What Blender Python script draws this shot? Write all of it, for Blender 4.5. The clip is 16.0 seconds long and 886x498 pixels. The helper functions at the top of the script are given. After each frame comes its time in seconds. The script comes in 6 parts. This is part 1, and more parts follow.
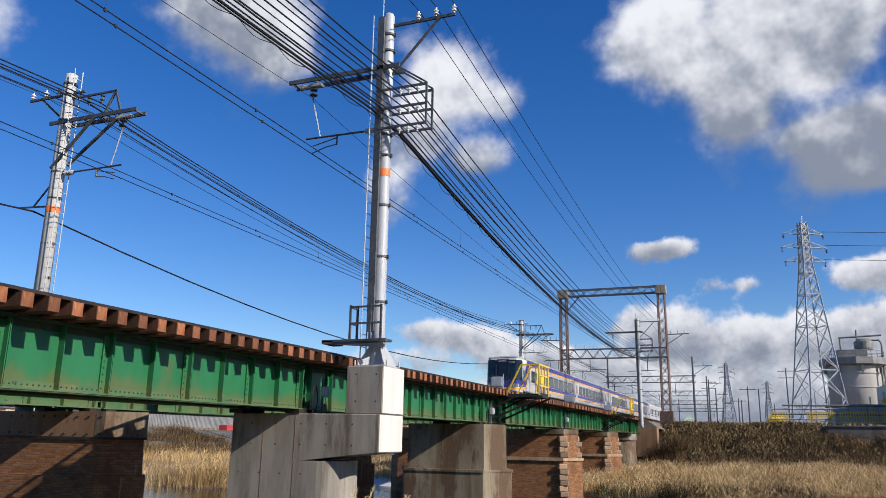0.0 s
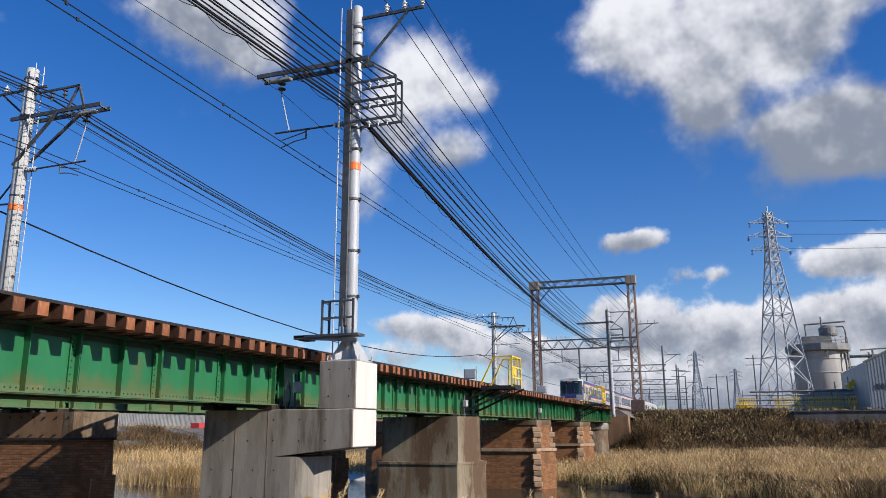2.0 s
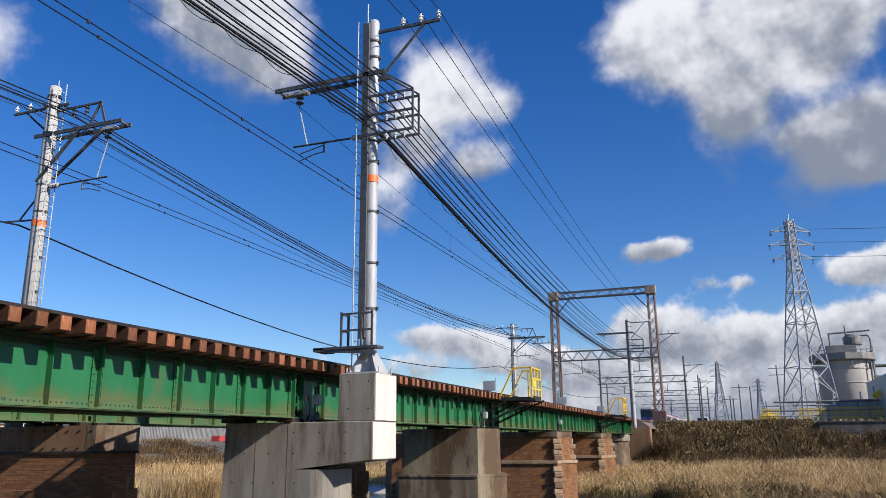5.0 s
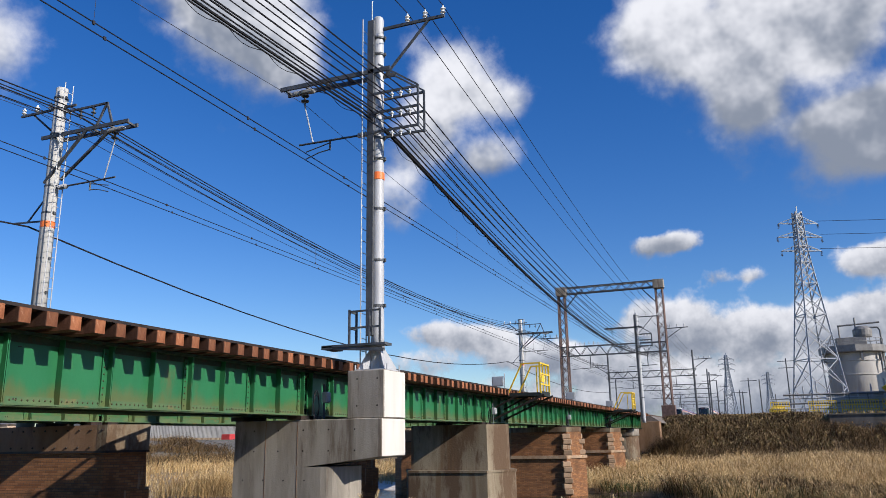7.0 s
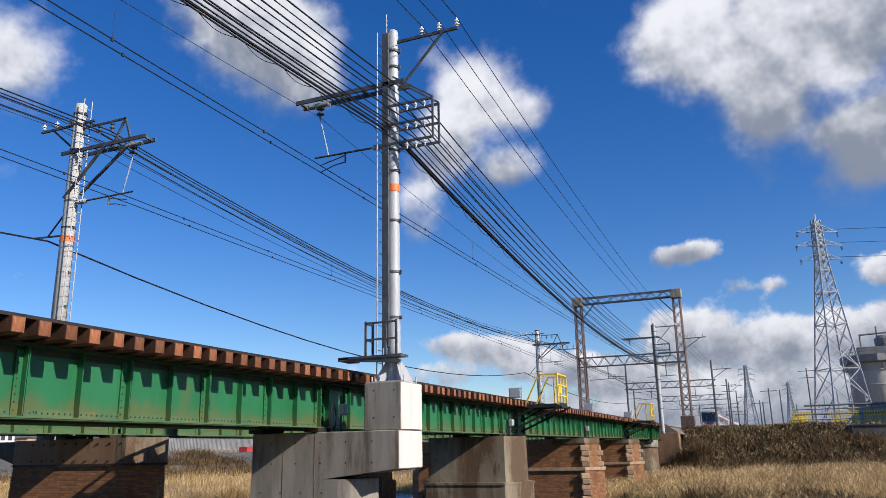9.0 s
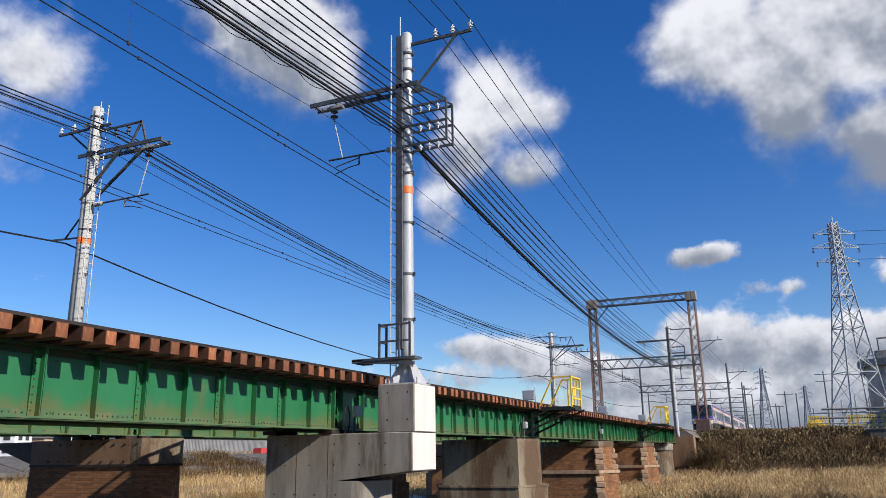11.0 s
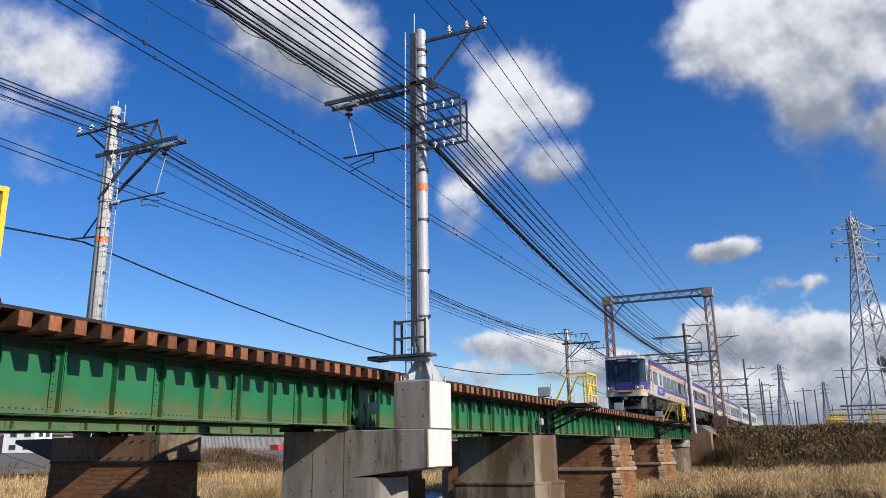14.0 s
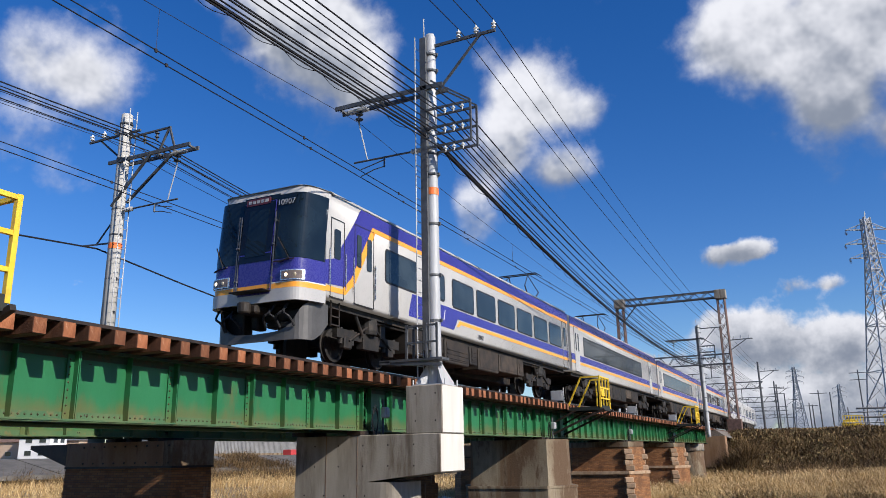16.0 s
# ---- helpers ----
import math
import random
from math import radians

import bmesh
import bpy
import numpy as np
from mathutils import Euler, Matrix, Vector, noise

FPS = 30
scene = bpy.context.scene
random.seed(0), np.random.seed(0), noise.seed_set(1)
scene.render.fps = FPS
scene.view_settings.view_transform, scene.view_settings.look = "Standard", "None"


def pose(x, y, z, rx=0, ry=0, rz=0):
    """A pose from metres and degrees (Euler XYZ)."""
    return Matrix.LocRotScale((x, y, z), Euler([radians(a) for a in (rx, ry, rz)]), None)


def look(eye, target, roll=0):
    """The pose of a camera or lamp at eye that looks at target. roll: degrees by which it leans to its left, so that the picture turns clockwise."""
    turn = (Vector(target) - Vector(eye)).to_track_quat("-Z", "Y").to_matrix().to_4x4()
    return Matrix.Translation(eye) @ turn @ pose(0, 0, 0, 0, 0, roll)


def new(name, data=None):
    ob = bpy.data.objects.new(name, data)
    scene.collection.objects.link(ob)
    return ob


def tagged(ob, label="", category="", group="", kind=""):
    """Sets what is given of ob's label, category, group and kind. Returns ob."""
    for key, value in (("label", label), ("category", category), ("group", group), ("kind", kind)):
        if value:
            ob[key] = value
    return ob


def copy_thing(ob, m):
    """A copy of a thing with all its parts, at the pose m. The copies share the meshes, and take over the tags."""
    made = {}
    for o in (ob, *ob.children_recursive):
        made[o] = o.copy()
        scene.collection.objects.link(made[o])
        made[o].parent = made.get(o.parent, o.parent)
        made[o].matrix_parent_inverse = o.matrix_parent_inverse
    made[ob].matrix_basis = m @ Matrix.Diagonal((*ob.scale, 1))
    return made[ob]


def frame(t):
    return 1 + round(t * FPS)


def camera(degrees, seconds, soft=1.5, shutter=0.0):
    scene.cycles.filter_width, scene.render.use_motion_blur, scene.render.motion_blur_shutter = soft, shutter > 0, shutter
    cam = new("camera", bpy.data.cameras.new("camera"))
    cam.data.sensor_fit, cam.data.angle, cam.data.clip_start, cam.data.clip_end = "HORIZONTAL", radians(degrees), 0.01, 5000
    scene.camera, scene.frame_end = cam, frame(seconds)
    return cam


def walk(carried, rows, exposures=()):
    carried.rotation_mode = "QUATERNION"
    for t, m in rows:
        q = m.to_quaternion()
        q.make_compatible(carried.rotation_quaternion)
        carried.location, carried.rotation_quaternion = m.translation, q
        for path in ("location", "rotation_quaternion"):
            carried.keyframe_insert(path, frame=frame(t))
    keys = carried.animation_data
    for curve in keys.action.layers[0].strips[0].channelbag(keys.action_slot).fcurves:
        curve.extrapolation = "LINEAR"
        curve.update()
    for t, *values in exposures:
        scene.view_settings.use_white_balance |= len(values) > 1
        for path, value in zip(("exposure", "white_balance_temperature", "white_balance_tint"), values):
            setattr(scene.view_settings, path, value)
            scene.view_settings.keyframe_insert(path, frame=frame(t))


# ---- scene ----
EYE = (0, 0, 1.7)


def aim(yaw, pitch, roll):
    return pose(*EYE, 90 + pitch, 0, yaw) @ pose(0, 0, 0, 0, 0, roll)


cam = camera(60.0, 16.0, soft=0.7)
PATH = [
    (0.0, aim(21.70, 13.72, 0.95)),
    (0.5, aim(20.40, 13.33, 0.31)),
    (1.0, aim(20.09, 13.05, 0.03)),
    (1.5, aim(19.81, 13.10, -0.01)),
    (2.0, aim(19.51, 13.23, -0.29)),
    (2.5, aim(19.42, 13.31, -0.57)),
    (3.0, aim(19.63, 13.43, -0.83)),
    (3.5, aim(20.10, 13.78, -0.75)),
    (4.0, aim(20.47, 14.11, -0.52)),
    (4.5, aim(20.79, 14.20, -0.44)),
    (5.0, aim(20.90, 14.10, -0.49)),
    (7.5, aim(21.57, 13.84, -1.10)),
    (8.0, aim(21.74, 13.95, -1.12)),
    (8.5, aim(22.15, 14.31, -1.17)),
    (9.0, aim(22.63, 14.70, -1.18)),
    (9.5, aim(23.05, 14.88, -1.14)),
    (12.0, aim(23.98, 14.84, -0.84)),
    (12.5, aim(24.25, 14.83, -0.85)),
    (13.0, aim(24.59, 14.76, -0.71)),
    (13.5, aim(24.67, 14.70, -0.71)),
    (14.0, aim(24.83, 14.66, -0.86)),
    (14.5, aim(25.07, 14.60, -0.94)),
    (15.0, aim(25.29, 14.66, -0.96)),
    (15.5, aim(25.45, 14.86, -0.97)),
    (16.0, aim(25.68, 14.98, -1.07)),
]
walk(cam, PATH, [(0.0, 0.24, 6300.0, 13.0), (16.0, 0.24, 6300.0, 13.0)])

# ---- light ----
SUN_AZ, SUN_EL = 102.0, 30.0          # degrees clockwise from +y, and above the horizon
world = bpy.data.worlds.new("world")
scene.world = world
world.use_nodes = True
sky = world.node_tree.nodes.new("ShaderNodeTexSky")
sky.sky_type, sky.sun_disc = "NISHITA", False
sky.sun_elevation, sky.sun_rotation = radians(SUN_EL), radians(SUN_AZ)
sky.air_density, sky.dust_density, sky.ozone_density = 1.0, 0.2, 3.5
back = world.node_tree.nodes["Background"]
back.inputs["Strength"].default_value = 0.108
deep = world.node_tree.nodes.new("ShaderNodeHueSaturation")
deep.inputs["Hue"].default_value = 0.513
deep.inputs["Saturation"].default_value = 1.33
world.node_tree.links.new(sky.outputs[0], deep.inputs["Color"])
world.node_tree.links.new(deep.outputs[0], back.inputs["Color"])
sun = new("sun", bpy.data.lights.new("sun", "SUN"))
sun.data.energy, sun.data.angle, sun.data.color = 5.0, radians(0.53), (1.0, 0.93, 0.81)
az, el = radians(SUN_AZ), radians(SUN_EL)
SUNWARD = Vector((math.sin(az) * math.cos(el), math.cos(az) * math.cos(el), math.sin(el)))
sun.matrix_world = look(SUNWARD * 50, (0, 0, 0))


# ---- materials ----
def nodes_of(name):
    m = bpy.data.materials.new(name)
    m.use_nodes = True
    nt = m.node_tree
    return m, nt, nt.nodes["Principled BSDF"]


def add(nt, kind, **inputs):
    n = nt.nodes.new(kind)
    for key, value in inputs.items():
        n.inputs[key].default_value = value
    return n


def mixed(nt, fac, a, b, mode="MIX"):
    n = nt.nodes.new("ShaderNodeMix")
    n.data_type, n.blend_type = "RGBA", mode
    for socket, value in ((n.inputs[0], fac), (n.inputs[6], a), (n.inputs[7], b)):
        if isinstance(value, bpy.types.NodeSocket):
            nt.links.new(value, socket)
        elif isinstance(value, (int, float)):
            socket.default_value = value
        else:
            socket.default_value = (*value, 1)
    return n.outputs[2]


def ramp(nt, value, lo, hi, a=0.0, b=1.0):
    n = nt.nodes.new("ShaderNodeMapRange")
    n.interpolation_type = "SMOOTHSTEP"
    nt.links.new(value, n.inputs[0])
    for i, v in enumerate((lo, hi, a, b)):
        n.inputs[i + 1].default_value = v
    return n.outputs[0]


def grain(nt, scale, detail=5.0, stretch=(1, 1, 1), rough=0.6):
    co = nt.nodes.new("ShaderNodeTexCoord")
    mp = nt.nodes.new("ShaderNodeMapping")
    mp.inputs["Scale"].default_value = stretch
    nt.links.new(co.outputs["Object"], mp.inputs[0])
    n = add(nt, "ShaderNodeTexNoise", Scale=scale, Detail=detail, Roughness=rough)
    nt.links.new(mp.outputs[0], n.inputs["Vector"])
    return n.outputs["Fac"]


def surf(name, c1, c2, scale=2.0, rough=0.6, metal=0.0, bump=0.2, fine=25.0, stain=None, stain_scale=0.8, amount=0.5,
         streak=(1, 1, 1), vary=0.0, spec=0.5, stain_cut=0.5, drip=None, low_rust=None):
    """Two-tone grain, a stain with its own shape, fine relief, and a shade that varies from piece to piece."""
    m, nt, p = nodes_of(name)
    col = mixed(nt, ramp(nt, grain(nt, scale, 6, streak), 0.3, 0.7), c1, c2)
    if stain:
        col = mixed(nt, ramp(nt, grain(nt, stain_scale, 8, streak, 0.7), stain_cut, stain_cut + 0.16, 0, amount), col, stain)
    if drip:
        col = mixed(nt, ramp(nt, grain(nt, 2.6, 5, (1, 1, 0.07), 0.55), 0.56, 0.68, 0, 0.7), col, drip)
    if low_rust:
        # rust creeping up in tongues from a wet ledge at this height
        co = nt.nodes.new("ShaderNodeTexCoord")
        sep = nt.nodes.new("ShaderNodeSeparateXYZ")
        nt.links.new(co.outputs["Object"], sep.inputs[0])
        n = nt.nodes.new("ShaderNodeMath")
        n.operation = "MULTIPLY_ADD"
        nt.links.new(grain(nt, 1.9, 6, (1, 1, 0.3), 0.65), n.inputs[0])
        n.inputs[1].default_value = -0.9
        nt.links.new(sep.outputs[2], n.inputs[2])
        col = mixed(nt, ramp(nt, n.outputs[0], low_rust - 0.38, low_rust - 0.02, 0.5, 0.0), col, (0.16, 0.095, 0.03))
    if vary:
        info = nt.nodes.new("ShaderNodeObjectInfo")
        k = ramp(nt, info.outputs["Random"], 0, 1, 1 - vary, 1 + vary)
        col = mixed(nt, 1.0, col, k, "MULTIPLY")
    nt.links.new(col, p.inputs["Base Color"])
    f = grain(nt, fine, 4)
    nt.links.new(ramp(nt, f, 0.3, 0.7, max(rough - 0.1, 0), min(rough + 0.1, 1)), p.inputs["Roughness"])
    p.inputs["Metallic"].default_value = metal
    p.inputs["Specular IOR Level"].default_value = spec
    if bump:
        b = add(nt, "ShaderNodeBump", Strength=bump, Distance=0.02)
        nt.links.new(f, b.inputs["Height"])
        nt.links.new(b.outputs[0], p.inputs["Normal"])
    return m


def glowing(name, colour, strength):
    m, nt, p = nodes_of(name)
    p.inputs["Base Color"].default_value = (*colour, 1)
    p.inputs["Emission Color"].default_value = (*colour, 1)
    p.inputs["Emission Strength"].default_value = strength
    return m


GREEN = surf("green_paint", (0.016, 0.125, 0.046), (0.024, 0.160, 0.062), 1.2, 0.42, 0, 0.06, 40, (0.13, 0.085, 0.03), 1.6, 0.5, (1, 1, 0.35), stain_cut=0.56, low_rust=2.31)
# green darkened to hold the shade below the ties, with brown rust patches
GREEN_SHADED = surf("shaded_green_paint", (0.012, 0.04, 0.02), (0.03, 0.06, 0.03), 4, 0.6, 0, 0.2, 40, (0.07, 0.035, 0.015), 5, 0.7, stain_cut=0.5)
RIVET = surf("rust_dark_rivet", (0.035, 0.05, 0.022), (0.09, 0.065, 0.028), 9, 0.6, 0, 0.1)
GREEN_LIGHT = surf("green_flange_paint", (0.05, 0.125, 0.055), (0.10, 0.145, 0.06), 2.0, 0.5, 0, 0.1, 40, (0.20, 0.13, 0.05), 2.2, 0.6, stain_cut=0.52)
STEEL_DARK = surf("dark_oiled_steel", (0.02, 0.016, 0.014), (0.05, 0.032, 0.024), 3, 0.6, 0.3, 0.2)
RUSTY = surf("rusted_rail_steel", (0.07, 0.035, 0.022), (0.13, 0.06, 0.035), 6, 0.7, 0.2, 0.3)
# tie sides darkened for shade, ends lightened for sun; the pale blotches are weathering
TIE = surf("weathered_shaded_tie", (0.050, 0.017, 0.008), (0.105, 0.040, 0.018), 9, 0.85, 0, 0.6, 40, (0.16, 0.085, 0.05), 8, 0.6, (1, 1, 0.5), 0.3, stain_cut=0.6)
TIE_END_SUNLIT = surf("bleached_sunlit_tie_end", (0.17, 0.052, 0.018), (0.30, 0.115, 0.048), 11, 0.85, 0, 0.6, 40, (0.52, 0.34, 0.22), 9, 0.9, (1, 1, 0.5), 0.35, stain_cut=0.54)
TIE_DARK = surf("tie_shade_wood", (0.06, 0.022, 0.011), (0.12, 0.045, 0.022), 7, 0.85, 0, 0.5, 40)
CONCRETE = surf("new_concrete", (0.235, 0.208, 0.168), (0.355, 0.32, 0.265), 1.8, 0.85, 0, 0.25, 30, (0.115, 0.080, 0.052), 1.3, 0.75, (2.0, 2.0, 0.3), stain_cut=0.50, drip=(0.085, 0.058, 0.038))
# the same concrete in a lighter colour, standing in for full sun
CONCRETE_SUNLIT = surf("sunlit_concrete", (0.60, 0.57, 0.51), (0.68, 0.65, 0.59), 1.4, 0.85, 0, 0.12, 30, (0.45, 0.43, 0.4), 1.2, 0.3, (2, 2, 0.3))
CONCRETE_OLD = surf("old_concrete", (0.185, 0.145, 0.092), (0.34, 0.29, 0.205), 1.6, 0.9, 0, 0.5, 18, (0.085, 0.044, 0.02), 0.8, 0.9, (1.5, 1.5, 0.4), stain_cut=0.42, drip=(0.14, 0.08, 0.038))
CONCRETE_RUST = surf("rust_stained_concrete", (0.20, 0.11, 0.055), (0.32, 0.195, 0.115), 1.2, 0.9, 0, 0.4, 18, (0.09, 0.045, 0.03), 1.2, 0.8, (1.5, 1.5, 0.3))
STONE = surf("quoin_stone", (0.24, 0.15, 0.085), (0.42, 0.30, 0.195), 4, 0.9, 0, 0.6, 20, (0.14, 0.085, 0.055), 2, 0.6, vary=0.25)
MORTAR = surf("dark_mortar", (0.09, 0.055, 0.04), (0.16, 0.10, 0.075), 4, 0.95, 0, 0.4)
GALV = surf("galvanised_steel", (0.36, 0.37, 0.38), (0.48, 0.49, 0.50), 2.5, 0.6, 0.12, 0.06, 30, (0.30, 0.30, 0.30), 2, 0.4, (1, 1, 0.3))
GALV_DARK = surf("weathered_galvanised_steel", (0.055, 0.06, 0.066), (0.105, 0.112, 0.12), 3, 0.6, 0.15, 0.08)
POLE_CONCRETE = surf("spun_concrete", (0.42, 0.41, 0.38), (0.52, 0.51, 0.48), 2, 0.75, 0, 0.1, 30, (0.3, 0.29, 0.27), 1.5, 0.4, (1, 1, 0.2))
PORTAL = surf("rust_red_steel", (0.10, 0.06, 0.05), (0.17, 0.105, 0.085), 3, 0.75, 0.2, 0.2)
PYLON = surf("pale_pylon_steel", (0.30, 0.31, 0.32), (0.42, 0.43, 0.44), 1, 0.55, 0.1, 0)
PYLON_FAR = surf("far_pylon_steel", (0.20, 0.23, 0.27), (0.26, 0.29, 0.33), 1, 0.6, 0.2, 0)
ORANGE = surf("orange_band", (0.85, 0.17, 0.03), (0.9, 0.21, 0.04), 3, 0.5, 0, 0)
PORCELAIN = surf("white_porcelain", (0.75, 0.75, 0.73), (0.82, 0.82, 0.80), 6, 0.2, 0, 0)
PORCELAIN_DARK = surf("dark_porcelain", (0.06, 0.055, 0.055), (0.12, 0.11, 0.11), 6, 0.25, 0, 0)
WIRE = surf("black_cable", (0.010, 0.010, 0.012), (0.018, 0.018, 0.022), 20, 0.7, 0.0, 0, spec=0.2)
WIRE_COPPER = surf("oxidised_wire", (0.022, 0.022, 0.026), (0.04, 0.04, 0.046), 20, 0.6, 0.2, 0, spec=0.3)
YELLOW = surf("yellow_paint", (0.78, 0.50, 0.02), (0.85, 0.58, 0.04), 3, 0.5, 0, 0.05, 30, (0.45, 0.27, 0.05), 4, 0.4)
MESH_DARK = surf("dark_grating", (0.015, 0.02, 0.018), (0.03, 0.035, 0.03), 8, 0.7, 0.2, 0.1)


# ---- building helpers ----
def linked(bm, name, material, parent=None):
    me = bpy.data.meshes.new(name)
    bm.to_mesh(me)
    bm.free()
    me.materials.append(material)
    ob = new(name, me)
    ob.parent = parent
    return ob


def part(name, bm, material, parent, label=""):
    ob = linked(bm, name, material, parent)
    if label:
        tagged(ob, label)
    return ob


def thing(name, label, category, at=(0, 0, 0), group="", kind=""):
    ob = new(name)
    ob.location = at
    ob.empty_display_size = 0.2
    return tagged(ob, label, category, group, kind)


def shared(name, mesh, parent, at, turn=0.0):
    ob = new(name, mesh)
    ob.parent = parent
    ob.location = at
    ob.rotation_euler[2] = turn
    return ob


def box(bm, x0, x1, y0, y1, z0, z1, bevel=0.0):
    vs = [bm.verts.new((x, y, z)) for z in (z0, z1) for y in (y0, y1) for x in (x0, x1)]
    fs = [bm.faces.new([vs[i] for i in f]) for f in ((0, 2, 3, 1), (4, 5, 7, 6), (0, 1, 5, 4), (1, 3, 7, 5), (3, 2, 6, 7), (2, 0, 4, 6))]
    if bevel:
        bmesh.ops.bevel(bm, geom=list({e for f in fs for e in f.edges}), offset=bevel, segments=1, affect="EDGES")
    return bm


def rod(bm, a, b, r, r2=None, n=8):
    a, b = Vector(a), Vector(b)
    d = b - a
    if d.length < 1e-6:
        return bm
    q = d.to_track_quat("Z", "Y")
    r2 = r if r2 is None else r2
    rings = []
    for p, rr in ((a, r), (b, r2)):
        rings.append([bm.verts.new(p + q @ Vector((rr * math.cos(2 * math.pi * k / n), rr * math.sin(2 * math.pi * k / n), 0))) for k in range(n)])
    for k in range(n):
        bm.faces.new((rings[0][k], rings[0][(k + 1) % n], rings[1][(k + 1) % n], rings[1][k]))
    bm.faces.new(rings[0][::-1])
    bm.faces.new(rings[1])
    return bm


def bar(bm, a, b, w, h):
    """A square-section bar from a to b."""
    a, b = Vector(a), Vector(b)
    q = (b - a).to_track_quat("Z", "Y")
    c = [[bm.verts.new(p + q @ Vector((sx * w / 2, sy * h / 2, 0))) for sx, sy in ((-1, -1), (1, -1), (1, 1), (-1, 1))] for p in (a, b)]
    for k in range(4):
        bm.faces.new((c[0][k], c[0][(k + 1) % 4], c[1][(k + 1) % 4], c[1][k]))
    bm.faces.new(c[0][::-1])
    bm.faces.new(c[1])
    return bm


def angle(bm, a, b, w, t=0.012):
    """An L-section between a and b, made of two thin legs."""
    a, b = Vector(a), Vector(b)
    q = (b - a).to_track_quat("Z", "Y")
    bar(bm, a, b, w, t)
    o = q @ Vector((w / 2, w / 2, 0))
    bar(bm, a + o, b + o, t, w)
    return bm


def lathe(bm, at, profile, n=12, axis=(0, 0, 1)):
    """A turned body: profile rows of (radius, height) along the axis from at."""
    q = Vector(axis).to_track_quat("Z", "Y")
    rings = [[bm.verts.new(Vector(at) + q @ Vector((r * math.cos(2 * math.pi * k / n), r * math.sin(2 * math.pi * k / n), h))) for k in range(n)] for r, h in profile]
    for a, b in zip(rings, rings[1:]):
        for k in range(n):
            bm.faces.new((a[k], a[(k + 1) % n], b[(k + 1) % n], b[k]))
    bm.faces.new(rings[0][::-1])
    bm.faces.new(rings[-1])
    return bm


def bmn():
    return bmesh.new()


def smooth(ob):
    for p in ob.data.polygons:
        p.use_smooth = True
    return ob


# ---- ground, water ----
XN, XF = -11.57, -18.3        # centre lines of the two tracks
RAIL = 3.87                   # rail head
TRAIN_Z = 3.97
TIE_Z0, TIE_Z1 = 3.45, 3.69
FLANGE_Z = 2.31               # underside of the girders
WATER = -1.62


def sstep(a, b, v):
    v = min(max((v - a) / (b - a), 0), 1)
    return v * v * (3 - 2 * v)


def shore(x):
    """The far waterline."""
    w = 0.7 * math.sin(x * 0.35) + 0.4 * math.sin(x * 0.9)
    if x > -10:
        return min(max(40.5 - 0.8 * x, 37.0), 48.0) + w
    return 48.0 + 0.22 * (-10 - x) * sstep(-10, -20, x) - 30.0 * sstep(-37, -50, x) + w


def ground_z(x, y):
    n = noise.noise(Vector((x * 0.09, y * 0.09, 3))) * 0.25 + noise.noise(Vector((x * 0.4, y * 0.4, 7))) * 0.08
    z = 0.05 + n
    far = shore(x)
    # near bank drops to the bed; beyond the far waterline a low meadow
    z += (-2.5 - z) * sstep(12.3, 15.5, y)
    z += (-1.4 + n + 0.5 * sstep(far, far + 35, y) - z) * sstep(far - 1.2, far + 0.4, y)
    # dike across the far end, and the bank beyond the far bridge
    if x > -60:
        z += (2.95 - z) * sstep(79.0, 90.5, y)
    z += (1.95 - z) * sstep(-78.5, -89.5, x)
    # an unseen levee added behind and beside the camera to block low sky light
    z += (9.0 - z) * max(sstep(16, 30, x) * (1 - sstep(38, 54, y)), sstep(-14, -28, y) * sstep(-8, -2, x))
    return z


def ground():
    xs = [-2500, -1200, -500, -200, -120] + list(np.arange(-92, 60, 1.5)) + [70, 100, 180, 400, 1000, 2500]
    ys = [-400, -100, -40, -28, -24, -20, -17, -14, -10, -5] + list(np.arange(0, 112, 1.2)) + [125, 160, 250, 500, 1200, 3000]
    bm = bmn()
    grid = [[bm.verts.new((x, y, ground_z(x, y))) for x in xs] for y in ys]
    for r0, r1 in zip(grid, grid[1:]):
        for i in range(len(xs) - 1):
            bm.faces.new((r0[i], r0[i + 1], r1[i + 1], r1[i]))
    m = surf("dry_soil", (0.13, 0.09, 0.048), (0.23, 0.165, 0.092), 0.6, 0.95, 0, 0.6, 12, (0.09, 0.07, 0.035), 0.25, 0.6)
    ob = smooth(linked(bm, "ground", m))
    return tagged(ob, "dry riverbank soil with pale winter grass", "ground", kind="structure")


def water():
    bm = bmn()
    box(bm, -85, 45, 12, 64, WATER - 0.3, WATER)
    m, nt, p = nodes_of("river_water")
    p.inputs["Base Color"].default_value = (0.035, 0.035, 0.025, 1)
    p.inputs["Roughness"].default_value = 0.08
    p.inputs["IOR"].default_value = 1.33
    b = add(nt, "ShaderNodeBump", Strength=0.25, Distance=0.03)
    nt.links.new(grain(nt, 2.2, 4, (1, 2.5, 1)), b.inputs["Height"])
    nt.links.new(b.outputs[0], p.inputs["Normal"])
    tagged(linked(bm, "water", m), "shallow brown river water with small ripples", "river", kind="structure")


ground()
water()


# ---- the two bridges ----
JOINTS = (3.05, 17.4, 31.4, 45.8, 60.3, 74.2)


def rivet_rows(rows, material, parent):
    bm = bmn()
    for x, y, z in rows:
        v = [bm.verts.new((x, y + dy, z + dz)) for dy, dz in ((-0.024, 0), (0, -0.024), (0.024, 0), (0, 0.024))]
        t = bm.verts.new((x + 0.024, y, z))
        for k in range(4):
            bm.faces.new((v[k], v[(k + 1) % 4], t))
    ob = part("rivets", bm, material, parent)
    ob["kind"] = "stuff"


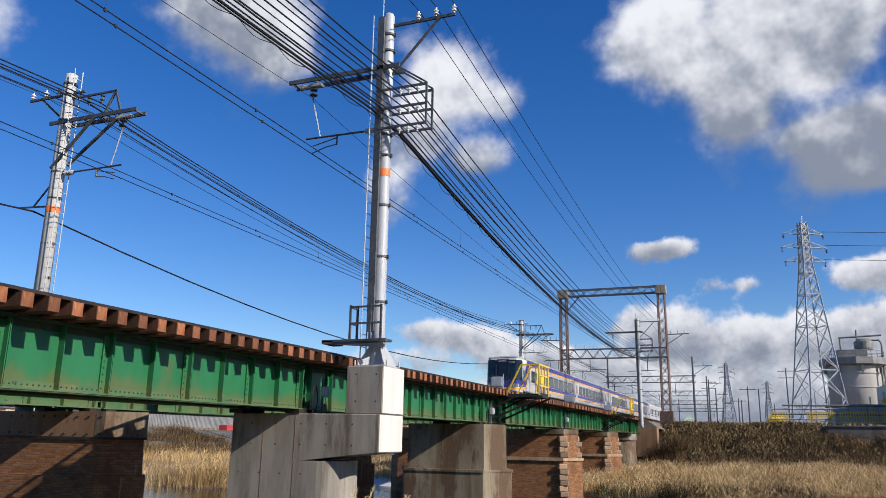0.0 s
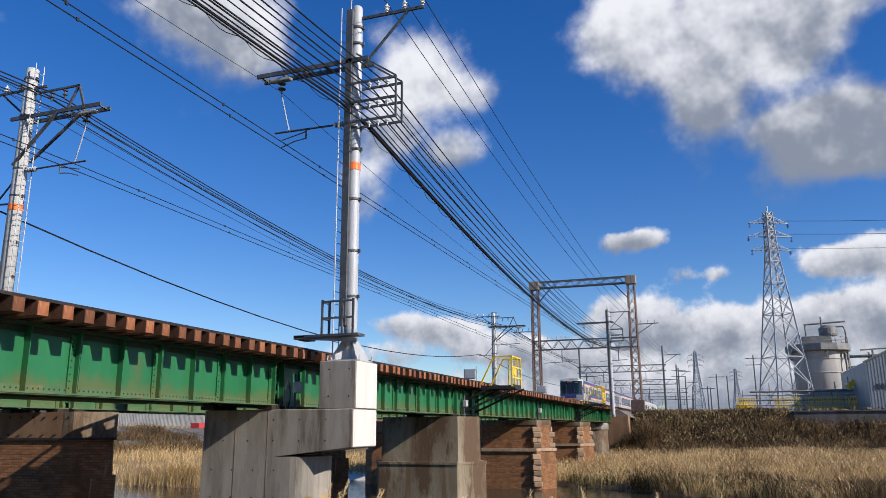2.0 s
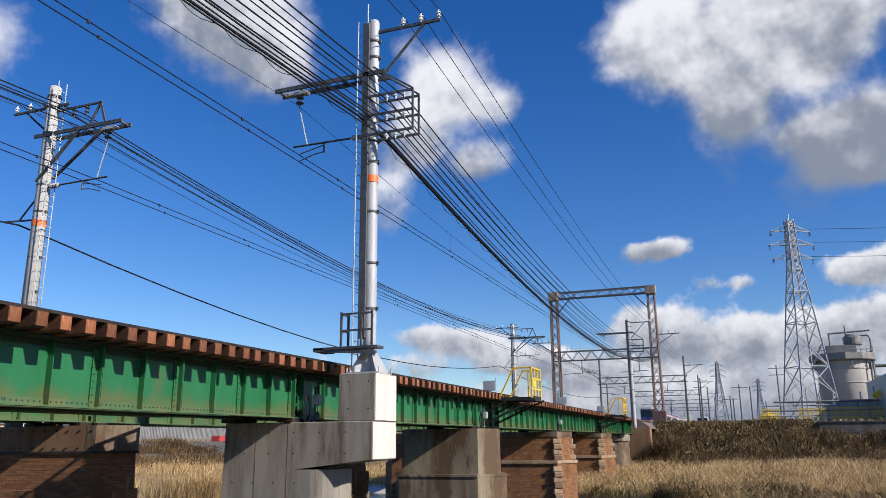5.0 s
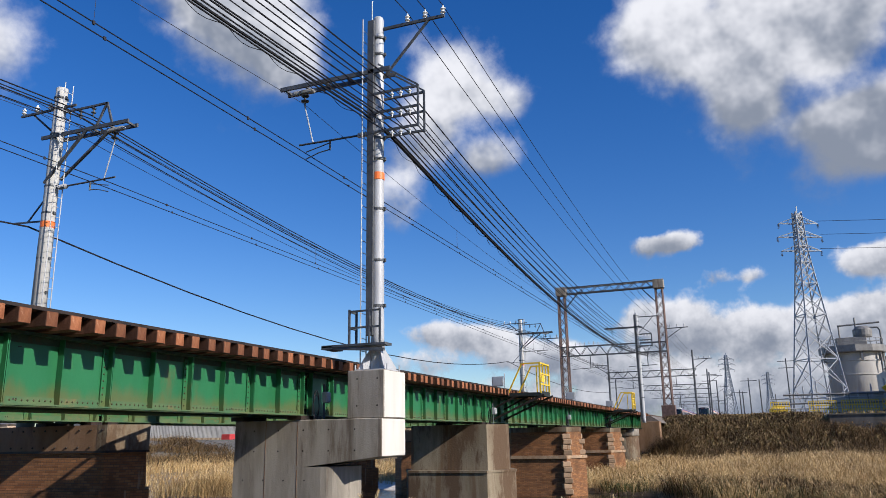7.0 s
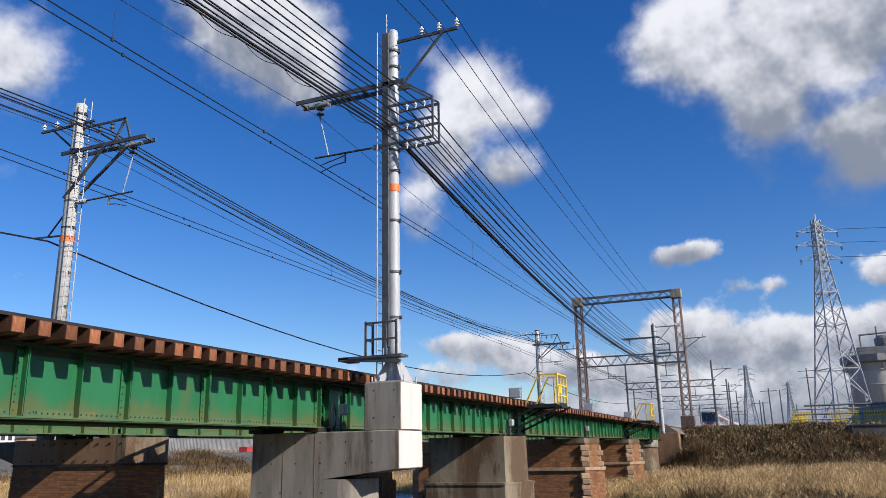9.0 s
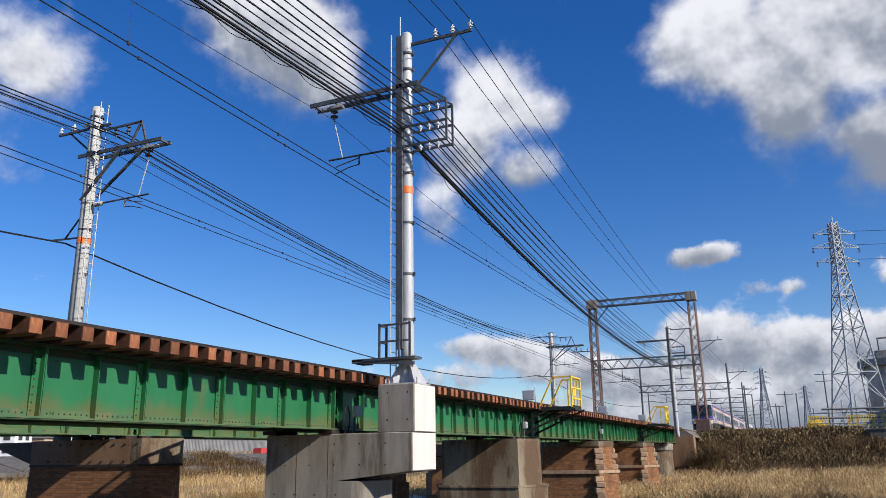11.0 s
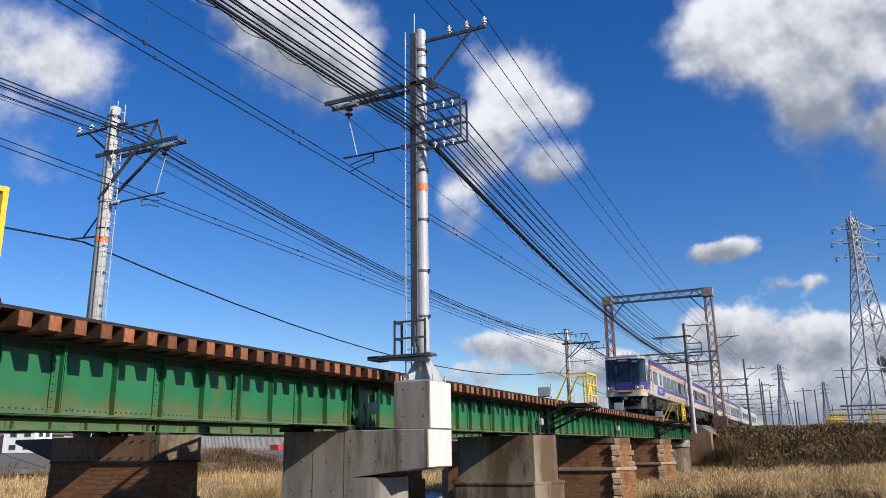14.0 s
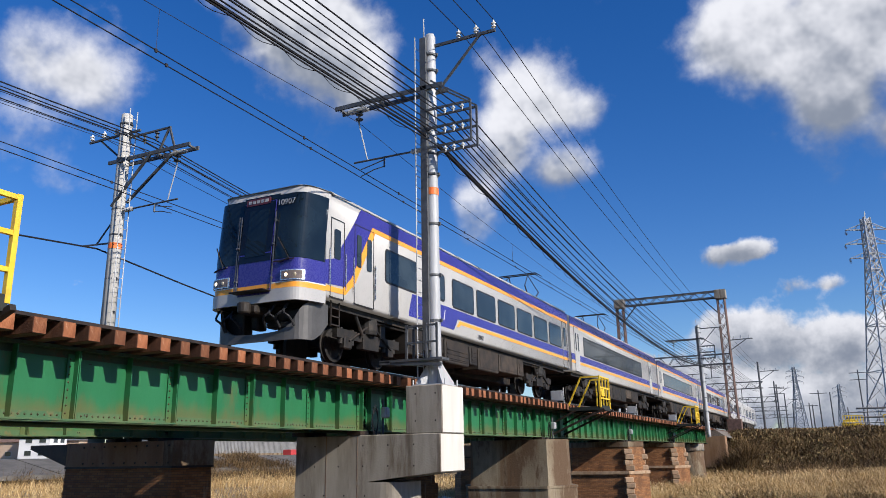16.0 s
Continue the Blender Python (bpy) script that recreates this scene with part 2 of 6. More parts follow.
def girder_span(xc, y0, y1, detailed):
    span = thing("girder_span", "green riveted plate girder span with rust-stained lower flange", "bridge girder", (xc, y0, 0), "spans of the railway bridge")
    ln = y1 - y0
    top, bot = TIE_Z0, FLANGE_Z
    for side in (1, -1):
        gx = side * 0.85
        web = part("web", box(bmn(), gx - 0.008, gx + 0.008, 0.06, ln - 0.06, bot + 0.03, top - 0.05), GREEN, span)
        bm = bmn()
        box(bm, gx - 0.15, gx + 0.15, 0.05, ln - 0.05, bot, bot + 0.028)
        box(bm, gx - 0.13, gx + 0.13, ln * 0.2, ln * 0.8, bot - 0.018, bot)
        part("lower_flange", bm, GREEN_LIGHT, span)
        part("upper_flange", box(bmn(), gx - 0.2, gx + 0.2, 0.05, ln - 0.05, top - 0.05, top), GREEN_SHADED, span, "upper flange coloured dark for the shade under the ties")
        s = side
        bm = bmn()
        box(bm, *sorted((gx + s * 0.008, gx + s * 0.022)), 0.06, ln - 0.06, bot + 0.028, bot + 0.14)
        part("flange_angle", bm, GREEN_LIGHT, span)
        if side == 1:
            bm = bmn()
            box(bm, *sorted((gx + s * 0.008, gx + s * 0.022)), 0.06, ln - 0.06, top - 0.16, top - 0.05)
            part("flange_angle", bm, GREEN_SHADED, span)
        n = int((ln - 0.2) / 1.072)
        rv = []
        for k in range(n + 1):
            y = 0.12 + 1.072 * k
            wide = k % 2 == 1
            d = 0.14
            bm = bmn()
            box(bm, *sorted((gx + s * 0.012, gx + s * d)), y - 0.008, y + 0.008, bot + 0.03, top - 0.03)
            if wide:
                box(bm, *sorted((gx + s * 0.022, gx + s * 0.04)), y - 0.13, y + 0.13, bot + 0.03, top - 0.10)
                box(bm, *sorted((gx + s * 0.035, gx + s * d)), y + 0.02, y + 0.036, bot + 0.03, top - 0.03)
            else:
                box(bm, *sorted((gx + s * 0.022, gx + s * 0.034)), y, y + 0.075, bot + 0.03, top - 0.03)
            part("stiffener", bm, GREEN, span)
            if detailed and side == 1 and wide:
                for j in range(8):
                    for dy in (-0.085, 0.085):
                        rv.append((gx + 0.04, y + dy, bot + 0.12 + j * 0.12))
        if detailed and side == 1:
            for j in range(int(ln / 0.11)):
                rv.append((gx + 0.022, 0.1 + j * 0.11, bot + 0.085))
            rivet_rows(rv, RIVET, span)
    bm = bmn()
    for k in range(6):
        y = 0.3 + (ln - 0.6) * k / 5
        for za in (bot + 0.15, top - 0.2):
            bar(bm, (-0.85, y, za), (0.85, y, za), 0.08, 0.08)
        bar(bm, (-0.85, y, bot + 0.15), (0.85, y, top - 0.2), 0.06, 0.06)
        if k < 5:
            y2 = 0.3 + (ln - 0.6) * (k + 1) / 5
            bar(bm, (-0.85 if k % 2 else 0.85, y, bot + 0.1), (0.85 if k % 2 else -0.85, y2, bot + 0.1), 0.08, 0.03)
    part("cross_bracing", bm, STEEL_DARK, span)
    for gy in (0.3, ln - 0.3):
        for gx in (-0.85, 0.85):
            part("bearing", box(bmn(), gx - 0.2, gx + 0.2, gy - 0.2, gy + 0.2, bot - 0.1, bot - 0.002), STEEL_DARK, span)


for a, b in zip((-11.0,) + JOINTS, JOINTS + (80.5,)):
    girder_span(XN, a, b, a < 40)
    girder_span(XF, a - 0.1, b - 0.1, False)


def rail_track(xc, name, label, many):
    tr = thing(name, label, "railway track", (xc, 0, 0))
    for sx in (-0.56, 0.56):
        bm = bmn()
        box(bm, sx - 0.06, sx + 0.06, -60, 500, TIE_Z1 + 0.01, TIE_Z1 + 0.03)
        box(bm, sx - 0.01, sx + 0.01, -60, 500, TIE_Z1 + 0.03, RAIL - 0.03)
        box(bm, sx - 0.033, sx + 0.033, -60, 500, RAIL - 0.03, RAIL)
        part("rail", bm, RUSTY, tr)
    for sx in (-1.3, 1.62):
        bm = box(bmn(), sx - 0.05, sx + 0.05, -11, 80.5, TIE_Z1 + 0.002, TIE_Z1 + 0.055)
        part("guard_angle", bm, STEEL_DARK, tr, "dark steel guard strip along the tie ends")
    return tr


near_track = rail_track(XN, "near_track", "rusty rails on reddish timber bridge ties", True)
far_track = rail_track(XF, "far_track", "rusty rails on reddish timber bridge ties", False)


def ballast_bed():
    bm = bmn()
    pts = [(-22.3, 2.8), (-20.7, 3.56), (-9.9, 3.56), (-8.8, 2.8)]
    r = [[bm.verts.new((x, y, z)) for x, z in pts] for y in (82.2, 520)]
    for k in range(3):
        bm.faces.new((r[0][k], r[0][k + 1], r[1][k + 1], r[1][k]))
    bm.faces.new(r[0][::-1])
    bm.faces.new(r[1])
    m = surf("ballast", (0.10, 0.085, 0.07), (0.22, 0.19, 0.16), 14, 0.95, 0, 1.0, 16)
    tagged(linked(bm, "ballast_bed", m), "brown-grey ballast shoulder under both tracks", "ballast", kind="structure")


ballast_bed()


# ---- sky: drifting cumulus far away ----
def calc(nt, op, a, b=0.0, c=None):
    n = nt.nodes.new("ShaderNodeMath")
    n.operation = op
    for socket, value in zip(n.inputs, (a, b) if c is None else (a, b, c)):
        if isinstance(value, bpy.types.NodeSocket):
            nt.links.new(value, socket)
        else:
            socket.default_value = value
    return n.outputs[0]


def cloud_material(name, puffs, ragged, gain, noise_scale, edge=0.87, depth=1.6, base=0.62):
    """Cumulus as soft ellipses in bearing and height (degrees), torn by noise; grey below, white above."""
    m = bpy.data.materials.new(name)
    m.use_nodes = True
    nt = m.node_tree
    nt.nodes.clear()
    co = nt.nodes.new("ShaderNodeTexCoord")
    nrm = nt.nodes.new("ShaderNodeVectorMath")
    nrm.operation = "NORMALIZE"
    nt.links.new(co.outputs["Object"], nrm.inputs[0])
    sep = nt.nodes.new("ShaderNodeSeparateXYZ")
    nt.links.new(nrm.outputs[0], sep.inputs[0])
    az_n = calc(nt, "MULTIPLY", calc(nt, "ARCTAN2", sep.outputs[0], sep.outputs[1]), 57.2958)
    el_n = calc(nt, "MULTIPLY", calc(nt, "ARCSINE", sep.outputs[2]), 57.2958)

    def fbm(shift, scale, detail):
        mp = nt.nodes.new("ShaderNodeVectorMath")
        mp.operation = "ADD"
        nt.links.new(nrm.outputs[0], mp.inputs[0])
        mp.inputs[1].default_value = shift
        n = add(nt, "ShaderNodeTexNoise", Scale=scale, Detail=detail, Roughness=0.6)
        nt.links.new(mp.outputs[0], n.inputs["Vector"])
        return n.outputs["Fac"]

    total, weight, height = 0.0, 0.001, 0.0
    for a, e, ra, re, w, *shade in puffs:
        da = calc(nt, "DIVIDE", calc(nt, "SUBTRACT", az_n, a), ra)
        de = calc(nt, "DIVIDE", calc(nt, "SUBTRACT", el_n, e), re)
        d2 = calc(nt, "ADD", calc(nt, "MULTIPLY", da, da), calc(nt, "MULTIPLY", de, de))
        v = calc(nt, "MULTIPLY", calc(nt, "DIVIDE", 1.0, calc(nt, "ADD", 1.0, calc(nt, "MULTIPLY", d2, d2))), w)
        total = calc(nt, "ADD", total, v)
        if w > 0:
            weight = calc(nt, "ADD", weight, v)
            height = calc(nt, "ADD", height, calc(nt, "MULTIPLY", v, calc(nt, "SUBTRACT", de, shade[0] if shade else 0.0)))
    height = calc(nt, "DIVIDE", height, weight)
    n1 = fbm((3.1, 1.7, 0.4), noise_scale, 10)
    n2 = fbm((3.1 - 0.016, 1.7 + 0.01, 0.4 - 0.02), noise_scale, 4)
    n1s = fbm((3.1, 1.7, 0.4), noise_scale, 4)
    dens = calc(nt, "ADD", calc(nt, "MINIMUM", calc(nt, "MULTIPLY", total, 1.12), 1.55), calc(nt, "MULTIPLY", calc(nt, "SUBTRACT", n1, 0.5), ragged))
    alpha = ramp(nt, dens, 0.72 - edge / 2, 0.72 + edge / 2)
    relief = calc(nt, "MULTIPLY", calc(nt, "SUBTRACT", n1s, n2), depth)
    lit = calc(nt, "ADD", calc(nt, "ADD", calc(nt, "MULTIPLY", height, 0.40), base), relief)
    lit = calc(nt, "SUBTRACT", lit, calc(nt, "MULTIPLY", ramp(nt, dens, 0.9, 1.9), 0.09))
    col = mixed(nt, ramp(nt, lit, 0.0, 0.9), (0.27, 0.31, 0.38), (0.93, 0.94, 0.96))
    em = add(nt, "ShaderNodeEmission", Strength=gain)
    nt.links.new(col, em.inputs[0])
    tr = nt.nodes.new("ShaderNodeBsdfTransparent")
    mix = nt.nodes.new("ShaderNodeMixShader")
    nt.links.new(alpha, mix.inputs[0])
    nt.links.new(tr.outputs[0], mix.inputs[1])
    nt.links.new(em.outputs[0], mix.inputs[2])
    out = nt.nodes.new("ShaderNodeOutputMaterial")
    nt.links.new(mix.outputs[0], out.inputs[0])
    return m


def cloud_sheet(a0, a1, e0, e1, far, material):
    bm = bmn()
    na, ne = 24, 10
    g = [[bm.verts.new((far * math.cos(radians(e)) * math.sin(radians(a)), far * math.cos(radians(e)) * math.cos(radians(a)), far * math.sin(radians(e))))
          for a in np.linspace(a0, a1, na)] for e in np.linspace(e0, e1, ne)]
    for r0, r1 in zip(g, g[1:]):
        for k in range(na - 1):
            bm.faces.new((r0[k], r0[k + 1], r1[k + 1], r1[k]))
    ob = smooth(linked(bm, "backdrop_cloud", material))
    return tagged(ob, "white cumulus clouds with grey undersides drifting across blue sky", "clouds", kind="structure")


HIGH = ((-4.6, 28.4, 3.8, 2.8, 0.9), (1.0, 26.0, 4.2, 3.4, 1.0), (7, 29.6, 6, 3.0, 1.0), (8.0, 25.6, 3.4, 2.2, 0.75), (13, 30, 5, 3.2, 0.9), (1.5, 22.3, 2.2, 1.6, 0.75), (-0.4, 28.8, 1.2, 0.8, -0.45),
        (7.0, 19.9, 2.9, 1.7, 0.95, 0.9), (11, 20.2, 3.6, 2.0, 1.0, 1.3), (8.2, 17.4, 3.4, 1.4, 0.7, 0.9), (13.5, 18, 4, 2.4, 0.9, 0.8),
        (-37.5, 29.8, 4.5, 3.2, 0.95), (-33.6, 26.8, 2.6, 2.2, 0.9), (-41, 33, 6, 4, 0.8),
        (-21, 26.4, 3.0, 2.6, 0.74), (-17.0, 24.8, 2.5, 1.4, 0.68), (-18.0, 20.7, 2.6, 1.5, 0.88), (-23.4, 22.6, 2.8, 2.6, 0.8), (-25, 17.6, 1.8, 2.4, 0.58))
LOW = ((-4.4, 13.5, 1.7, 0.75, 0.95), (-6.6, 13.3, 1.6, 0.8, 0.7), (-1.7, 10.9, 0.9, 0.7, 0.62), (0.6, 10.7, 1.2, 0.45, 0.5), (8.0, 10.9, 2.2, 1.0, 1.0), (11, 11.2, 2.6, 1.3, 0.9),
       (-22.5, 7.6, 2.6, 1.0, 0.8), (-19, 7.2, 2.2, 0.9, 0.8), (-24.5, 5.4, 4, 0.9, 0.65), (-15.5, 5.9, 3.2, 1.1, 0.75), (-11, 5.2, 4, 1.6, 0.8), (-6.6, 8.2, 1.9, 1.6, 0.9), (-3.6, 7.4, 2.4, 1.8, 0.9),
       (0.6, 6.6, 2.4, 1.7, 0.95), (4.4, 6.9, 2.4, 1.6, 0.95), (8.6, 7.2, 2.8, 1.7, 1.0), (12.5, 7, 3, 2, 1), (-3, 2.6, 9, 2.0, 0.8), (8, 2.4, 9, 2.2, 0.85), (-18, 2.6, 8, 1.4, 0.62),
       (-33, 5.4, 1.6, 0.45, 0.4), (-47, 6, 2, 0.5, 0.35))
SIDE = ((-58.6, 26.6, 4.8, 2.6, 0.74), (-55.2, 25, 2.6, 2.0, 0.52), (-60, 21.5, 4.5, 1.8, 0.5), (-56.5, 18.6, 3.0, 1.4, 0.4))
clouds_high = cloud_sheet(-52, 34, 13, 46, 2600, cloud_material("high_cumulus", HIGH, 2.0, 0.80, 9.5, 0.86, 1.9, 0.56))
clouds_low = cloud_sheet(-62, 34, -0.6, 17, 2900, cloud_material("low_cumulus", LOW, 2.1, 0.78, 22.0, 0.6, 1.0, 0.40))
clouds_side = cloud_sheet(-80, -42, 10, 40, 2750, cloud_material("side_cumulus", SIDE, 1.9, 0.8, 11.0, 1.0, 1.6, 0.62))


# ---- piers ----
def prism(bm, outline, z0, z1, grow=0.0):
    """An upright prism over a plan outline (counter-clockwise)."""
    cx = sum(p[0] for p in outline) / len(outline)
    cy = sum(p[1] for p in outline) / len(outline)
    lo = [bm.verts.new((x + math.copysign(grow, x - cx), y + math.copysign(grow, y - cy), z0)) for x, y in outline]
    hi = [bm.verts.new((x, y, z1)) for x, y in outline]
    n = len(outline)
    for k in range(n):
        bm.faces.new((lo[k], lo[(k + 1) % n], hi[(k + 1) % n], hi[k]))
    bm.faces.new(lo[::-1])
    bm.faces.new(hi)
    return bm


def hexagon(x0, x1, y0, y1, nose, pad=0.0):
    ym = (y0 + y1) / 2
    return [(x0 - nose - pad, ym), (x0, y0 - pad), (x1, y0 - pad), (x1 + nose + pad, ym), (x1, y1 + pad), (x0, y1 + pad)]


def quoin_mesh():
    bm = box(bmn(), -0.25, 0.25, -0.16, 0.16, -0.145, 0.145, 0.035)
    me = bpy.data.meshes.new("quoin_stone")
    bm.to_mesh(me)
    bm.free()
    me.materials.append(STONE)
    return me


QUOIN = quoin_mesh()


def quoins(parent, corner, z0, z1, turn):
    """Long and short stones stacked up a pier's corner."""
    k, z = 0, z0 + 0.15
    while z < z1 - 0.1:
        dx = -0.12 if k % 2 else -0.02
        shared("stone", QUOIN, parent, (corner[0] + dx, corner[1] + 0.09, z), turn if k % 2 else turn * 0.5)
        z += 0.3
        k += 1


def brick_wall_material():
    m, nt, p = nodes_of("brickwork")
    co = nt.nodes.new("ShaderNodeTexCoord")
    sep = nt.nodes.new("ShaderNodeSeparateXYZ")
    nt.links.new(co.outputs["Object"], sep.inputs[0])
    comb = nt.nodes.new("ShaderNodeCombineXYZ")
    nt.links.new(calc(nt, "ADD", sep.outputs[0], sep.outputs[1]), comb.inputs[0])
    nt.links.new(sep.outputs[2], comb.inputs[1])
    b = nt.nodes.new("ShaderNodeTexBrick")
    for key, v in (("Scale", 1.0), ("Mortar Size", 0.007), ("Brick Width", 0.22), ("Row Height", 0.068), ("Mortar Smooth", 0.3), ("Bias", 0.0)):
        b.inputs[key].default_value = v
    b.inputs["Color1"].default_value = (0.21, 0.088, 0.031, 1)
    b.inputs["Color2"].default_value = (0.34, 0.155, 0.060, 1)
    b.inputs["Mortar"].default_value = (0.12, 0.075, 0.048, 1)
    nt.links.new(comb.outputs[0], b.inputs["Vector"])
    col = mixed(nt, ramp(nt, grain(nt, 1.1, 8), 0.48, 0.64, 0, 0.6), b.outputs["Color"], (0.10, 0.045, 0.018))
    col = mixed(nt, ramp(nt, grain(nt, 2.0, 8, (2, 2, 0.25)), 0.62, 0.72, 0, 0.4), col, (0.40, 0.31, 0.22))
    nt.links.new(col, p.inputs["Base Color"])
    p.inputs["Roughness"].default_value = 0.9
    bp = add(nt, "ShaderNodeBump", Strength=0.7, Distance=0.015)
    nt.links.new(calc(nt, "SUBTRACT", grain(nt, 20, 4), b.outputs["Fac"]), bp.inputs["Height"])
    nt.links.new(bp.outputs[0], p.inputs["Normal"])
    return m


BRICKWORK = brick_wall_material()


def pier_old(xc0, xc1, yj, cap_z, style, label):
    """A hexagonal river pier; style: concrete (with plinth), stone (brick faces and stone corners) or capped (riveted cap on brick)."""
    pr = thing("bridge_pier", label, "bridge pier", (0, yj, 0), "piers in the river")
    h = 1.25 if style != "capped" else 0.8
    nose = 0.55 if style != "capped" else 0.75
    top = cap_z
    if style == "concrete":
        part("shaft", prism(bmn(), hexagon(xc0, xc1, -h, h, nose), 0.42, top, 0.02), CONCRETE_OLD, pr)
        part("plinth", prism(bmn(), hexagon(xc0 - 0.05, xc1 + 0.05, -h - 0.22, h + 0.22, nose + 0.2), -2.8, 0.42), CONCRETE_OLD, pr, "pale weathered concrete plinth")
        part("plinth_edge", prism(bmn(), hexagon(xc0 - 0.05, xc1 + 0.05, -h - 0.26, h + 0.26, nose + 0.24), 0.33, 0.424), CONCRETE_OLD, pr)
    elif style == "stone":
        part("shaft", prism(bmn(), hexagon(xc0, xc1, -h, h, nose), 0.55, top - 0.28, 0.03), BRICKWORK, pr, "rust-stained brick shaft")
        part("cap", prism(bmn(), hexagon(xc0, xc1, -h - 0.04, h + 0.04, nose + 0.03), top - 0.28, top), CONCRETE_OLD, pr)
        part("plinth", prism(bmn(), hexagon(xc0, xc1, -h - 0.25, h + 0.25, nose + 0.22), -2.8, 0.45), BRICKWORK, pr)
        part("string_course", prism(bmn(), hexagon(xc0, xc1, -h - 0.33, h + 0.33, nose + 0.3), 0.45, 0.62), STONE, pr)
        quoins(pr, (xc1, -h), 0.62, top - 0.28, 0.6)
        quoins(pr, (xc1 + 0.02, -h - 0.25), -1.5, 0.45, 0.6)
        quoins(pr, (xc1 + nose - 0.06, -0.09), 0.62, top - 0.28, 1.2)
    else:
        part("shaft", prism(bmn(), hexagon(xc0, xc1 - 0.05, -h + 0.02, h, nose - 0.05), -2.8, 1.5, 0.12), BRICKWORK, pr, "soot-dark brick shaft with broken corner stones")
        part("cap", prism(bmn(), hexagon(xc0, xc1, -h, h, nose), 1.5, top), CONCRETE_RUST, pr, "rust-brown cap with bolt heads")
        part("cap_edge", prism(bmn(), hexagon(xc0, xc1, -h - 0.03, h + 0.03, nose + 0.03), 1.47, 1.53), STEEL_DARK, pr)
        part("ledge", prism(bmn(), hexagon(xc0, xc1, -h - 0.14, h + 0.14, nose + 0.1), -2.8, 0.5), BRICKWORK, pr)
        part("cap_nose", prism(bmn(), [(xc1 - 0.35, -h - 0.004), (xc1, -h - 0.004), (xc1 + nose + 0.004, 0), (xc1, h + 0.004), (xc1 - 0.35, h + 0.004)], 1.53, top + 0.004), CONCRETE_OLD, pr, "pale concrete end of the cap")
        bm = bmn()
        f = [bm.verts.new((x, -0.35, z)) for x, z in ((xc0 - nose + 0.2, 1.55), (xc0 - nose + 0.2, 2.2), (xc0 - nose - 1.5, 2.2), (xc0 - nose - 1.5, 2.08))]
        g = [bm.verts.new((q.co.x, 0.35, q.co.z)) for q in f]
        bm.faces.new(f)
        bm.faces.new(g[::-1])
        for k in range(4):
            bm.faces.new((f[(k + 1) % 4], f[k], g[k], g[(k + 1) % 4]))
        part("bracket", bm, STEEL_DARK, pr, "dark steel bracket flaring out under the girder")
        for k in range(9):
            for z in (1.62, 2.08):
                part("bolt", lathe(bmn(), (xc1 - 0.15 - k * 0.42, -h - 0.001, z), ((0.03, 0), (0.03, 0.02), (0.012, 0.035)), 6, (0, -1, 0)), STEEL_DARK, pr)
    return pr


pier_old(-13.4, -10.1, 31.4, 2.21, "concrete", "rust-streaked concrete river pier on a pale plinth")
pier_old(-13.4, -10.1, 45.8, 2.21, "stone", "brick river pier with rough stone corners")
pier_old(-13.4, -10.1, 60.3, 2.21, "stone", "brick river pier with rough stone corners")
pier_old(-13.4, -10.1, 3.4, 2.21, "concrete", "rust-streaked concrete river pier on a pale plinth")
for yj in (3.3, 17.3, 31.3, 45.7, 60.2):
    pier_old(-20.6, -16.35, yj, 2.21, "capped", "dark brick river pier with rust-brown cap")


def round_pier(x, y):
    pr = thing("bridge_pier", "round grey concrete column pier with a broad collar", "bridge pier", (x, y, 0), "piers in the river")
    smooth(part("column", lathe(bmn(), (0, 0, -1.4), ((1.2, 0), (1.05, 1.3), (1.0, 3.0)), 32), CONCRETE_OLD, pr))
    smooth(part("collar", lathe(bmn(), (0, 0, 1.6), ((1.08, 0), (1.1, 0.04), (1.1, 0.58), (1.07, 0.62)), 32), CONCRETE, pr))


round_pier(-11.3, 75.2)
round_pier(-18.0, 75.2)


def abutment():
    bm = bmn()
    box(bm, -21.2, -8.9, 80.6, 82.2, 0, 2.95, 0.02)
    tagged(linked(bm, "abutment", CONCRETE_RUST), "brown-stained concrete bridge abutment", "abutment", kind="structure")


abutment()


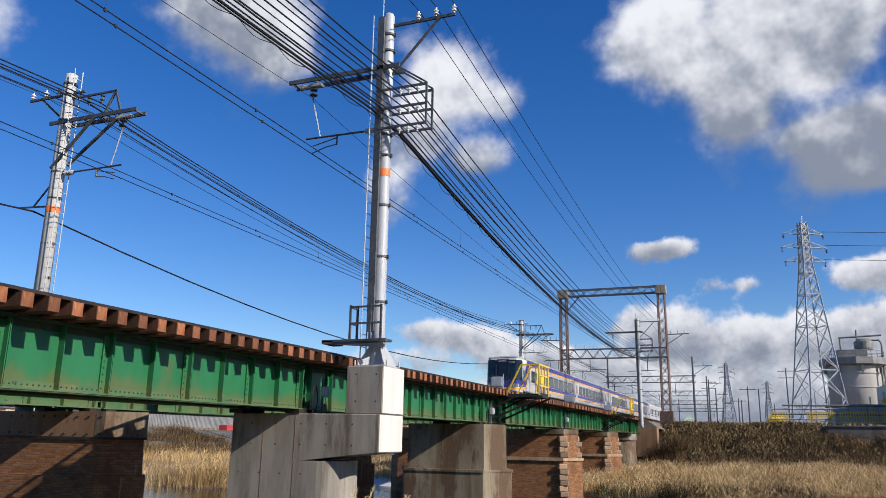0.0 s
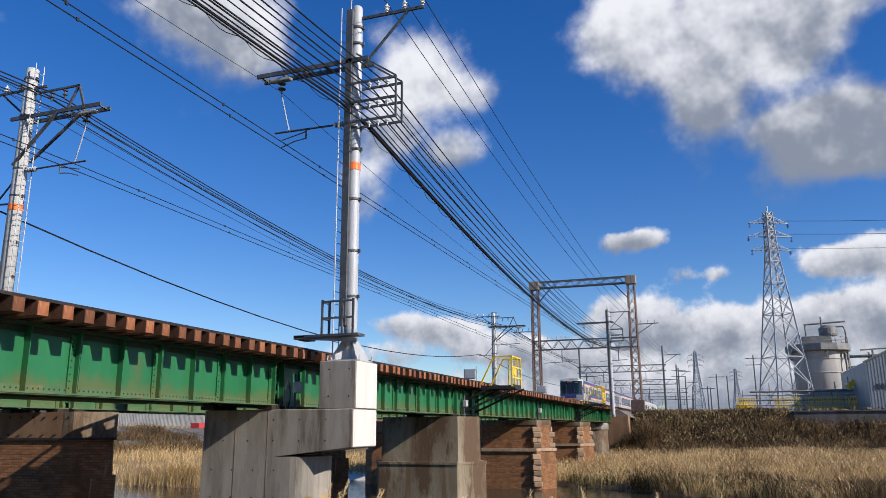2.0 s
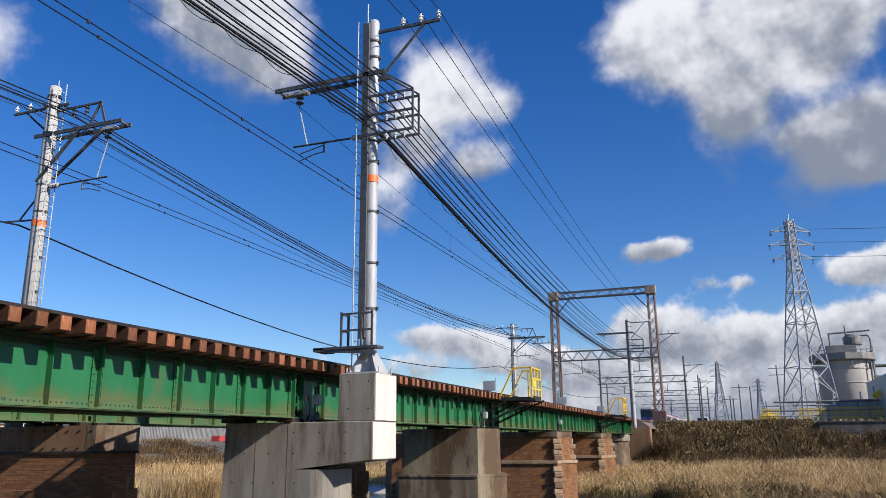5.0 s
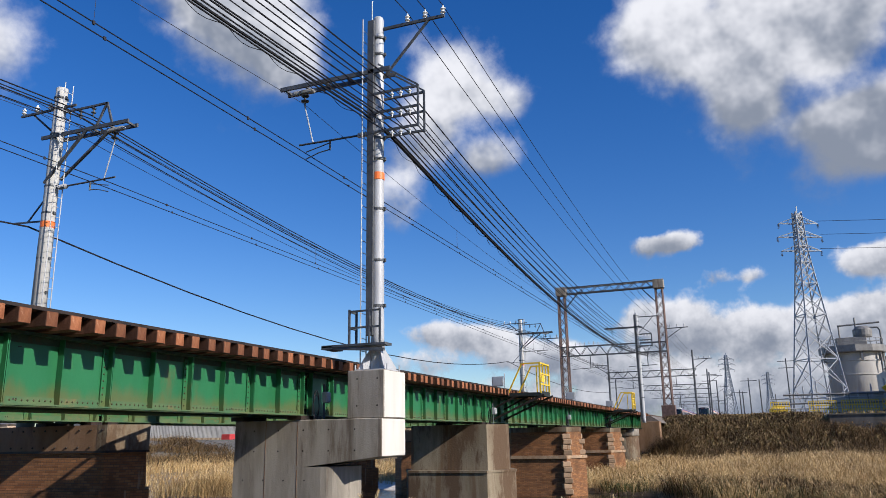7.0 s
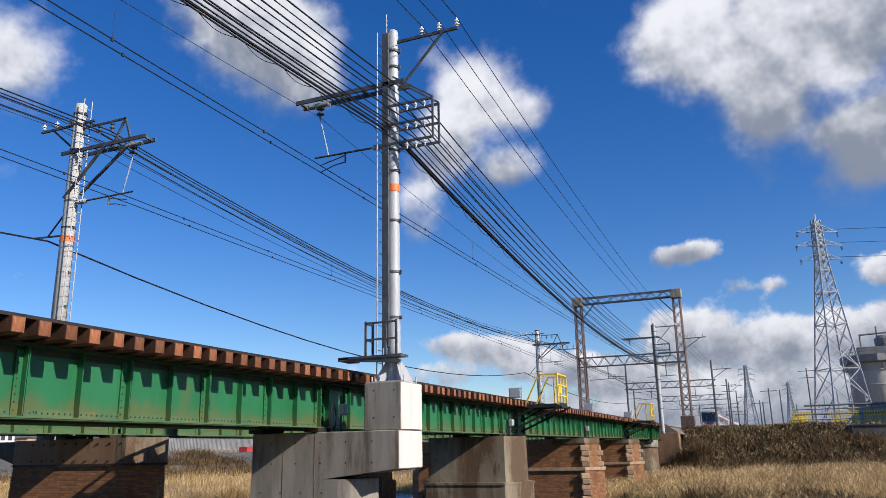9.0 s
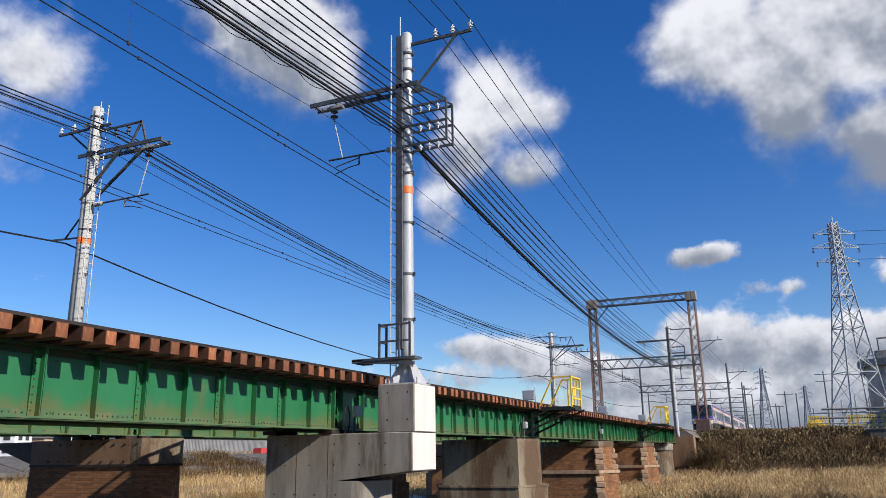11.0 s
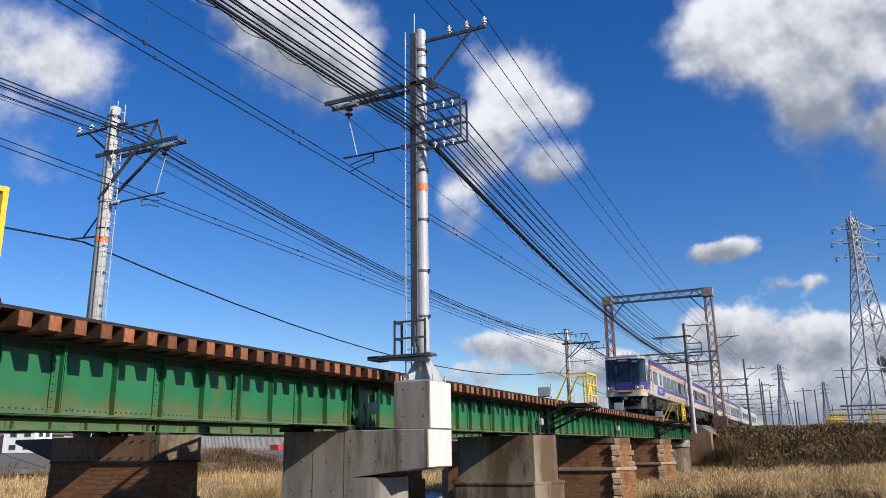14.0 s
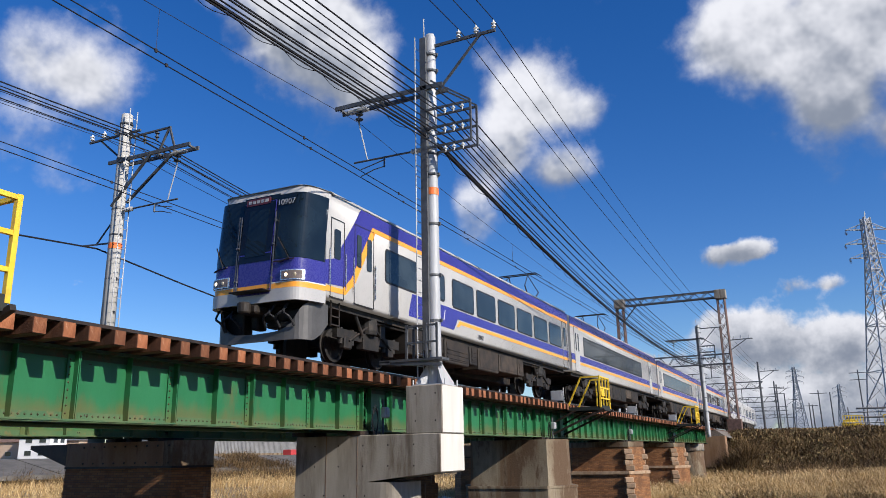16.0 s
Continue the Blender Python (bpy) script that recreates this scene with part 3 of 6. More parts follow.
def mast_pier():
    """The concrete pier that carries the girders and, on its long bracket, the block under the steel mast."""
    pr = thing("mast_pier", "grey concrete pier with a bracket beam and a mast block coloured pale on its sunward end", "bridge pier", (0, 17.6, 0), "piers in the river")
    bm = bmn()
    # bracket beam: tapered underside
    prof = [(-12.5, 1.05), (-10.4, 1.07), (-8.3, 1.29), (-8.3, 2.2), (-12.5, 2.2)]
    f = [bm.verts.new((x, -0.68, z)) for x, z in prof]
    b = [bm.verts.new((x, 0.68, z)) for x, z in prof]
    bm.faces.new(f)
    bm.faces.new(b[::-1])
    for k in range(5):
        bm.faces.new((f[(k + 1) % 5], f[k], b[k], b[(k + 1) % 5]))
    bmesh.ops.bevel(bm, geom=bm.edges[:], offset=0.02, segments=1, affect="EDGES")
    part("bracket_beam", bm, CONCRETE, pr)
    n = 14
    outline = [(-12.5, -0.68)] + [(-9.95 + 0.68 * math.sin(math.pi * k / n), -0.68 * math.cos(math.pi * k / n)) for k in range(n + 1)] + [(-12.5, 0.68)]
    part("stem", prism(bmn(), outline, -2.8, 1.07), CONCRETE, pr, "round-ended concrete stem")
    part("mast_block", box(bmn(), -9.27, -8.27, -0.62, 0.62, 2.2, 3.36, 0.02), CONCRETE, pr, "square concrete block below the mast")
    k = 0
    for x, z in [(-9.0 + i * 0.55, zz) for zz in (2.5, 3.15) for i in (0, 1)] + [(-11.9 + i * 0.72, zz) for zz in (1.45, 1.95) for i in range(5)] + [(-12.2 + i * 0.6, zz) for zz in (-0.5, 0.1, 0.75) for i in range(4)]:
        part("tie_hole", lathe(bmn(), (x, (-0.62 if z > 2.25 else -0.68) - 0.001, z), ((0.022, 0), (0.018, 0.004)), 8, (0, -1, 0)), STEEL_DARK, pr)
    for x, z0, z1 in ((-10.62, 1.1, 2.18), (-11.55, -2.8, 2.18), (-10.62, -2.8, 1.0)):
        part("form_joint", box(bmn(), x - 0.007, x + 0.007, -0.685, -0.675, z0, z1), CONCRETE_RUST, pr)
    # thin slabs on the sunward ends, with the sun's brightness in their colour
    part("end_face", box(bmn(), -8.3, -8.293, -0.66, 0.66, 1.31, 2.18), CONCRETE_SUNLIT, pr, "end face coloured pale for direct sun")
    part("end_face", box(bmn(), -8.27, -8.263, -0.6, 0.6, 2.22, 3.34), CONCRETE_SUNLIT, pr, "end face coloured pale for direct sun")
    return pr


mast_pier()


def junction_box(x, y):
    jb = thing("junction_box", "grey junction box on a post with dark looping cables", "junction box", (x, y, 2.21), "junction boxes at the girder joints")
    part("post", rod(bmn(), (0, 0, -0.01), (0, 0, 0.9), 0.03), GALV_DARK, jb)
    part("case", box(bmn(), -0.02, 0.14, -0.1, 0.1, 0.42, 0.7, 0.02), GALV, jb)
    part("lid", box(bmn(), 0.14, 0.16, -0.08, 0.08, 0.45, 0.67, 0.008), GALV, jb)
    bm = bmn()
    for k in range(3):
        p = None
        for j in range(13):
            a = math.pi * 2 * j / 12
            q = Vector((-0.05 + 0.03 * k, -0.3 - 0.05 * k + 0.14 * math.cos(a), 0.35 + (0.26 + 0.06 * k) * math.sin(a)))
            if p is not None:
                rod(bm, p, q, 0.011, n=5)
            p = q
    part("cable_loop", bm, WIRE, jb)


for yj in JOINTS[1:5]:
    junction_box(-10.28, yj + 0.2)


# ---- masts ----
def insulator(bm, at, r=0.07, n=2, down=True, step=0.11):
    z = 0.0
    prof = [(0.02, 0)]
    for k in range(n):
        h = 0.04 + k * step
        prof += [(0.03, h), (r, h + 0.02), (r * 0.9, h + 0.045), (0.03, h + 0.06)]
    prof.append((0.02, 0.04 + n * step + 0.03))
    lathe(bm, at, prof, 10, (0, 0, -1) if down else (0, 0, 1))


def ladder(parent, x, y, z0, z1, lean=0.0):
    bm = bmn()
    for dy in (-0.16, 0.16):
        rod(bm, (x, y + dy, z0), (x + lean, y + dy, z1), 0.018, n=6)
    k = int((z1 - z0) / 0.32)
    for j in range(1, k):
        xx = x + lean * j / k
        rod(bm, (xx, y - 0.16, z0 + j * (z1 - z0) / k), (xx, y + 0.16, z0 + j * (z1 - z0) / k), 0.011, n=5)
    part("ladder", bm, GALV, parent, "slim galvanised climbing ladder")


def clamp(parent, z, r):
    bm = lathe(bmn(), (0, 0, z), ((r, 0), (r + 0.018, 0.005), (r + 0.018, 0.06), (r, 0.065)), 16)
    for s in (-1, 1):
        box(bm, s * (r + 0.01) - 0.05, s * (r + 0.01) + 0.05, -0.03, 0.03, z - 0.01, z + 0.075)
    part("clamp", bm, GALV_DARK, parent)


def arm_set(mast, side, r, z_arm, reach, ladder_side):
    """A pair of channel arms over the track with the hanging insulator, the steady arm and its braces. side: the way to the track in x."""
    s = side
    bm = bmn()
    for dy in (-0.2, 0.2):
        box(bm, *sorted((-s * 0.45, s * reach)), dy - 0.03, dy + 0.03, z_arm - 0.06, z_arm + 0.06)
    for k in range(4):
        x = s * reach * (0.3 + 0.22 * k)
        box(bm, x - 0.03, x + 0.03, -0.2, 0.2, z_arm - 0.03, z_arm + 0.03)
    part("arm", bm, GALV_DARK, mast, "dark double channel arm")
    part("arm_sleeve", box(bmn(), *sorted((s * (reach - 1.0), s * (reach - 0.35))), -0.09, 0.09, z_arm - 0.16, z_arm - 0.06, 0.02), GALV, mast)
    bm = bmn()
    insulator(bm, (s * (reach - 0.7), 0, z_arm - 0.16), 0.12, 2, True, 0.16)
    part("insulator", bm, GALV_DARK, mast)
    hx = s * (reach - 0.7)
    cz = z_arm - 1.72
    part("drop_rod", rod(bmn(), (hx, 0, z_arm - 0.55), (hx - s * 0.3, 0, cz), 0.02, n=6), GALV, mast)
    part("steady_arm", rod(bmn(), (s * (r + 0.02), 0, cz - 0.02), (s * (reach - 0.55), 0, cz + 0.0), 0.03, n=8), GALV_DARK, mast)
    bm = lathe(bmn(), (s * (r + 0.08), 0, cz - 0.02), [(0.03, 0)] + [(rr, 0.02 + 0.035 * j) for j in range(10) for rr in ((0.085,) if j % 2 else (0.05,))] + [(0.03, 0.4)], 10, (s, 0, 0))
    part("insulator", bm, GALV, mast)
    bm = bmn()
    x0 = s * (reach - 1.55)
    rod(bm, (x0, 0, cz), (x0, 0, cz - 0.3), 0.03, n=6)
    rod(bm, (x0, 0, cz - 0.08), (s * (reach - 0.78), 0, cz - 0.24), 0.016, n=6)
    rod(bm, (x0, 0, cz - 0.28), (s * (reach - 1.2), 0, cz - 0.32), 0.016, n=6)
    rod(bm, (s * (reach - 1.2), 0, cz - 0.32), (s * (reach - 0.78), 0, cz - 0.45), 0.016, n=6)
    part("registration_arm", bm, GALV_DARK, mast)


def mast_near(x, y, z0, top, full):
    """The steel mast beside the near track: channel on one side, ladder, arms, cable frame."""
    m = thing("catenary_mast", "galvanised steel mast with orange band, ladder, arms and cable frame", "railway mast", (x, y, 0), "catenary masts")
    r = 0.17
    smooth(part("shaft", lathe(bmn(), (0, 0, z0 + 0.55), ((r + 0.02, 0), (r, 0.3), (r - 0.02, top - z0 - 0.62), (r - 0.05, top - z0 - 0.55)), 24), GALV, m))
    part("cable_duct", box(bmn(), -r - 0.06, -r + 0.14, -r - 0.06, -r + 0.10, z0 + 0.9, top - 0.15, 0.01), GALV_DARK, m, "dark cable duct running up the mast")
    full and part("band", lathe(bmn(), (0, 0, 8.45), ((r + 0.003, 0), (r + 0.003, 0.2)), 24), ORANGE, m, "orange marker band")
    for z in (5.0, 6.2, 7.6, 9.0, 9.6, 12.1, 12.6):
        if z < top - 0.2:
            clamp(m, z, r)
    if full:
        # foot with gusset plates
        bm = bmn()
        box(bm, -0.42, 0.42, -0.42, 0.42, z0, z0 + 0.04)
        rod(bm, (0, 0, z0 + 0.04), (0, 0, z0 + 0.62), r + 0.012, n=20)
        part("foot", bm, GALV, m, "bolted steel foot with gussets")
        for a in (0, 1, 2, 3):
            sx, sy = (1, 1, -1, -1)[a], (1, -1, 1, -1)[a]
            g = bmn()
            d = Vector((sx, sy, 0)).normalized()
            w = Vector((-sy, sx, 0)).normalized() * 0.011
            f = [d * q + Vector((0, 0, z0 + z)) for q, z in ((r - 0.02, 0.04), (0.5, 0.04), (0.5, 0.1), (r + 0.02, 0.58), (r - 0.02, 0.58))]
            fa, fb = [g.verts.new(q - w) for q in f], [g.verts.new(q + w) for q in f]
            g.faces.new(fa)
            g.faces.new(fb[::-1])
            for k in range(5):
                g.faces.new((fa[(k + 1) % 5], fa[k], fb[k], fb[(k + 1) % 5]))
            part("gusset", g, GALV, m, "triangular galvanised gusset plate")
            part("anchor_bolt", rod(bmn(), (sx * 0.44, sy * 0.36, z0), (sx * 0.44, sy * 0.36, z0 + 0.16), 0.022, n=6), GALV, m)
        # small service platform with rail
        bm = bmn()
        box(bm, -1.35, 0.45, -0.5, -0.1, z0 + 0.62, z0 + 0.68)
        box(bm, -1.35, -1.05, -0.5, 0.1, z0 + 0.58, z0 + 0.66)
        bar(bm, (-1.3, -0.45, z0 + 0.62), (0.4, -0.45, z0 + 0.5), 0.06, 0.08)
        part("platform", bm, GALV_DARK, m)
        posts = ((-0.56, -0.1), (-0.56, -0.48), (0.0, -0.48), (0.3, -0.48))
        for px, py in posts:
            part("rail_post", bar(bmn(), (px, py, z0 + 0.66), (px, py, z0 + 1.55), 0.05, 0.05), GALV_DARK, m)
        for z in (1.08, 1.5):
            for a, b in zip(posts, posts[1:]):
                part("guard_rail", bar(bmn(), (*a, z0 + z), (*b, z0 + z), 0.045, 0.045), GALV_DARK, m)
        ladder(m, -0.36, -0.1, z0 + 0.2, top - 0.1)
    part("lightning_rod", rod(bmn(), (-0.1, -0.2, top - 0.6), (-0.1, -0.2, top + 0.45), 0.02, n=6), GALV, m)
    # arms toward the track (-x)
    arm_set(m, -1, r, 11.58, 3.05, 1)
    # top cross arm with three white insulators, on the river side
    bm = bmn()
    box(bm, r - 0.02, 2.0, -0.03, 0.03, top - 0.42, top - 0.34)
    angle(bm, (1.55, 0, top - 0.42), (r, 0, top - 1.9), 0.05)
    part("top_arm", bm, GALV_DARK, m)
    for k in range(3):
        bm = bmn()
        insulator(bm, (0.9 + 0.53 * k, 0, top - 0.34), 0.075, 2, False, 0.1)
        part("insulator", bm, PORCELAIN, m, "white porcelain insulator")
    # cable frame: three tiers of three
    bm = bmn()
    for k in range(3):
        zz = 10.88 - 0.56 * k
        box(bm, r - 0.3, 1.3, -0.24, -0.19, zz - 0.03, zz + 0.03)
        box(bm, r - 0.3, 1.3, 0.19, 0.24, zz - 0.03, zz + 0.03)
    for dy in (-0.21, 0.21):
        bar(bm, (1.28, dy, 9.72), (1.28, dy, 10.92), 0.05, 0.05)
        bar(bm, (0.1, dy, 11.75), (1.28, dy, 10.92), 0.045, 0.045)
    part("cable_frame", bm, GALV_DARK, m)
    for k in range(3):
        for j in range(3):
            bm = bmn()
            insulator(bm, (0.52 + 0.26 * j, -0.215, 10.85 - 0.56 * k), 0.06, 1, True)
            part("insulator", bm, PORCELAIN, m)
    return m


def mast_far(x, y, z0, top):
    """The tapered concrete mast beyond the far track."""
    m = thing("catenary_mast", "tapered grey concrete mast with orange band, ladder and dark arms", "railway mast", (x, y, 0), "catenary masts")
    smooth(part("shaft", lathe(bmn(), (0, 0, z0), ((0.25, 0), (0.19, top - z0 - 0.02), (0.17, top - z0)), 24), POLE_CONCRETE, m))
    part("band", lathe(bmn(), (0, 0, 8.45), ((0.224, 0), (0.222, 0.2)), 24), ORANGE, m, "orange marker band")
    for z in (6.3, 7.4, 8.9, 9.8, 11.6, 12.5, 12.9):
        clamp(m, z, 0.205)
    arm_set(m, 1, 0.2, 11.52, 3.2, -1)
    bm = bmn()
    angle(bm, (2.0, 0.2, 11.46), (0.15, 0.2, 10.1), 0.07)
    angle(bm, (1.5, -0.2, 11.46), (-0.1, -0.2, 9.9), 0.07)
    part("arm_brace", bm, GALV_DARK, m)
    ladder(m, 0.42, -0.1, z0 + 0.3, top + 0.05)
    bm = bmn()
    box(bm, -1.75, 0.7, -0.03, 0.03, 12.56, 12.63)
    angle(bm, (-1.2, 0, 12.55), (-0.15, 0, 11.7), 0.05)
    part("top_arm", bm, GALV_DARK, m)
    for k in range(3):
        bm = bmn()
        insulator(bm, (-1.65 + 0.6 * k, 0, 12.63), 0.08, 2, False, 0.1)
        part("insulator", bm, PORCELAIN, m, "white porcelain insulator")
    bm = bmn()
    box(bm, 0.1, 2.1, -0.03, 0.03, 12.38, 12.44)
    bar(bm, (2.05, 0, 12.42), (1.6, 0, 11.55), 0.06, 0.06)
    bar(bm, (2.05, 0, 12.42), (2.35, 0, 11.6), 0.06, 0.06)
    part("upper_bracket", bm, GALV_DARK, m)
    for x2 in (0.95, 1.5):
        bm = bmn()
        insulator(bm, (x2, 0, 12.38), 0.08, 2, True, 0.14)
        part("insulator", bm, GALV_DARK, m)
    bm = bmn()
    bar(bm, (-1.5, 0, 8.78), (0, 0, 8.7), 0.05, 0.05)
    bar(bm, (-0.9, 0, 8.74), (-0.1, 0, 9.6), 0.04, 0.04)
    part("low_bracket", bm, GALV_DARK, m)
    return m


mast_near(-8.75, 17.6, 3.36, 13.3, True)
mast_near(-9.5, 74.0, 2.2, 12.9, False)
mast_far(-20.45, 17.4, 2.2, 13.3)
mast_far(-20.6, 73.0, 2.2, 12.9)


# ---- portal over both tracks ----
def lattice_leg(bm, x, y, z0, z1, w0, w1, panels, chord=0.10, brace=0.06):
    for sx in (-1, 1):
        for sy in (-1, 1):
            bar(bm, (x + sx * w0 / 2, y + sy * w0 / 2, z0), (x + sx * w1 / 2, y + sy * w1 / 2, z1), chord, chord)
    for k in range(panels):
        a, b = k / panels, (k + 1) / panels
        za, zb = z0 + (z1 - z0) * a, z0 + (z1 - z0) * b
        wa, wb = (w0 + (w1 - w0) * a) / 2, (w0 + (w1 - w0) * b) / 2
        for s in (-1, 1):
            bar(bm, (x - wa, y + s * wa, za), (x + wb, y + s * wb, zb), brace, brace * 0.5)
            bar(bm, (x + wa, y + s * wa, za), (x - wb, y + s * wb, zb), brace, brace * 0.5)
            bar(bm, (x + s * wa, y - wa, za), (x + s * wb, y + wb, zb), brace * 0.5, brace)
            bar(bm, (x + s * wa, y + wa, za), (x + s * wb, y - wb, zb), brace * 0.5, brace)


def truss(bm, x0, x1, y, z0, z1, d, panels, chord=0.09, brace=0.06):
    for zz in (z0, z1):
        for dy in (-d / 2, d / 2):
            bar(bm, (x0, y + dy, zz), (x1, y + dy, zz), chord, chord)
    for k in range(panels):
        a, b = x0 + (x1 - x0) * k / panels, x0 + (x1 - x0) * (k + 1) / panels
        for dy in (-d / 2, d / 2):
            lo, hi = (z0, z1) if k % 2 else (z1, z0)
            bar(bm, (a, y + dy, lo), (b, y + dy, hi), brace, brace * 0.6)
        bar(bm, (a, y - d / 2, z1), (b, y + d / 2, z1), brace * 0.7, brace * 0.7)


def portal(y, xl, xr, z0, top, lower, scale=1.0, boxes=True):
    """The near one stands on tall lattice legs; those beyond on slim poles with one truss beam."""
    g = thing("catenary_portal", "rust-red lattice steel portal spanning both tracks" if boxes else "slim grey pole portal with a truss beam over both tracks", "railway portal", (0, y, 0), "portals along the line")
    for x in (xl, xr):
        bm = bmn()
        if boxes:
            lattice_leg(bm, x, 0, z0, top, 0.95, 0.75, 14, 0.13, 0.10)
            part("lattice_leg", bm, PORTAL, g)
        else:
            rod(bm, (x, 0, z0), (x, 0, top), 0.2 * scale, 0.15 * scale, 10)
            part("pole", bm, GALV_DARK, g)
    if boxes:
        bm = bmn()
        truss(bm, xl, xr, 0, top - 0.75, top, 0.7, 16, 0.13, 0.11)
        part("top_truss", bm, GALV_DARK, g, "dark grey top truss")
        for x in (xl, xr):
            part("corner_box", box(bmn(), x - 0.62, x + 0.62, -0.55, 0.55, top - 0.95, top + 0.1, 0.03), CONCRETE, g)
            s = 1 if x == xl else -1
            part("knee_brace", bar(bmn(), (x + s * 0.4, 0, top - 2.6), (x + s * 2.0, 0, top - 0.8), 0.12, 0.12), GALV_DARK, g)
        part("cable_guard", box(bmn(), xr - 0.75, xr + 0.75, -0.7, 0.6, z0, z0 + 1.9, 0.03), PORTAL, g, "rust-brown sheet guard round the leg")
    bm = bmn()
    truss(bm, xl - 0.4, xr + 0.4, 0, lower - 1.1 * scale, lower, 0.6, 16, 0.10, 0.08)
    part("lower_truss", bm, GALV_DARK, g)
    for k in range(6):
        bm = bmn()
        insulator(bm, (xl + 1.4 + 0.55 * k, 0, lower + 0.05), 0.12, 2, False, 0.22)
        part("insulator", bm, GALV, g)
    for x, s, dz in ((xr, 1, 1.5), (xl, -1, 1.2)):
        bm = bmn()
        bar(bm, (x + s * 0.2, 0, lower + dz), (x + s * 2.9, 0, lower + dz + 0.05), 0.1, 0.1)
        bar(bm, (x + s * 2.2, 0, lower + dz), (x + s * 0.2, 0, lower + dz - 1.3), 0.08, 0.08)
        arm = part("side_arm", bm, GALV_DARK, g)
        for k in range(3):
            part("insulator", rod(bmn(), (x + s * (0.9 + 0.8 * k), 0, lower + dz + 0.06), (x + s * (0.9 + 0.8 * k), 0, lower + dz + 0.45), 0.06, n=6), GALV, arm)
    for xc in (XN, XF):
        part("hanger", rod(bmn(), (xc + 0.6, 0, lower - 1.1 * scale), (xc + 0.6, 0, lower - 2.7), 0.05, n=6), GALV_DARK, g)
        part("hanger_bar", rod(bmn(), (xc - 1.6, 0, lower - 2.7), (xc + 1.6, 0, lower - 2.6), 0.04, n=6), GALV_DARK, g)
    return g


portal(93.0, -20.8, -9.05, 3.0, 19.5, 12.2)
for yy in (128.0, 168.0, 210.0, 260.0):
    portal(yy, -21.5, -8.2, 3.0, 14.6, 11.6, 0.9, False)


def line_pole(x, y, top, r=0.16, arms=2, label="dark slim line pole with cross arms"):
    p = thing("line_pole", label, "pole", (x, y, 0), "line poles")
    part("shaft", rod(bmn(), (0, 0, 0), (0, 0, top), r, r * 0.7, 10), GALV_DARK, p)
    for k in range(arms):
        part("cross_arm", bar(bmn(), (-1.3, 0, top - 0.5 - 1.1 * k), (1.3, 0, top - 0.5 - 1.1 * k), 0.1, 0.1), GALV_DARK, p)
    return p


for x, y, top in ((-7.0, 150, 12.6), (-24, 150, 12)):
    line_pole(x, y, top)


# ---- overhead wires ----
def tube(bm, line, r, n=5):
    """One unbroken tube along a line of points."""
    rings = []
    for k, p in enumerate(line):
        d = line[min(k + 1, len(line) - 1)] - line[max(k - 1, 0)]
        q = d.to_track_quat("Z", "X")
        rings.append([bm.verts.new(p + q @ Vector((r * math.cos(2 * math.pi * j / n), r * math.sin(2 * math.pi * j / n), 0))) for j in range(n)])
    for a, b in zip(rings, rings[1:]):
        for j in range(n):
            bm.faces.new((a[j], a[(j + 1) % n], b[(j + 1) % n], b[j]))
    bm.faces.new(rings[0][::-1])
    bm.faces.new(rings[-1])


def catenary(bm, pts, sag, r, n=5, steps=14):
    """A wire hung through the points, with the given sag in each span."""
    line = []
    for (a, b), s in zip(zip(pts, pts[1:]), sag):
        a, b = Vector(a), Vector(b)
        for k in range(steps + 1):
            u = k / steps
            p = a.lerp(b, u) - Vector((0, 0, 4 * s * u * (1 - u)))
            if not line or (p - line[-1]).length > 1e-4:
                line.append(p)
    tube(bm, line, r, n)


def wire(name, label, pts, sag, r, material=WIRE, steps=14, group="overhead wires"):
    bm = bmn()
    catenary(bm, pts, sag, r, steps=steps)
    return tagged(linked(bm, name, material), label, "wire", group)


YB, YP, YC, YG = -38.0, 17.6, 73.5, 93.0


def contact_set(xp, xn, label):
    """Contact wire, twin messenger and droppers over one track."""
    z = 9.45
    pts = [(xn, YB, z), (xp, YP, z), (xn, YC, z - 0.1), (xp - 0.2, 128, z), (xn, 168, z), (xn, 260, z)]
    top = [(x, y, zz + 0.2) for x, y, zz in pts]
    wire("contact_wire", label, pts, [0.0] * 5, 0.014, WIRE, 4)
    wire("contact_wire", label, top, [0.0] * 5, 0.014, WIRE, 4)
    upper = [(xn, YB, 11.1), (xp, YP, 11.1), (xn, YC, 11.0), (xn, 128, 11.0), (xn, 168, 11), (xn, 260, 11)]
    wire("messenger_wire", "thin grey messenger wire above the contact wires", upper, [1.1, 1.0, 0.5, 0.3, 0.4], 0.008, WIRE_COPPER)
    bm = bmn()
    for k in range(22):
        y = YB + 3 + k * 5.0
        if y > YC:
            break
        u = ((y - YB) / (YP - YB)) if y < YP else ((y - YP) / (YC - YP))
        x = xn + (xp - xn) * u if y < YP else xp + (xn - xp) * u
        box(bm, x - 0.015, x + 0.015, y - 0.03, y + 0.03, z + 0.15, z + 0.23)
        box(bm, x - 0.015, x + 0.015, y + 0.27, y + 0.33, z - 0.03, z + 0.04)
        if k % 4 == 1:
            rod(bm, (x, y, z + 0.2), (x, y, 11.08 - 4 * 1.08 * u * (1 - u)), 0.006, n=4)
    ob = tagged(linked(bm, "wire_clips", WIRE_COPPER), "small clips and droppers on the contact wires", "wire clips", kind="stuff")


contact_set(-11.12, -11.14, "paired dark contact wire over the near track")
contact_set(-18.0, -18.6, "paired dark contact wire over the far track")

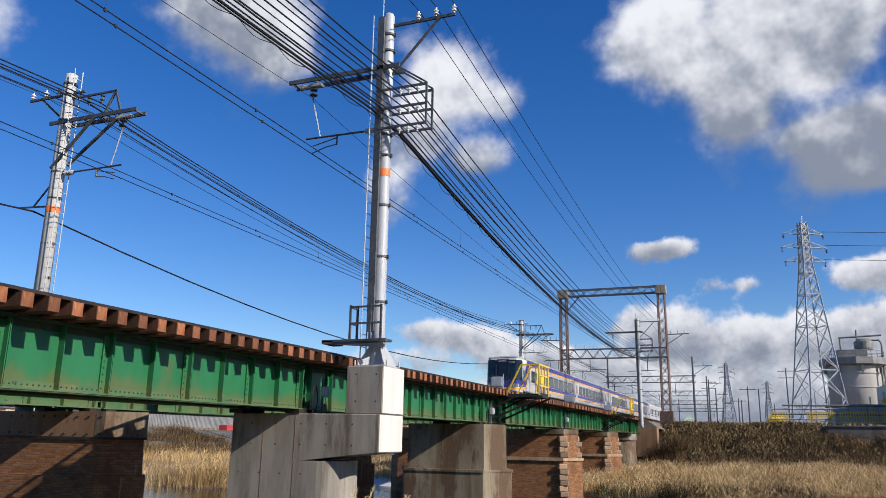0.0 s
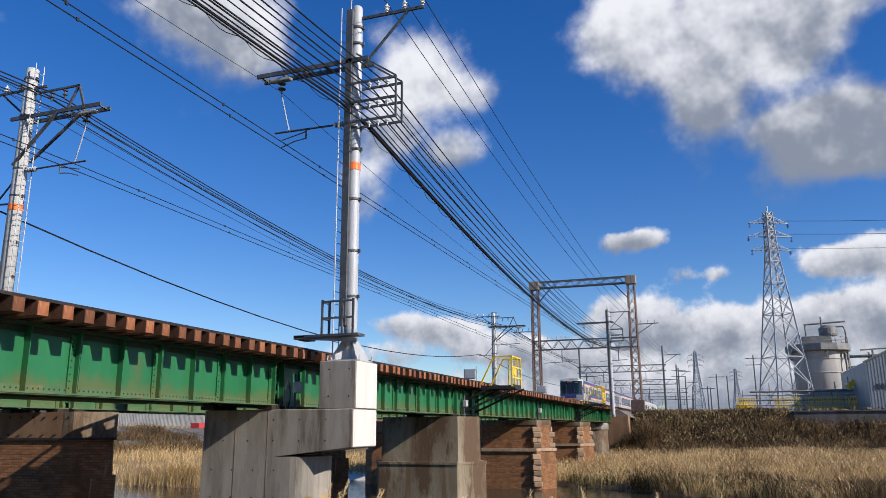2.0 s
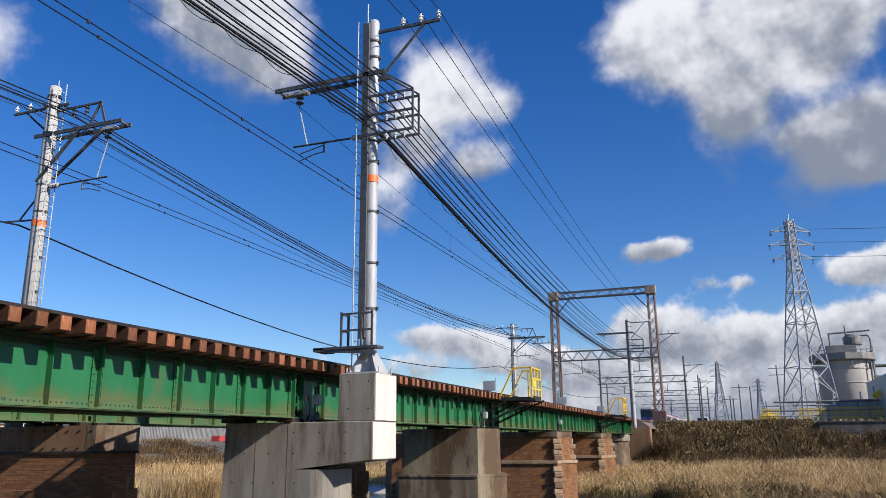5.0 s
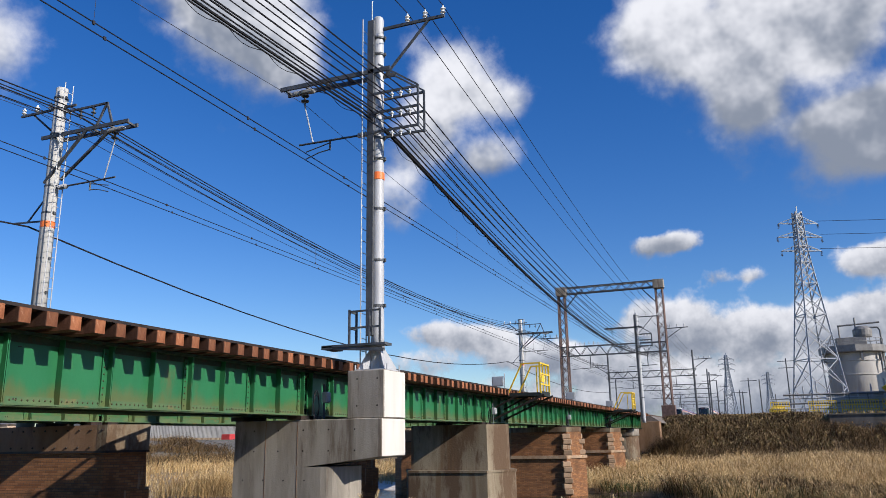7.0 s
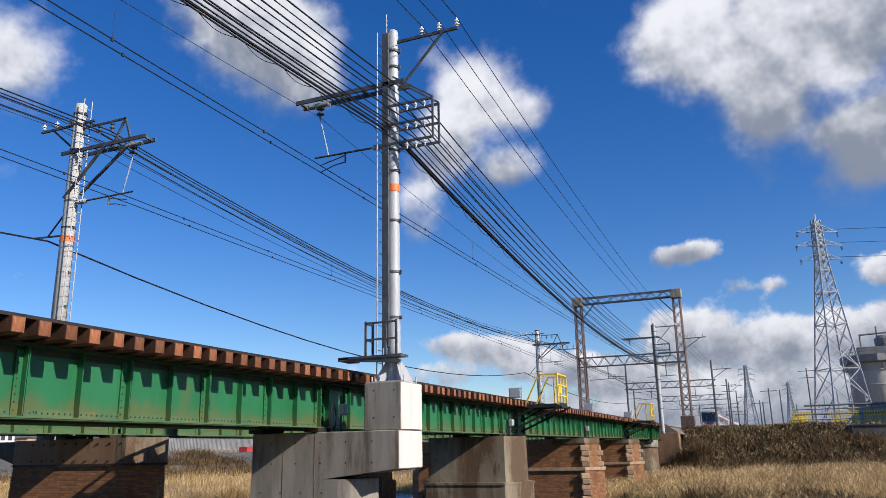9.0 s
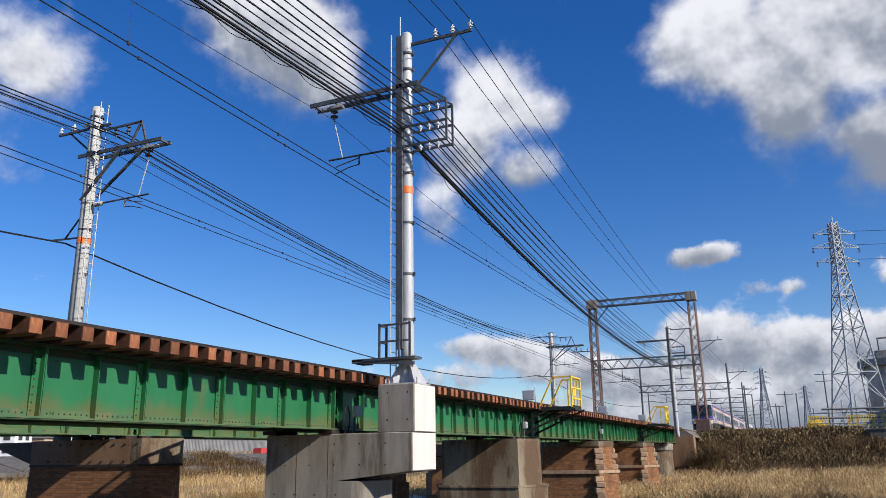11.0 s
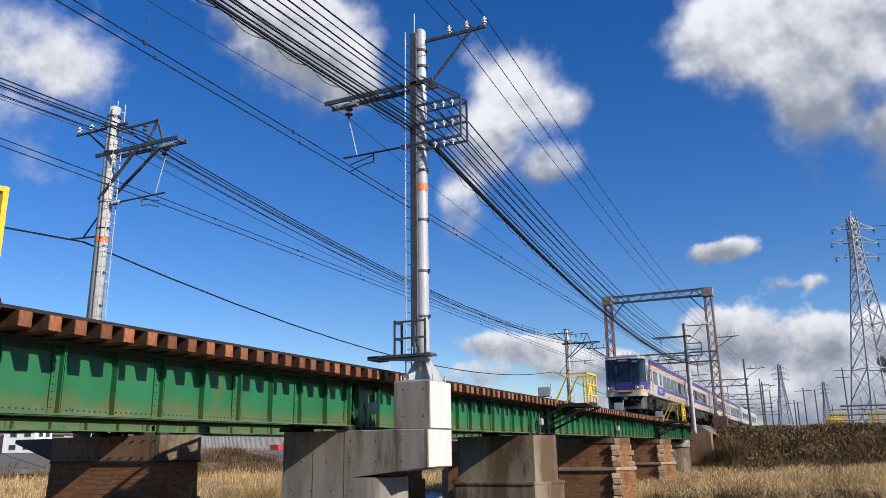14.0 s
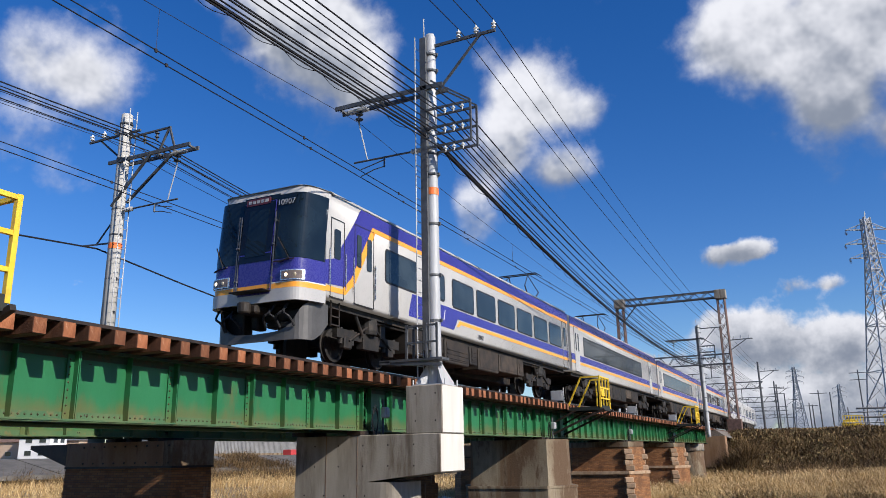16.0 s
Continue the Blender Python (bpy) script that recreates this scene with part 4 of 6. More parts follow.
# three high lines on the top arm
for k in range(3):
    x = -7.85 + 0.53 * k
    wire("feeder_wire", "thin black power line on white insulators", [(x + 0.2, YB, 13.3), (x, YP, 13.25), (x - 0.75, YC, 12.9), (x - 0.6, 128, 13.2)], [1.0, 0.8, 0.4], 0.012)
# nine lines through the cable frame
for k in range(3):
    for j in range(3):
        x = -8.23 + 0.26 * j
        z = 10.72 - 0.56 * k
        wire("feeder_wire", "black cable on small porcelain insulators", [(x - 0.1, YB, z + 0.6), (x, YP, z), (x - 0.7, YC, z - 0.6), (x - 1.0, YG, z + 0.2), (x - 0.5, 128, z + 0.5)],
             [1.3 + 0.1 * j, 1.2 + 0.1 * k, 0.2, 0.3], 0.014 if (j + k) % 2 else 0.019)
# thick bundled cables with spiral hangers
for k, (dx, dz, r) in enumerate(((0, 0, 0.034), (0.12, -0.1, 0.026), (-0.06, 0.16, 0.02), (0.16, 0.1, 0.022))):
    wire("bundle_cable", "thick black cable bundle with wavy hangers", [(-9.2 + dx, YB, 10.9 + dz), (-9.0 + dx, YP - 0.4, 10.3 + dz), (-8.6 + dx, YP + 0.6, 9.85 + dz), (-9.5 + dx, YC, 9.1 + dz), (-9.3 + dx, YG, 11.2 + dz)],
         [1.3, 0.0, 1.25, 0.35], r, steps=20)


def wavy_hanger():
    bm = bmn()
    back, fore = [], []
    for k in range(420):
        y = -14 + k * 0.2
        if y < YP:
            u = (y - YB) / (YP - YB)
            c = Vector((-9.1, y, 10.9 + (10.3 - 10.9) * u - 4 * 1.3 * u * (1 - u)))
        else:
            u = (y - YP) / (YC - YP)
            c = Vector((-8.6 - 0.9 * u, y, 9.85 - 0.75 * u - 4 * 1.25 * u * (1 - u)))
        (back if y < YP else fore).append(c + Vector((0.05 * math.cos(k * 0.9), 0, -0.06 + 0.06 * math.sin(k * 0.9))))
    tube(bm, back, 0.009, 4)
    tube(bm, fore, 0.009, 4)
    tagged(linked(bm, "cable_hanger", WIRE), "wavy black hanger cord spiralling along the bundle", "wire", "overhead wires")


wavy_hanger()
# far side lines
for k, (x, z, r) in enumerate(((-22.1, 13.0, 0.012), (-21.5, 13.0, 0.012), (-20.9, 13.0, 0.012), (-19.5, 12.1, 0.022), (-19.05, 12.1, 0.022), (-18.9, 11.9, 0.018), (-19.3, 11.75, 0.018))):
    wire("feeder_wire", "black power line beyond the far track", [(x, YB, z + 0.4), (x, YP - 0.2, z), (x - 0.2, YC - 0.5, z - 0.5), (x, 128, z - 0.6)], [1.1, 1.25, 0.6], r)
wire("signal_cable", "single black cable sagging between the far masts", [(-21.4, YB, 9.4), (-21.3, YP - 0.2, 8.6), (-22.0, YC - 0.5, 8.9), (-21.5, 128, 8.5)], [1.4, 1.75, 1.0], 0.03)


# ---- trains ----
SILVER = surf("silver_white_body", (0.41, 0.402, 0.388), (0.47, 0.462, 0.447), 0.7, 0.34, 0.0, 0.0, 20, (0.5, 0.48, 0.44), 1.5, 0.25, (1, 1, 0.5))
BLUE = surf("violet_blue_paint", (0.036, 0.034, 0.22), (0.045, 0.042, 0.26), 0.8, 0.28, 0, 0.0)
AMBER = surf("orange_stripe", (0.85, 0.34, 0.03), (0.9, 0.38, 0.045), 1, 0.35, 0, 0)
CREAM = surf("cream_line", (0.7, 0.69, 0.66), (0.74, 0.73, 0.7), 1, 0.35, 0, 0)
SKIRT = surf("grey_skirt", (0.068, 0.066, 0.064), (0.108, 0.105, 0.101), 2, 0.5, 0.1, 0.05)
UNDER = surf("underframe_black", (0.008, 0.008, 0.008), (0.026, 0.022, 0.018), 4, 0.7, 0.1, 0.2, 30, (0.05, 0.03, 0.018), 2, 0.5)
EQUIP = surf("equipment_grey", (0.02, 0.015, 0.011), (0.075, 0.056, 0.040), 3, 0.7, 0.0, 0.1, 30, (0.05, 0.03, 0.018), 3, 0.6, vary=0.6)
RUBBER = surf("black_rubber", (0.012, 0.012, 0.013), (0.02, 0.02, 0.022), 10, 0.6, 0, 0)
CHROME = surf("bright_trim", (0.6, 0.6, 0.6), (0.68, 0.68, 0.68), 5, 0.25, 0.8, 0)
ROOF = surf("roof_grey", (0.40, 0.41, 0.42), (0.50, 0.51, 0.52), 2, 0.6, 0.1, 0.1)
HEADLIGHT = glowing("warm_headlight", (1.0, 0.80, 0.48), 1.6)
RAIL_GREY = surf("handrail_grey", (0.10, 0.10, 0.11), (0.16, 0.16, 0.17), 6, 0.35, 0.5, 0)
TAIL_GLASS = surf("lamp_glass", (0.5, 0.42, 0.28), (0.6, 0.5, 0.34), 10, 0.15, 0, 0)
LAMP_LENS = surf("smoky_lamp_lens", (0.13, 0.10, 0.085), (0.22, 0.175, 0.14), 9, 0.12, 0, 0)
LETTER = surf("white_lettering", (0.36, 0.36, 0.36), (0.42, 0.42, 0.42), 5, 0.5, 0, 0)
INK = surf("dark_lettering", (0.03, 0.03, 0.035), (0.04, 0.04, 0.045), 5, 0.5, 0, 0)
SIGN_RED = surf("sign_crimson", (0.09, 0.018, 0.022), (0.12, 0.025, 0.03), 5, 0.4, 0, 0)


def tinted_glass(name, colour, rough):
    m, nt, p = nodes_of(name)
    col = mixed(nt, ramp(nt, grain(nt, 0.9, 4), 0.35, 0.7), colour, tuple(c * 2.2 for c in colour))
    nt.links.new(col, p.inputs["Base Color"])
    p.inputs["Roughness"].default_value = rough
    p.inputs["IOR"].default_value = 1.52
    p.inputs["Coat Weight"].default_value = 0.0
    return m


GLASS_FRONT = tinted_glass("dark_windscreen", (0.006, 0.010, 0.012), 0.04)
GLASS_SIDE = tinted_glass("tinted_window", (0.018, 0.024, 0.026), 0.06)

GLOSS_BLACK = tinted_glass("gloss_black_paint", (0.004, 0.004, 0.005), 0.12)

BODY_Z0, EAVE, HALF = 1.32, 3.93, 1.43     # over the rail head
CAR = 20.3


def nose(s, z, out=0.0):
    """The cab's front surface: s from -1 (far side) to 1 (near side), z over the rail."""
    x = (HALF + out * abs(s)) * s
    y = 0.12 + 0.84 * abs(s) ** 12 + 0.10 * max(0.0, z - 2.3) + 0.30 * max(0.0, z - 3.75) ** 1.3 - out
    return Vector((x, y, z))


def patch(bm, s0, s1, z0, z1, out, ns=10, nz=3):
    """A panel on the cab front with a little thickness."""
    def squeeze(s):
        return math.copysign(1 - math.sqrt(max(0.0, 1 - abs(s))), s)

    def layer(o):
        return [[bm.verts.new(nose(math.copysign(1 - (1 - abs(u)) ** 2, u), z, o)) for u in np.linspace(squeeze(s0), squeeze(s1), ns)] for z in np.linspace(z0, z1, nz)]
    f, b = layer(out), layer(out - 0.03)
    for g, flip in ((f, False), (b, True)):
        for j in range(nz - 1):
            for k in range(ns - 1):
                q = (g[j][k], g[j][k + 1], g[j + 1][k + 1], g[j + 1][k])
                bm.faces.new(q[::-1] if flip else q)
    rim_f = f[0] + [r[-1] for r in f[1:]] + f[-1][-2::-1] + [r[0] for r in f[-2:0:-1]]
    rim_b = b[0] + [r[-1] for r in b[1:]] + b[-1][-2::-1] + [r[0] for r in b[-2:0:-1]]
    n = len(rim_f)
    for k in range(n):
        bm.faces.new((rim_f[(k + 1) % n], rim_f[k], rim_b[k], rim_b[(k + 1) % n]))
    return bm


def profile(w=HALF, eave=EAVE):
    """Half-rounded car section from the floor edge over the roof to the other floor edge."""
    pts = [(w - 0.03, BODY_Z0), (w, BODY_Z0 + 0.08), (w, eave - 0.5), (w - 0.03, eave - 0.2), (w - 0.12, eave + 0.0), (w - 0.34, eave + 0.09), (w - 0.7, eave + 0.14), (0, eave + 0.17)]
    return pts + [(-x, z) for x, z in pts[-2::-1]]


def shell(bm, y0, y1):
    a = [bm.verts.new((x, y0, z)) for x, z in profile()]
    b = [bm.verts.new((x, y1, z)) for x, z in profile()]
    for k in range(len(a)):
        j = (k + 1) % len(a)
        bm.faces.new((a[k], b[k], b[j], a[j]))
    bm.faces.new(a)
    bm.faces.new(b[::-1])
    return bm


def side_strip(bm, pts, x=HALF, t=0.006):
    """A flat painted band on the near side: outline in (y, z)."""
    f = [bm.verts.new((x + t, y, z)) for y, z in pts]
    b = [bm.verts.new((x - 0.01, y, z)) for y, z in pts]
    bm.faces.new(f)
    bm.faces.new(b[::-1])
    n = len(pts)
    for k in range(n):
        bm.faces.new((f[(k + 1) % n], f[k], b[k], b[(k + 1) % n]))
    bmesh.ops.recalc_face_normals(bm, faces=bm.faces[:])
    return bm


def rounded(y0, y1, z0, z1, r=0.1, n=4):
    out = []
    for cy, cz, a0 in ((y1 - r, z0 + r, -90), (y1 - r, z1 - r, 0), (y0 + r, z1 - r, 90), (y0 + r, z0 + r, 180)):
        out += [(cy + r * math.cos(radians(a0 + 90 * k / n)), cz + r * math.sin(radians(a0 + 90 * k / n))) for k in range(n + 1)]
    return out


def window(car, y0, y1, z0=2.22, z1=3.08):
    fr = part("window", side_strip(bmn(), rounded(y0 - 0.045, y1 + 0.045, z0 - 0.045, z1 + 0.045, 0.13), HALF, 0.008), RUBBER, car)
    part("pane", side_strip(bmn(), rounded(y0, y1, z0, z1, 0.1), HALF, 0.014), GLASS_SIDE, fr)


def door(car, y0, y1, z0=1.36, z1=3.42, colour=None, wins=((0.12, 0.3), (0.52, 0.7))):
    d = part("door", side_strip(bmn(), rounded(y0 - 0.03, y1 + 0.03, z0 - 0.02, z1 + 0.03, 0.06), HALF, 0.008), RUBBER, car)
    part("leaf", side_strip(bmn(), rounded(y0, y1, z0, z1, 0.05), HALF, 0.016), colour or SILVER, d)
    for a, b in wins:
        part("pane", side_strip(bmn(), rounded(y0 + a, y0 + b, z0 + 0.95, z1 - 0.28, 0.05), HALF, 0.022), GLASS_SIDE, d)


def framed_door(car, y0, y1, z0, z1, wins):
    """A flush plug door: dark seam, bright edge and slim panes, the paint running across it."""
    bm = bmn()
    for a, b in (((y0, z0), (y0, z1)), ((y0, z1), (y1, z1)), ((y1, z1), (y1, z0)), ((y1, z0), (y0, z0))):
        bar(bm, (HALF + 0.003, *a), (HALF + 0.003, *b), 0.02, 0.02)
    d = part("door", bm, RUBBER, car)
    for a, b in wins:
        part("pane", side_strip(bmn(), rounded(y0 + a, y0 + b, z0 + 0.95, z1 - 0.25, 0.05), HALF, 0.022), GLASS_SIDE, d)
    for y in (y0 - 0.06, y1 + 0.06):
        part("handrail", bar(bmn(), (HALF + 0.03, y, z0 + 0.25), (HALF + 0.03, y, z0 + 1.15), 0.025, 0.025), CHROME, d)


def text_mesh(words, size, material, name, parent, place, turn):
    cu = bpy.data.curves.new(name, "FONT")
    cu.body, cu.size, cu.extrude, cu.align_x = words, size, 0.002, "CENTER"
    tmp = bpy.data.objects.new(name, cu)
    scene.collection.objects.link(tmp)
    bpy.context.view_layer.update()
    me = bpy.data.meshes.new_from_object(tmp.evaluated_get(bpy.context.evaluated_depsgraph_get()))
    bpy.data.objects.remove(tmp)
    me.materials.clear()
    me.materials.append(material)
    ob = new(name, me)
    ob.parent = parent
    ob.matrix_basis = pose(*place, *turn)
    return ob


def bogie(car, y):
    b = part("bogie", bmn(), UNDER, car, "black inside-sprung bogie")
    bm = bmn()
    for sx in (-1, 1):
        x = sx * 0.98
        box(bm, x - 0.07, x + 0.07, y - 1.55, y + 1.55, 0.55, 0.78)
        box(bm, x - 0.1, x + 0.1, y - 0.4, y + 0.4, 0.38, 0.66)
        lathe(bm, (x, y, 0.78), ((0.24, 0), (0.26, 0.1), (0.24, 0.42)), 14)
        for dy in (-1.05, 1.05):
            box(bm, x - 0.09, x + 0.09, y + dy - 0.17, y + dy + 0.17, 0.3, 0.62, 0.03)
            for d2 in (-0.26, 0.26):
                rod(bm, (x, y + dy + d2, 0.42), (x, y + dy + d2, 0.82), 0.065, n=8)
            rod(bm, (x + sx * 0.1, y + dy, 0.5), (x + sx * 0.1, y + dy * 0.2, 0.95), 0.03, n=6)
        box(bm, x - 0.05, x + 0.12, y + 0.45, y + 0.7, 0.75, 1.15)
        rod(bm, (x + sx * 0.14, y - 0.5, 0.7), (x + sx * 0.14, y - 0.9, 1.25), 0.05, n=8)
    box(bm, -0.95, 0.95, y - 0.25, y + 0.25, 0.55, 0.8)
    bm.to_mesh(b.data)
    bm.free()
    for dy in (-1.05, 1.05):
        for sx in (-1, 1):
            part("wheel", lathe(bmn(), (sx * 0.5, y + dy, 0.44), ((0.2, 0), (0.47, 0.0), (0.47, 0.03), (0.43, 0.04), (0.43, 0.13), (0.36, 0.14), (0.33, 0.1), (0.14, 0.12), (0.12, 0.2)), 24, (sx, 0, 0)), UNDER, b)


def underfloor(car, y0, y1, seed):
    rr = random.Random(seed)
    y = y0
    while y < y1 - 0.5:
        ln = min(rr.choice((0.7, 1.0, 1.4, 1.9)), y1 - y)
        d = rr.choice((0.55, 0.7, 0.8))
        bm = box(bmn(), 0.35, 1.22, y, y + ln - 0.12, BODY_Z0 - d - 0.05, BODY_Z0 - 0.08, 0.03)
        box(bm, 1.22, 1.235, y + 0.08, y + ln - 0.2, BODY_Z0 - d + 0.05, BODY_Z0 - 0.2)
        if rr.random() < 0.5:
            for k in range(3):
                box(bm, 1.235, 1.25, y + 0.1, y + ln - 0.22, BODY_Z0 - d + 0.1 + 0.13 * k, BODY_Z0 - d + 0.15 + 0.13 * k)
        part("equipment_case", bm, rr.choice((EQUIP, EQUIP, UNDER)), car)
        y += ln
    part("far_side_gear", box(bmn(), -1.2, 0.3, y0 - 0.8, y1 + 0.8, 0.35, BODY_Z0 - 0.1, 0.03), UNDER, car)
    part("underframe", box(bmn(), -1.2, 1.2, 0.5, CAR - 0.2, BODY_Z0 - 0.16, BODY_Z0 - 0.01), UNDER, car)
    part("pipe_run", rod(bmn(), (1.1, 3.5, BODY_Z0 - 0.2), (1.1, CAR - 3.5, BODY_Z0 - 0.2), 0.04, n=6), UNDER, car)


def roof_gear(car, panto_y, seed):
    rr = random.Random(seed)
    zt = EAVE + 0.16
    y = 2.2
    while y < CAR - 3:
        if abs(y + 0.9 - panto_y) > 2.2:
            part("roof_unit", box(bmn(), -0.75, 0.75, y, y + 1.7, zt - 0.1, zt + 0.16, 0.05), ROOF, car)
        y += 2.6
    for k in range(9):
        yy = 1.6 + 2.1 * k
        part("roof_vent", box(bmn(), 0.62, 0.98, yy, yy + 0.9, zt - 0.1, zt + 0.02, 0.03), ROOF, car)
    if panto_y:
        p = part("pantograph", bmn(), UNDER, car, "dark diamond pantograph raised to the wire")
        bm = bmn()
        z0, z1, zm = zt + 0.1, 5.42, zt + 0.62
        for s in (-0.55, 0.55):
            for e in (-0.9, 0.9):
                rod(bm, (s, panto_y + e * 0.25, z0), (s * 1.1, panto_y + e, zm), 0.025, n=6)
                rod(bm, (s * 1.1, panto_y + e, zm), (s * 0.8, panto_y, z1 - 0.08), 0.02, n=6)
        for e in (-0.12, 0.12):
            rod(bm, (-0.85, panto_y + e, z1 - 0.03), (0.85, panto_y + e, z1 - 0.03), 0.025, n=6)
            for s in (-1, 1):
                rod(bm, (s * 0.85, panto_y + e, z1 - 0.03), (s * 1.05, panto_y + e, z1 - 0.16), 0.02, n=6)
        box(bm, -0.8, 0.8, panto_y - 0.7, panto_y + 0.7, z0 - 0.06, z0)
        bm.to_mesh(p.data)
        bm.free()


def coupler_gap(car):
    part("gangway", box(bmn(), -0.75, 0.75, CAR - 0.02, CAR + 0.5, 1.4, 3.7, 0.04), RUBBER, car, "black pleated gangway between cars")


def express_stripes(car, cab):
    """Blue and orange bands along the near side."""
    if cab:
        # broad sash behind the cab door, rising to the eave band
        part("eave_band", side_strip(bmn(), [(0.93, 1.64), (0.93, 2.2), (1.35, 2.32), (2.5, 3.86), (CAR, 3.86), (CAR, 3.5), (3.1, 3.5), (2.1, 1.95), (1.75, 1.69)]), BLUE, car, "violet-blue sash along the eave")
        part("eave_stripe", side_strip(bmn(), [(0.93, 1.47), (0.93, 1.6), (1.66, 1.62), (2.05, 1.95), (3.05, 3.52), (CAR, 3.52), (CAR, 3.4), (3.2, 3.4), (2.25, 1.88), (1.8, 1.5)], HALF, 0.010), AMBER, car, "orange stripe below the eave sash")
        part("waist_band", side_strip(bmn(), [(5.05, 1.6), (5.25, 2.14), (CAR, 2.14), (CAR, 1.86), (8.3, 1.86), (8.0, 1.48), (5.05, 1.48)]), BLUE, car, "violet-blue waist band")
        part("waist_stripe", side_strip(bmn(), [(8.2, 1.62), (8.45, 1.82), (CAR, 1.82), (CAR, 1.71), (8.55, 1.71), (8.35, 1.6)], HALF, 0.006), AMBER, car, "orange waist stripe")
    else:
        part("eave_band", side_strip(bmn(), [(0, 3.5), (0, 3.86), (CAR, 3.86), (CAR, 3.5)]), BLUE, car, "violet-blue sash along the eave")
        part("eave_stripe", side_strip(bmn(), [(0, 3.39), (0, 3.49), (CAR, 3.49), (CAR, 3.39)]), AMBER, car, "orange stripe below the eave sash")
        part("waist_band", side_strip(bmn(), [(0, 1.86), (0, 2.14), (CAR, 2.14), (CAR, 1.86)]), BLUE, car, "violet-blue waist band")
        part("waist_stripe", side_strip(bmn(), [(0, 1.71), (0, 1.82), (CAR, 1.82), (CAR, 1.71)]), AMBER, car, "orange waist stripe")


def cab_front(car, lamps):
    """The flat gangwayed front: dark glass above, blue, orange and silver below."""
    smooth(part("cab_shell", patch(bmn(), -1, 1, 1.15, EAVE + 0.03, -0.04, 48, 12), SILVER, car))
    part("windscreen", patch(bmn(), 0.40, 0.995, 2.13, 3.74, 0.012, 24, 8), GLASS_FRONT, car, "dark curved windscreen")
    part("windscreen", patch(bmn(), -0.995, -0.32, 2.13, 3.74, 0.012, 24, 8), GLASS_FRONT, car, "dark curved windscreen")
    part("mask", patch(bmn(), -0.32, 0.40, 2.13, 3.78, 0.008, 8, 6), GLASS_FRONT, car, "glossy black surround of the gangway door")
    part("blue_panel", patch(bmn(), 0.38, 1.0, 1.59, 2.12, 0.014, 24, 3), BLUE, car)
    part("blue_panel", patch(bmn(), -1.0, -0.3, 1.59, 2.12, 0.014, 24, 3), BLUE, car)
    part("orange_panel", patch(bmn(), -1, 1, 1.44, 1.56, 0.018, 48, 2), AMBER, car)
    part("cream_panel", patch(bmn(), -1, 1, 1.562, 1.588, 0.018, 48, 2), CREAM, car)
    part("bumper", patch(bmn(), -1, 1, 1.14, 1.43, 0.045, 48, 3), SILVER, car, "silver lower fairing")
    d = part("gangway_door", patch(bmn(), -0.28, 0.36, 1.33, 3.62, 0.05, 8, 8), BLUE, car, "blue gangway door with dark upper window")
    part("pane", patch(bmn(), -0.275, 0.355, 2.12, 3.6, 0.058, 6, 5), GLOSS_BLACK, d)
    part("pane", patch(bmn(), -0.16, 0.24, 2.25, 3.42, 0.064, 5, 4), GLASS_FRONT, d)
    part("orange_panel", patch(bmn(), -0.28, 0.36, 1.45, 1.56, 0.056, 5, 2), AMBER, d)
    for s in (-0.34, -0.30, 0.39):
        bm = bmn()
        bar(bm, nose(s, 1.4, 0.08), nose(s, 3.3, 0.08), 0.02, 0.02)
        for z in (1.7, 2.5, 3.1):
            bar(bm, nose(s, z, 0.02), nose(s, z, 0.095), 0.03, 0.04)
        part("handrail", bm, RAIL_GREY, car)
    part("foot_plate", box(bmn(), -0.45, 0.55, -0.2, 0.1, 1.38, 1.41, 0.01), STEEL_DARK, car)
    # destination display, crimson with blurred characters shown as bars
    sg = part("destination_sign", patch(bmn(), -0.24, 0.24, 3.55, 3.72, 0.07, 5, 2), SIGN_RED, car, "small crimson destination display")
    for k in range(5):
        part("sign_bar", patch(bmn(), -0.2 + 0.085 * k, -0.14 + 0.085 * k, 3.6, 3.68, 0.076, 2, 2), LETTER, sg)
    q = nose(0.56, 3.55, 0.02)
    text_mesh("10907", 0.2, LETTER, "fleet_number", car, (q.x, q.y - 0.03, 3.46), (84, 0, 3))
    for s0, s1 in ((0.55, 0.9), (-0.86, -0.47)):
        h = part("headlight", patch(bmn(), s0, s1, 1.6, 1.84, 0.05, 8, 3), CHROME, car, "rectangular headlight cluster in a bright frame")
        part("lens", patch(bmn(), s0 + 0.025, s1 - 0.025, 1.625, 1.815, 0.056, 8, 3), LAMP_LENS, h)
        mid = (s0 + s1) / 2
        for j, ds in enumerate((-0.07, 0.07)):
            c = nose(mid + ds, 1.72, 0.05)
            part("bulb", lathe(bmn(), c, ((0.05, 0.0), (0.04, 0.015), (0.015, 0.022)), 12, (0, -1, 0)), HEADLIGHT if lamps and j == 0 else TAIL_GLASS, h)
    for s0 in (0.44, -0.86):
        bm = bmn()
        a = nose(s0 + 0.02, 2.65, 0.05)
        b = nose(s0 + 0.26, 2.1, 0.07)
        bar(bm, a, b, 0.02, 0.02)
        bar(bm, nose(s0 - 0.02, 2.06, 0.06), nose(s0 + 0.34, 2.09, 0.06), 0.03, 0.02)
        bar(bm, b, nose(s0 + 0.06, 2.04, 0.05), 0.025, 0.025)
        part("wiper", bm, STEEL_DARK, car)
    # roof dome over the cab
    bm = bmn()
    rows = []
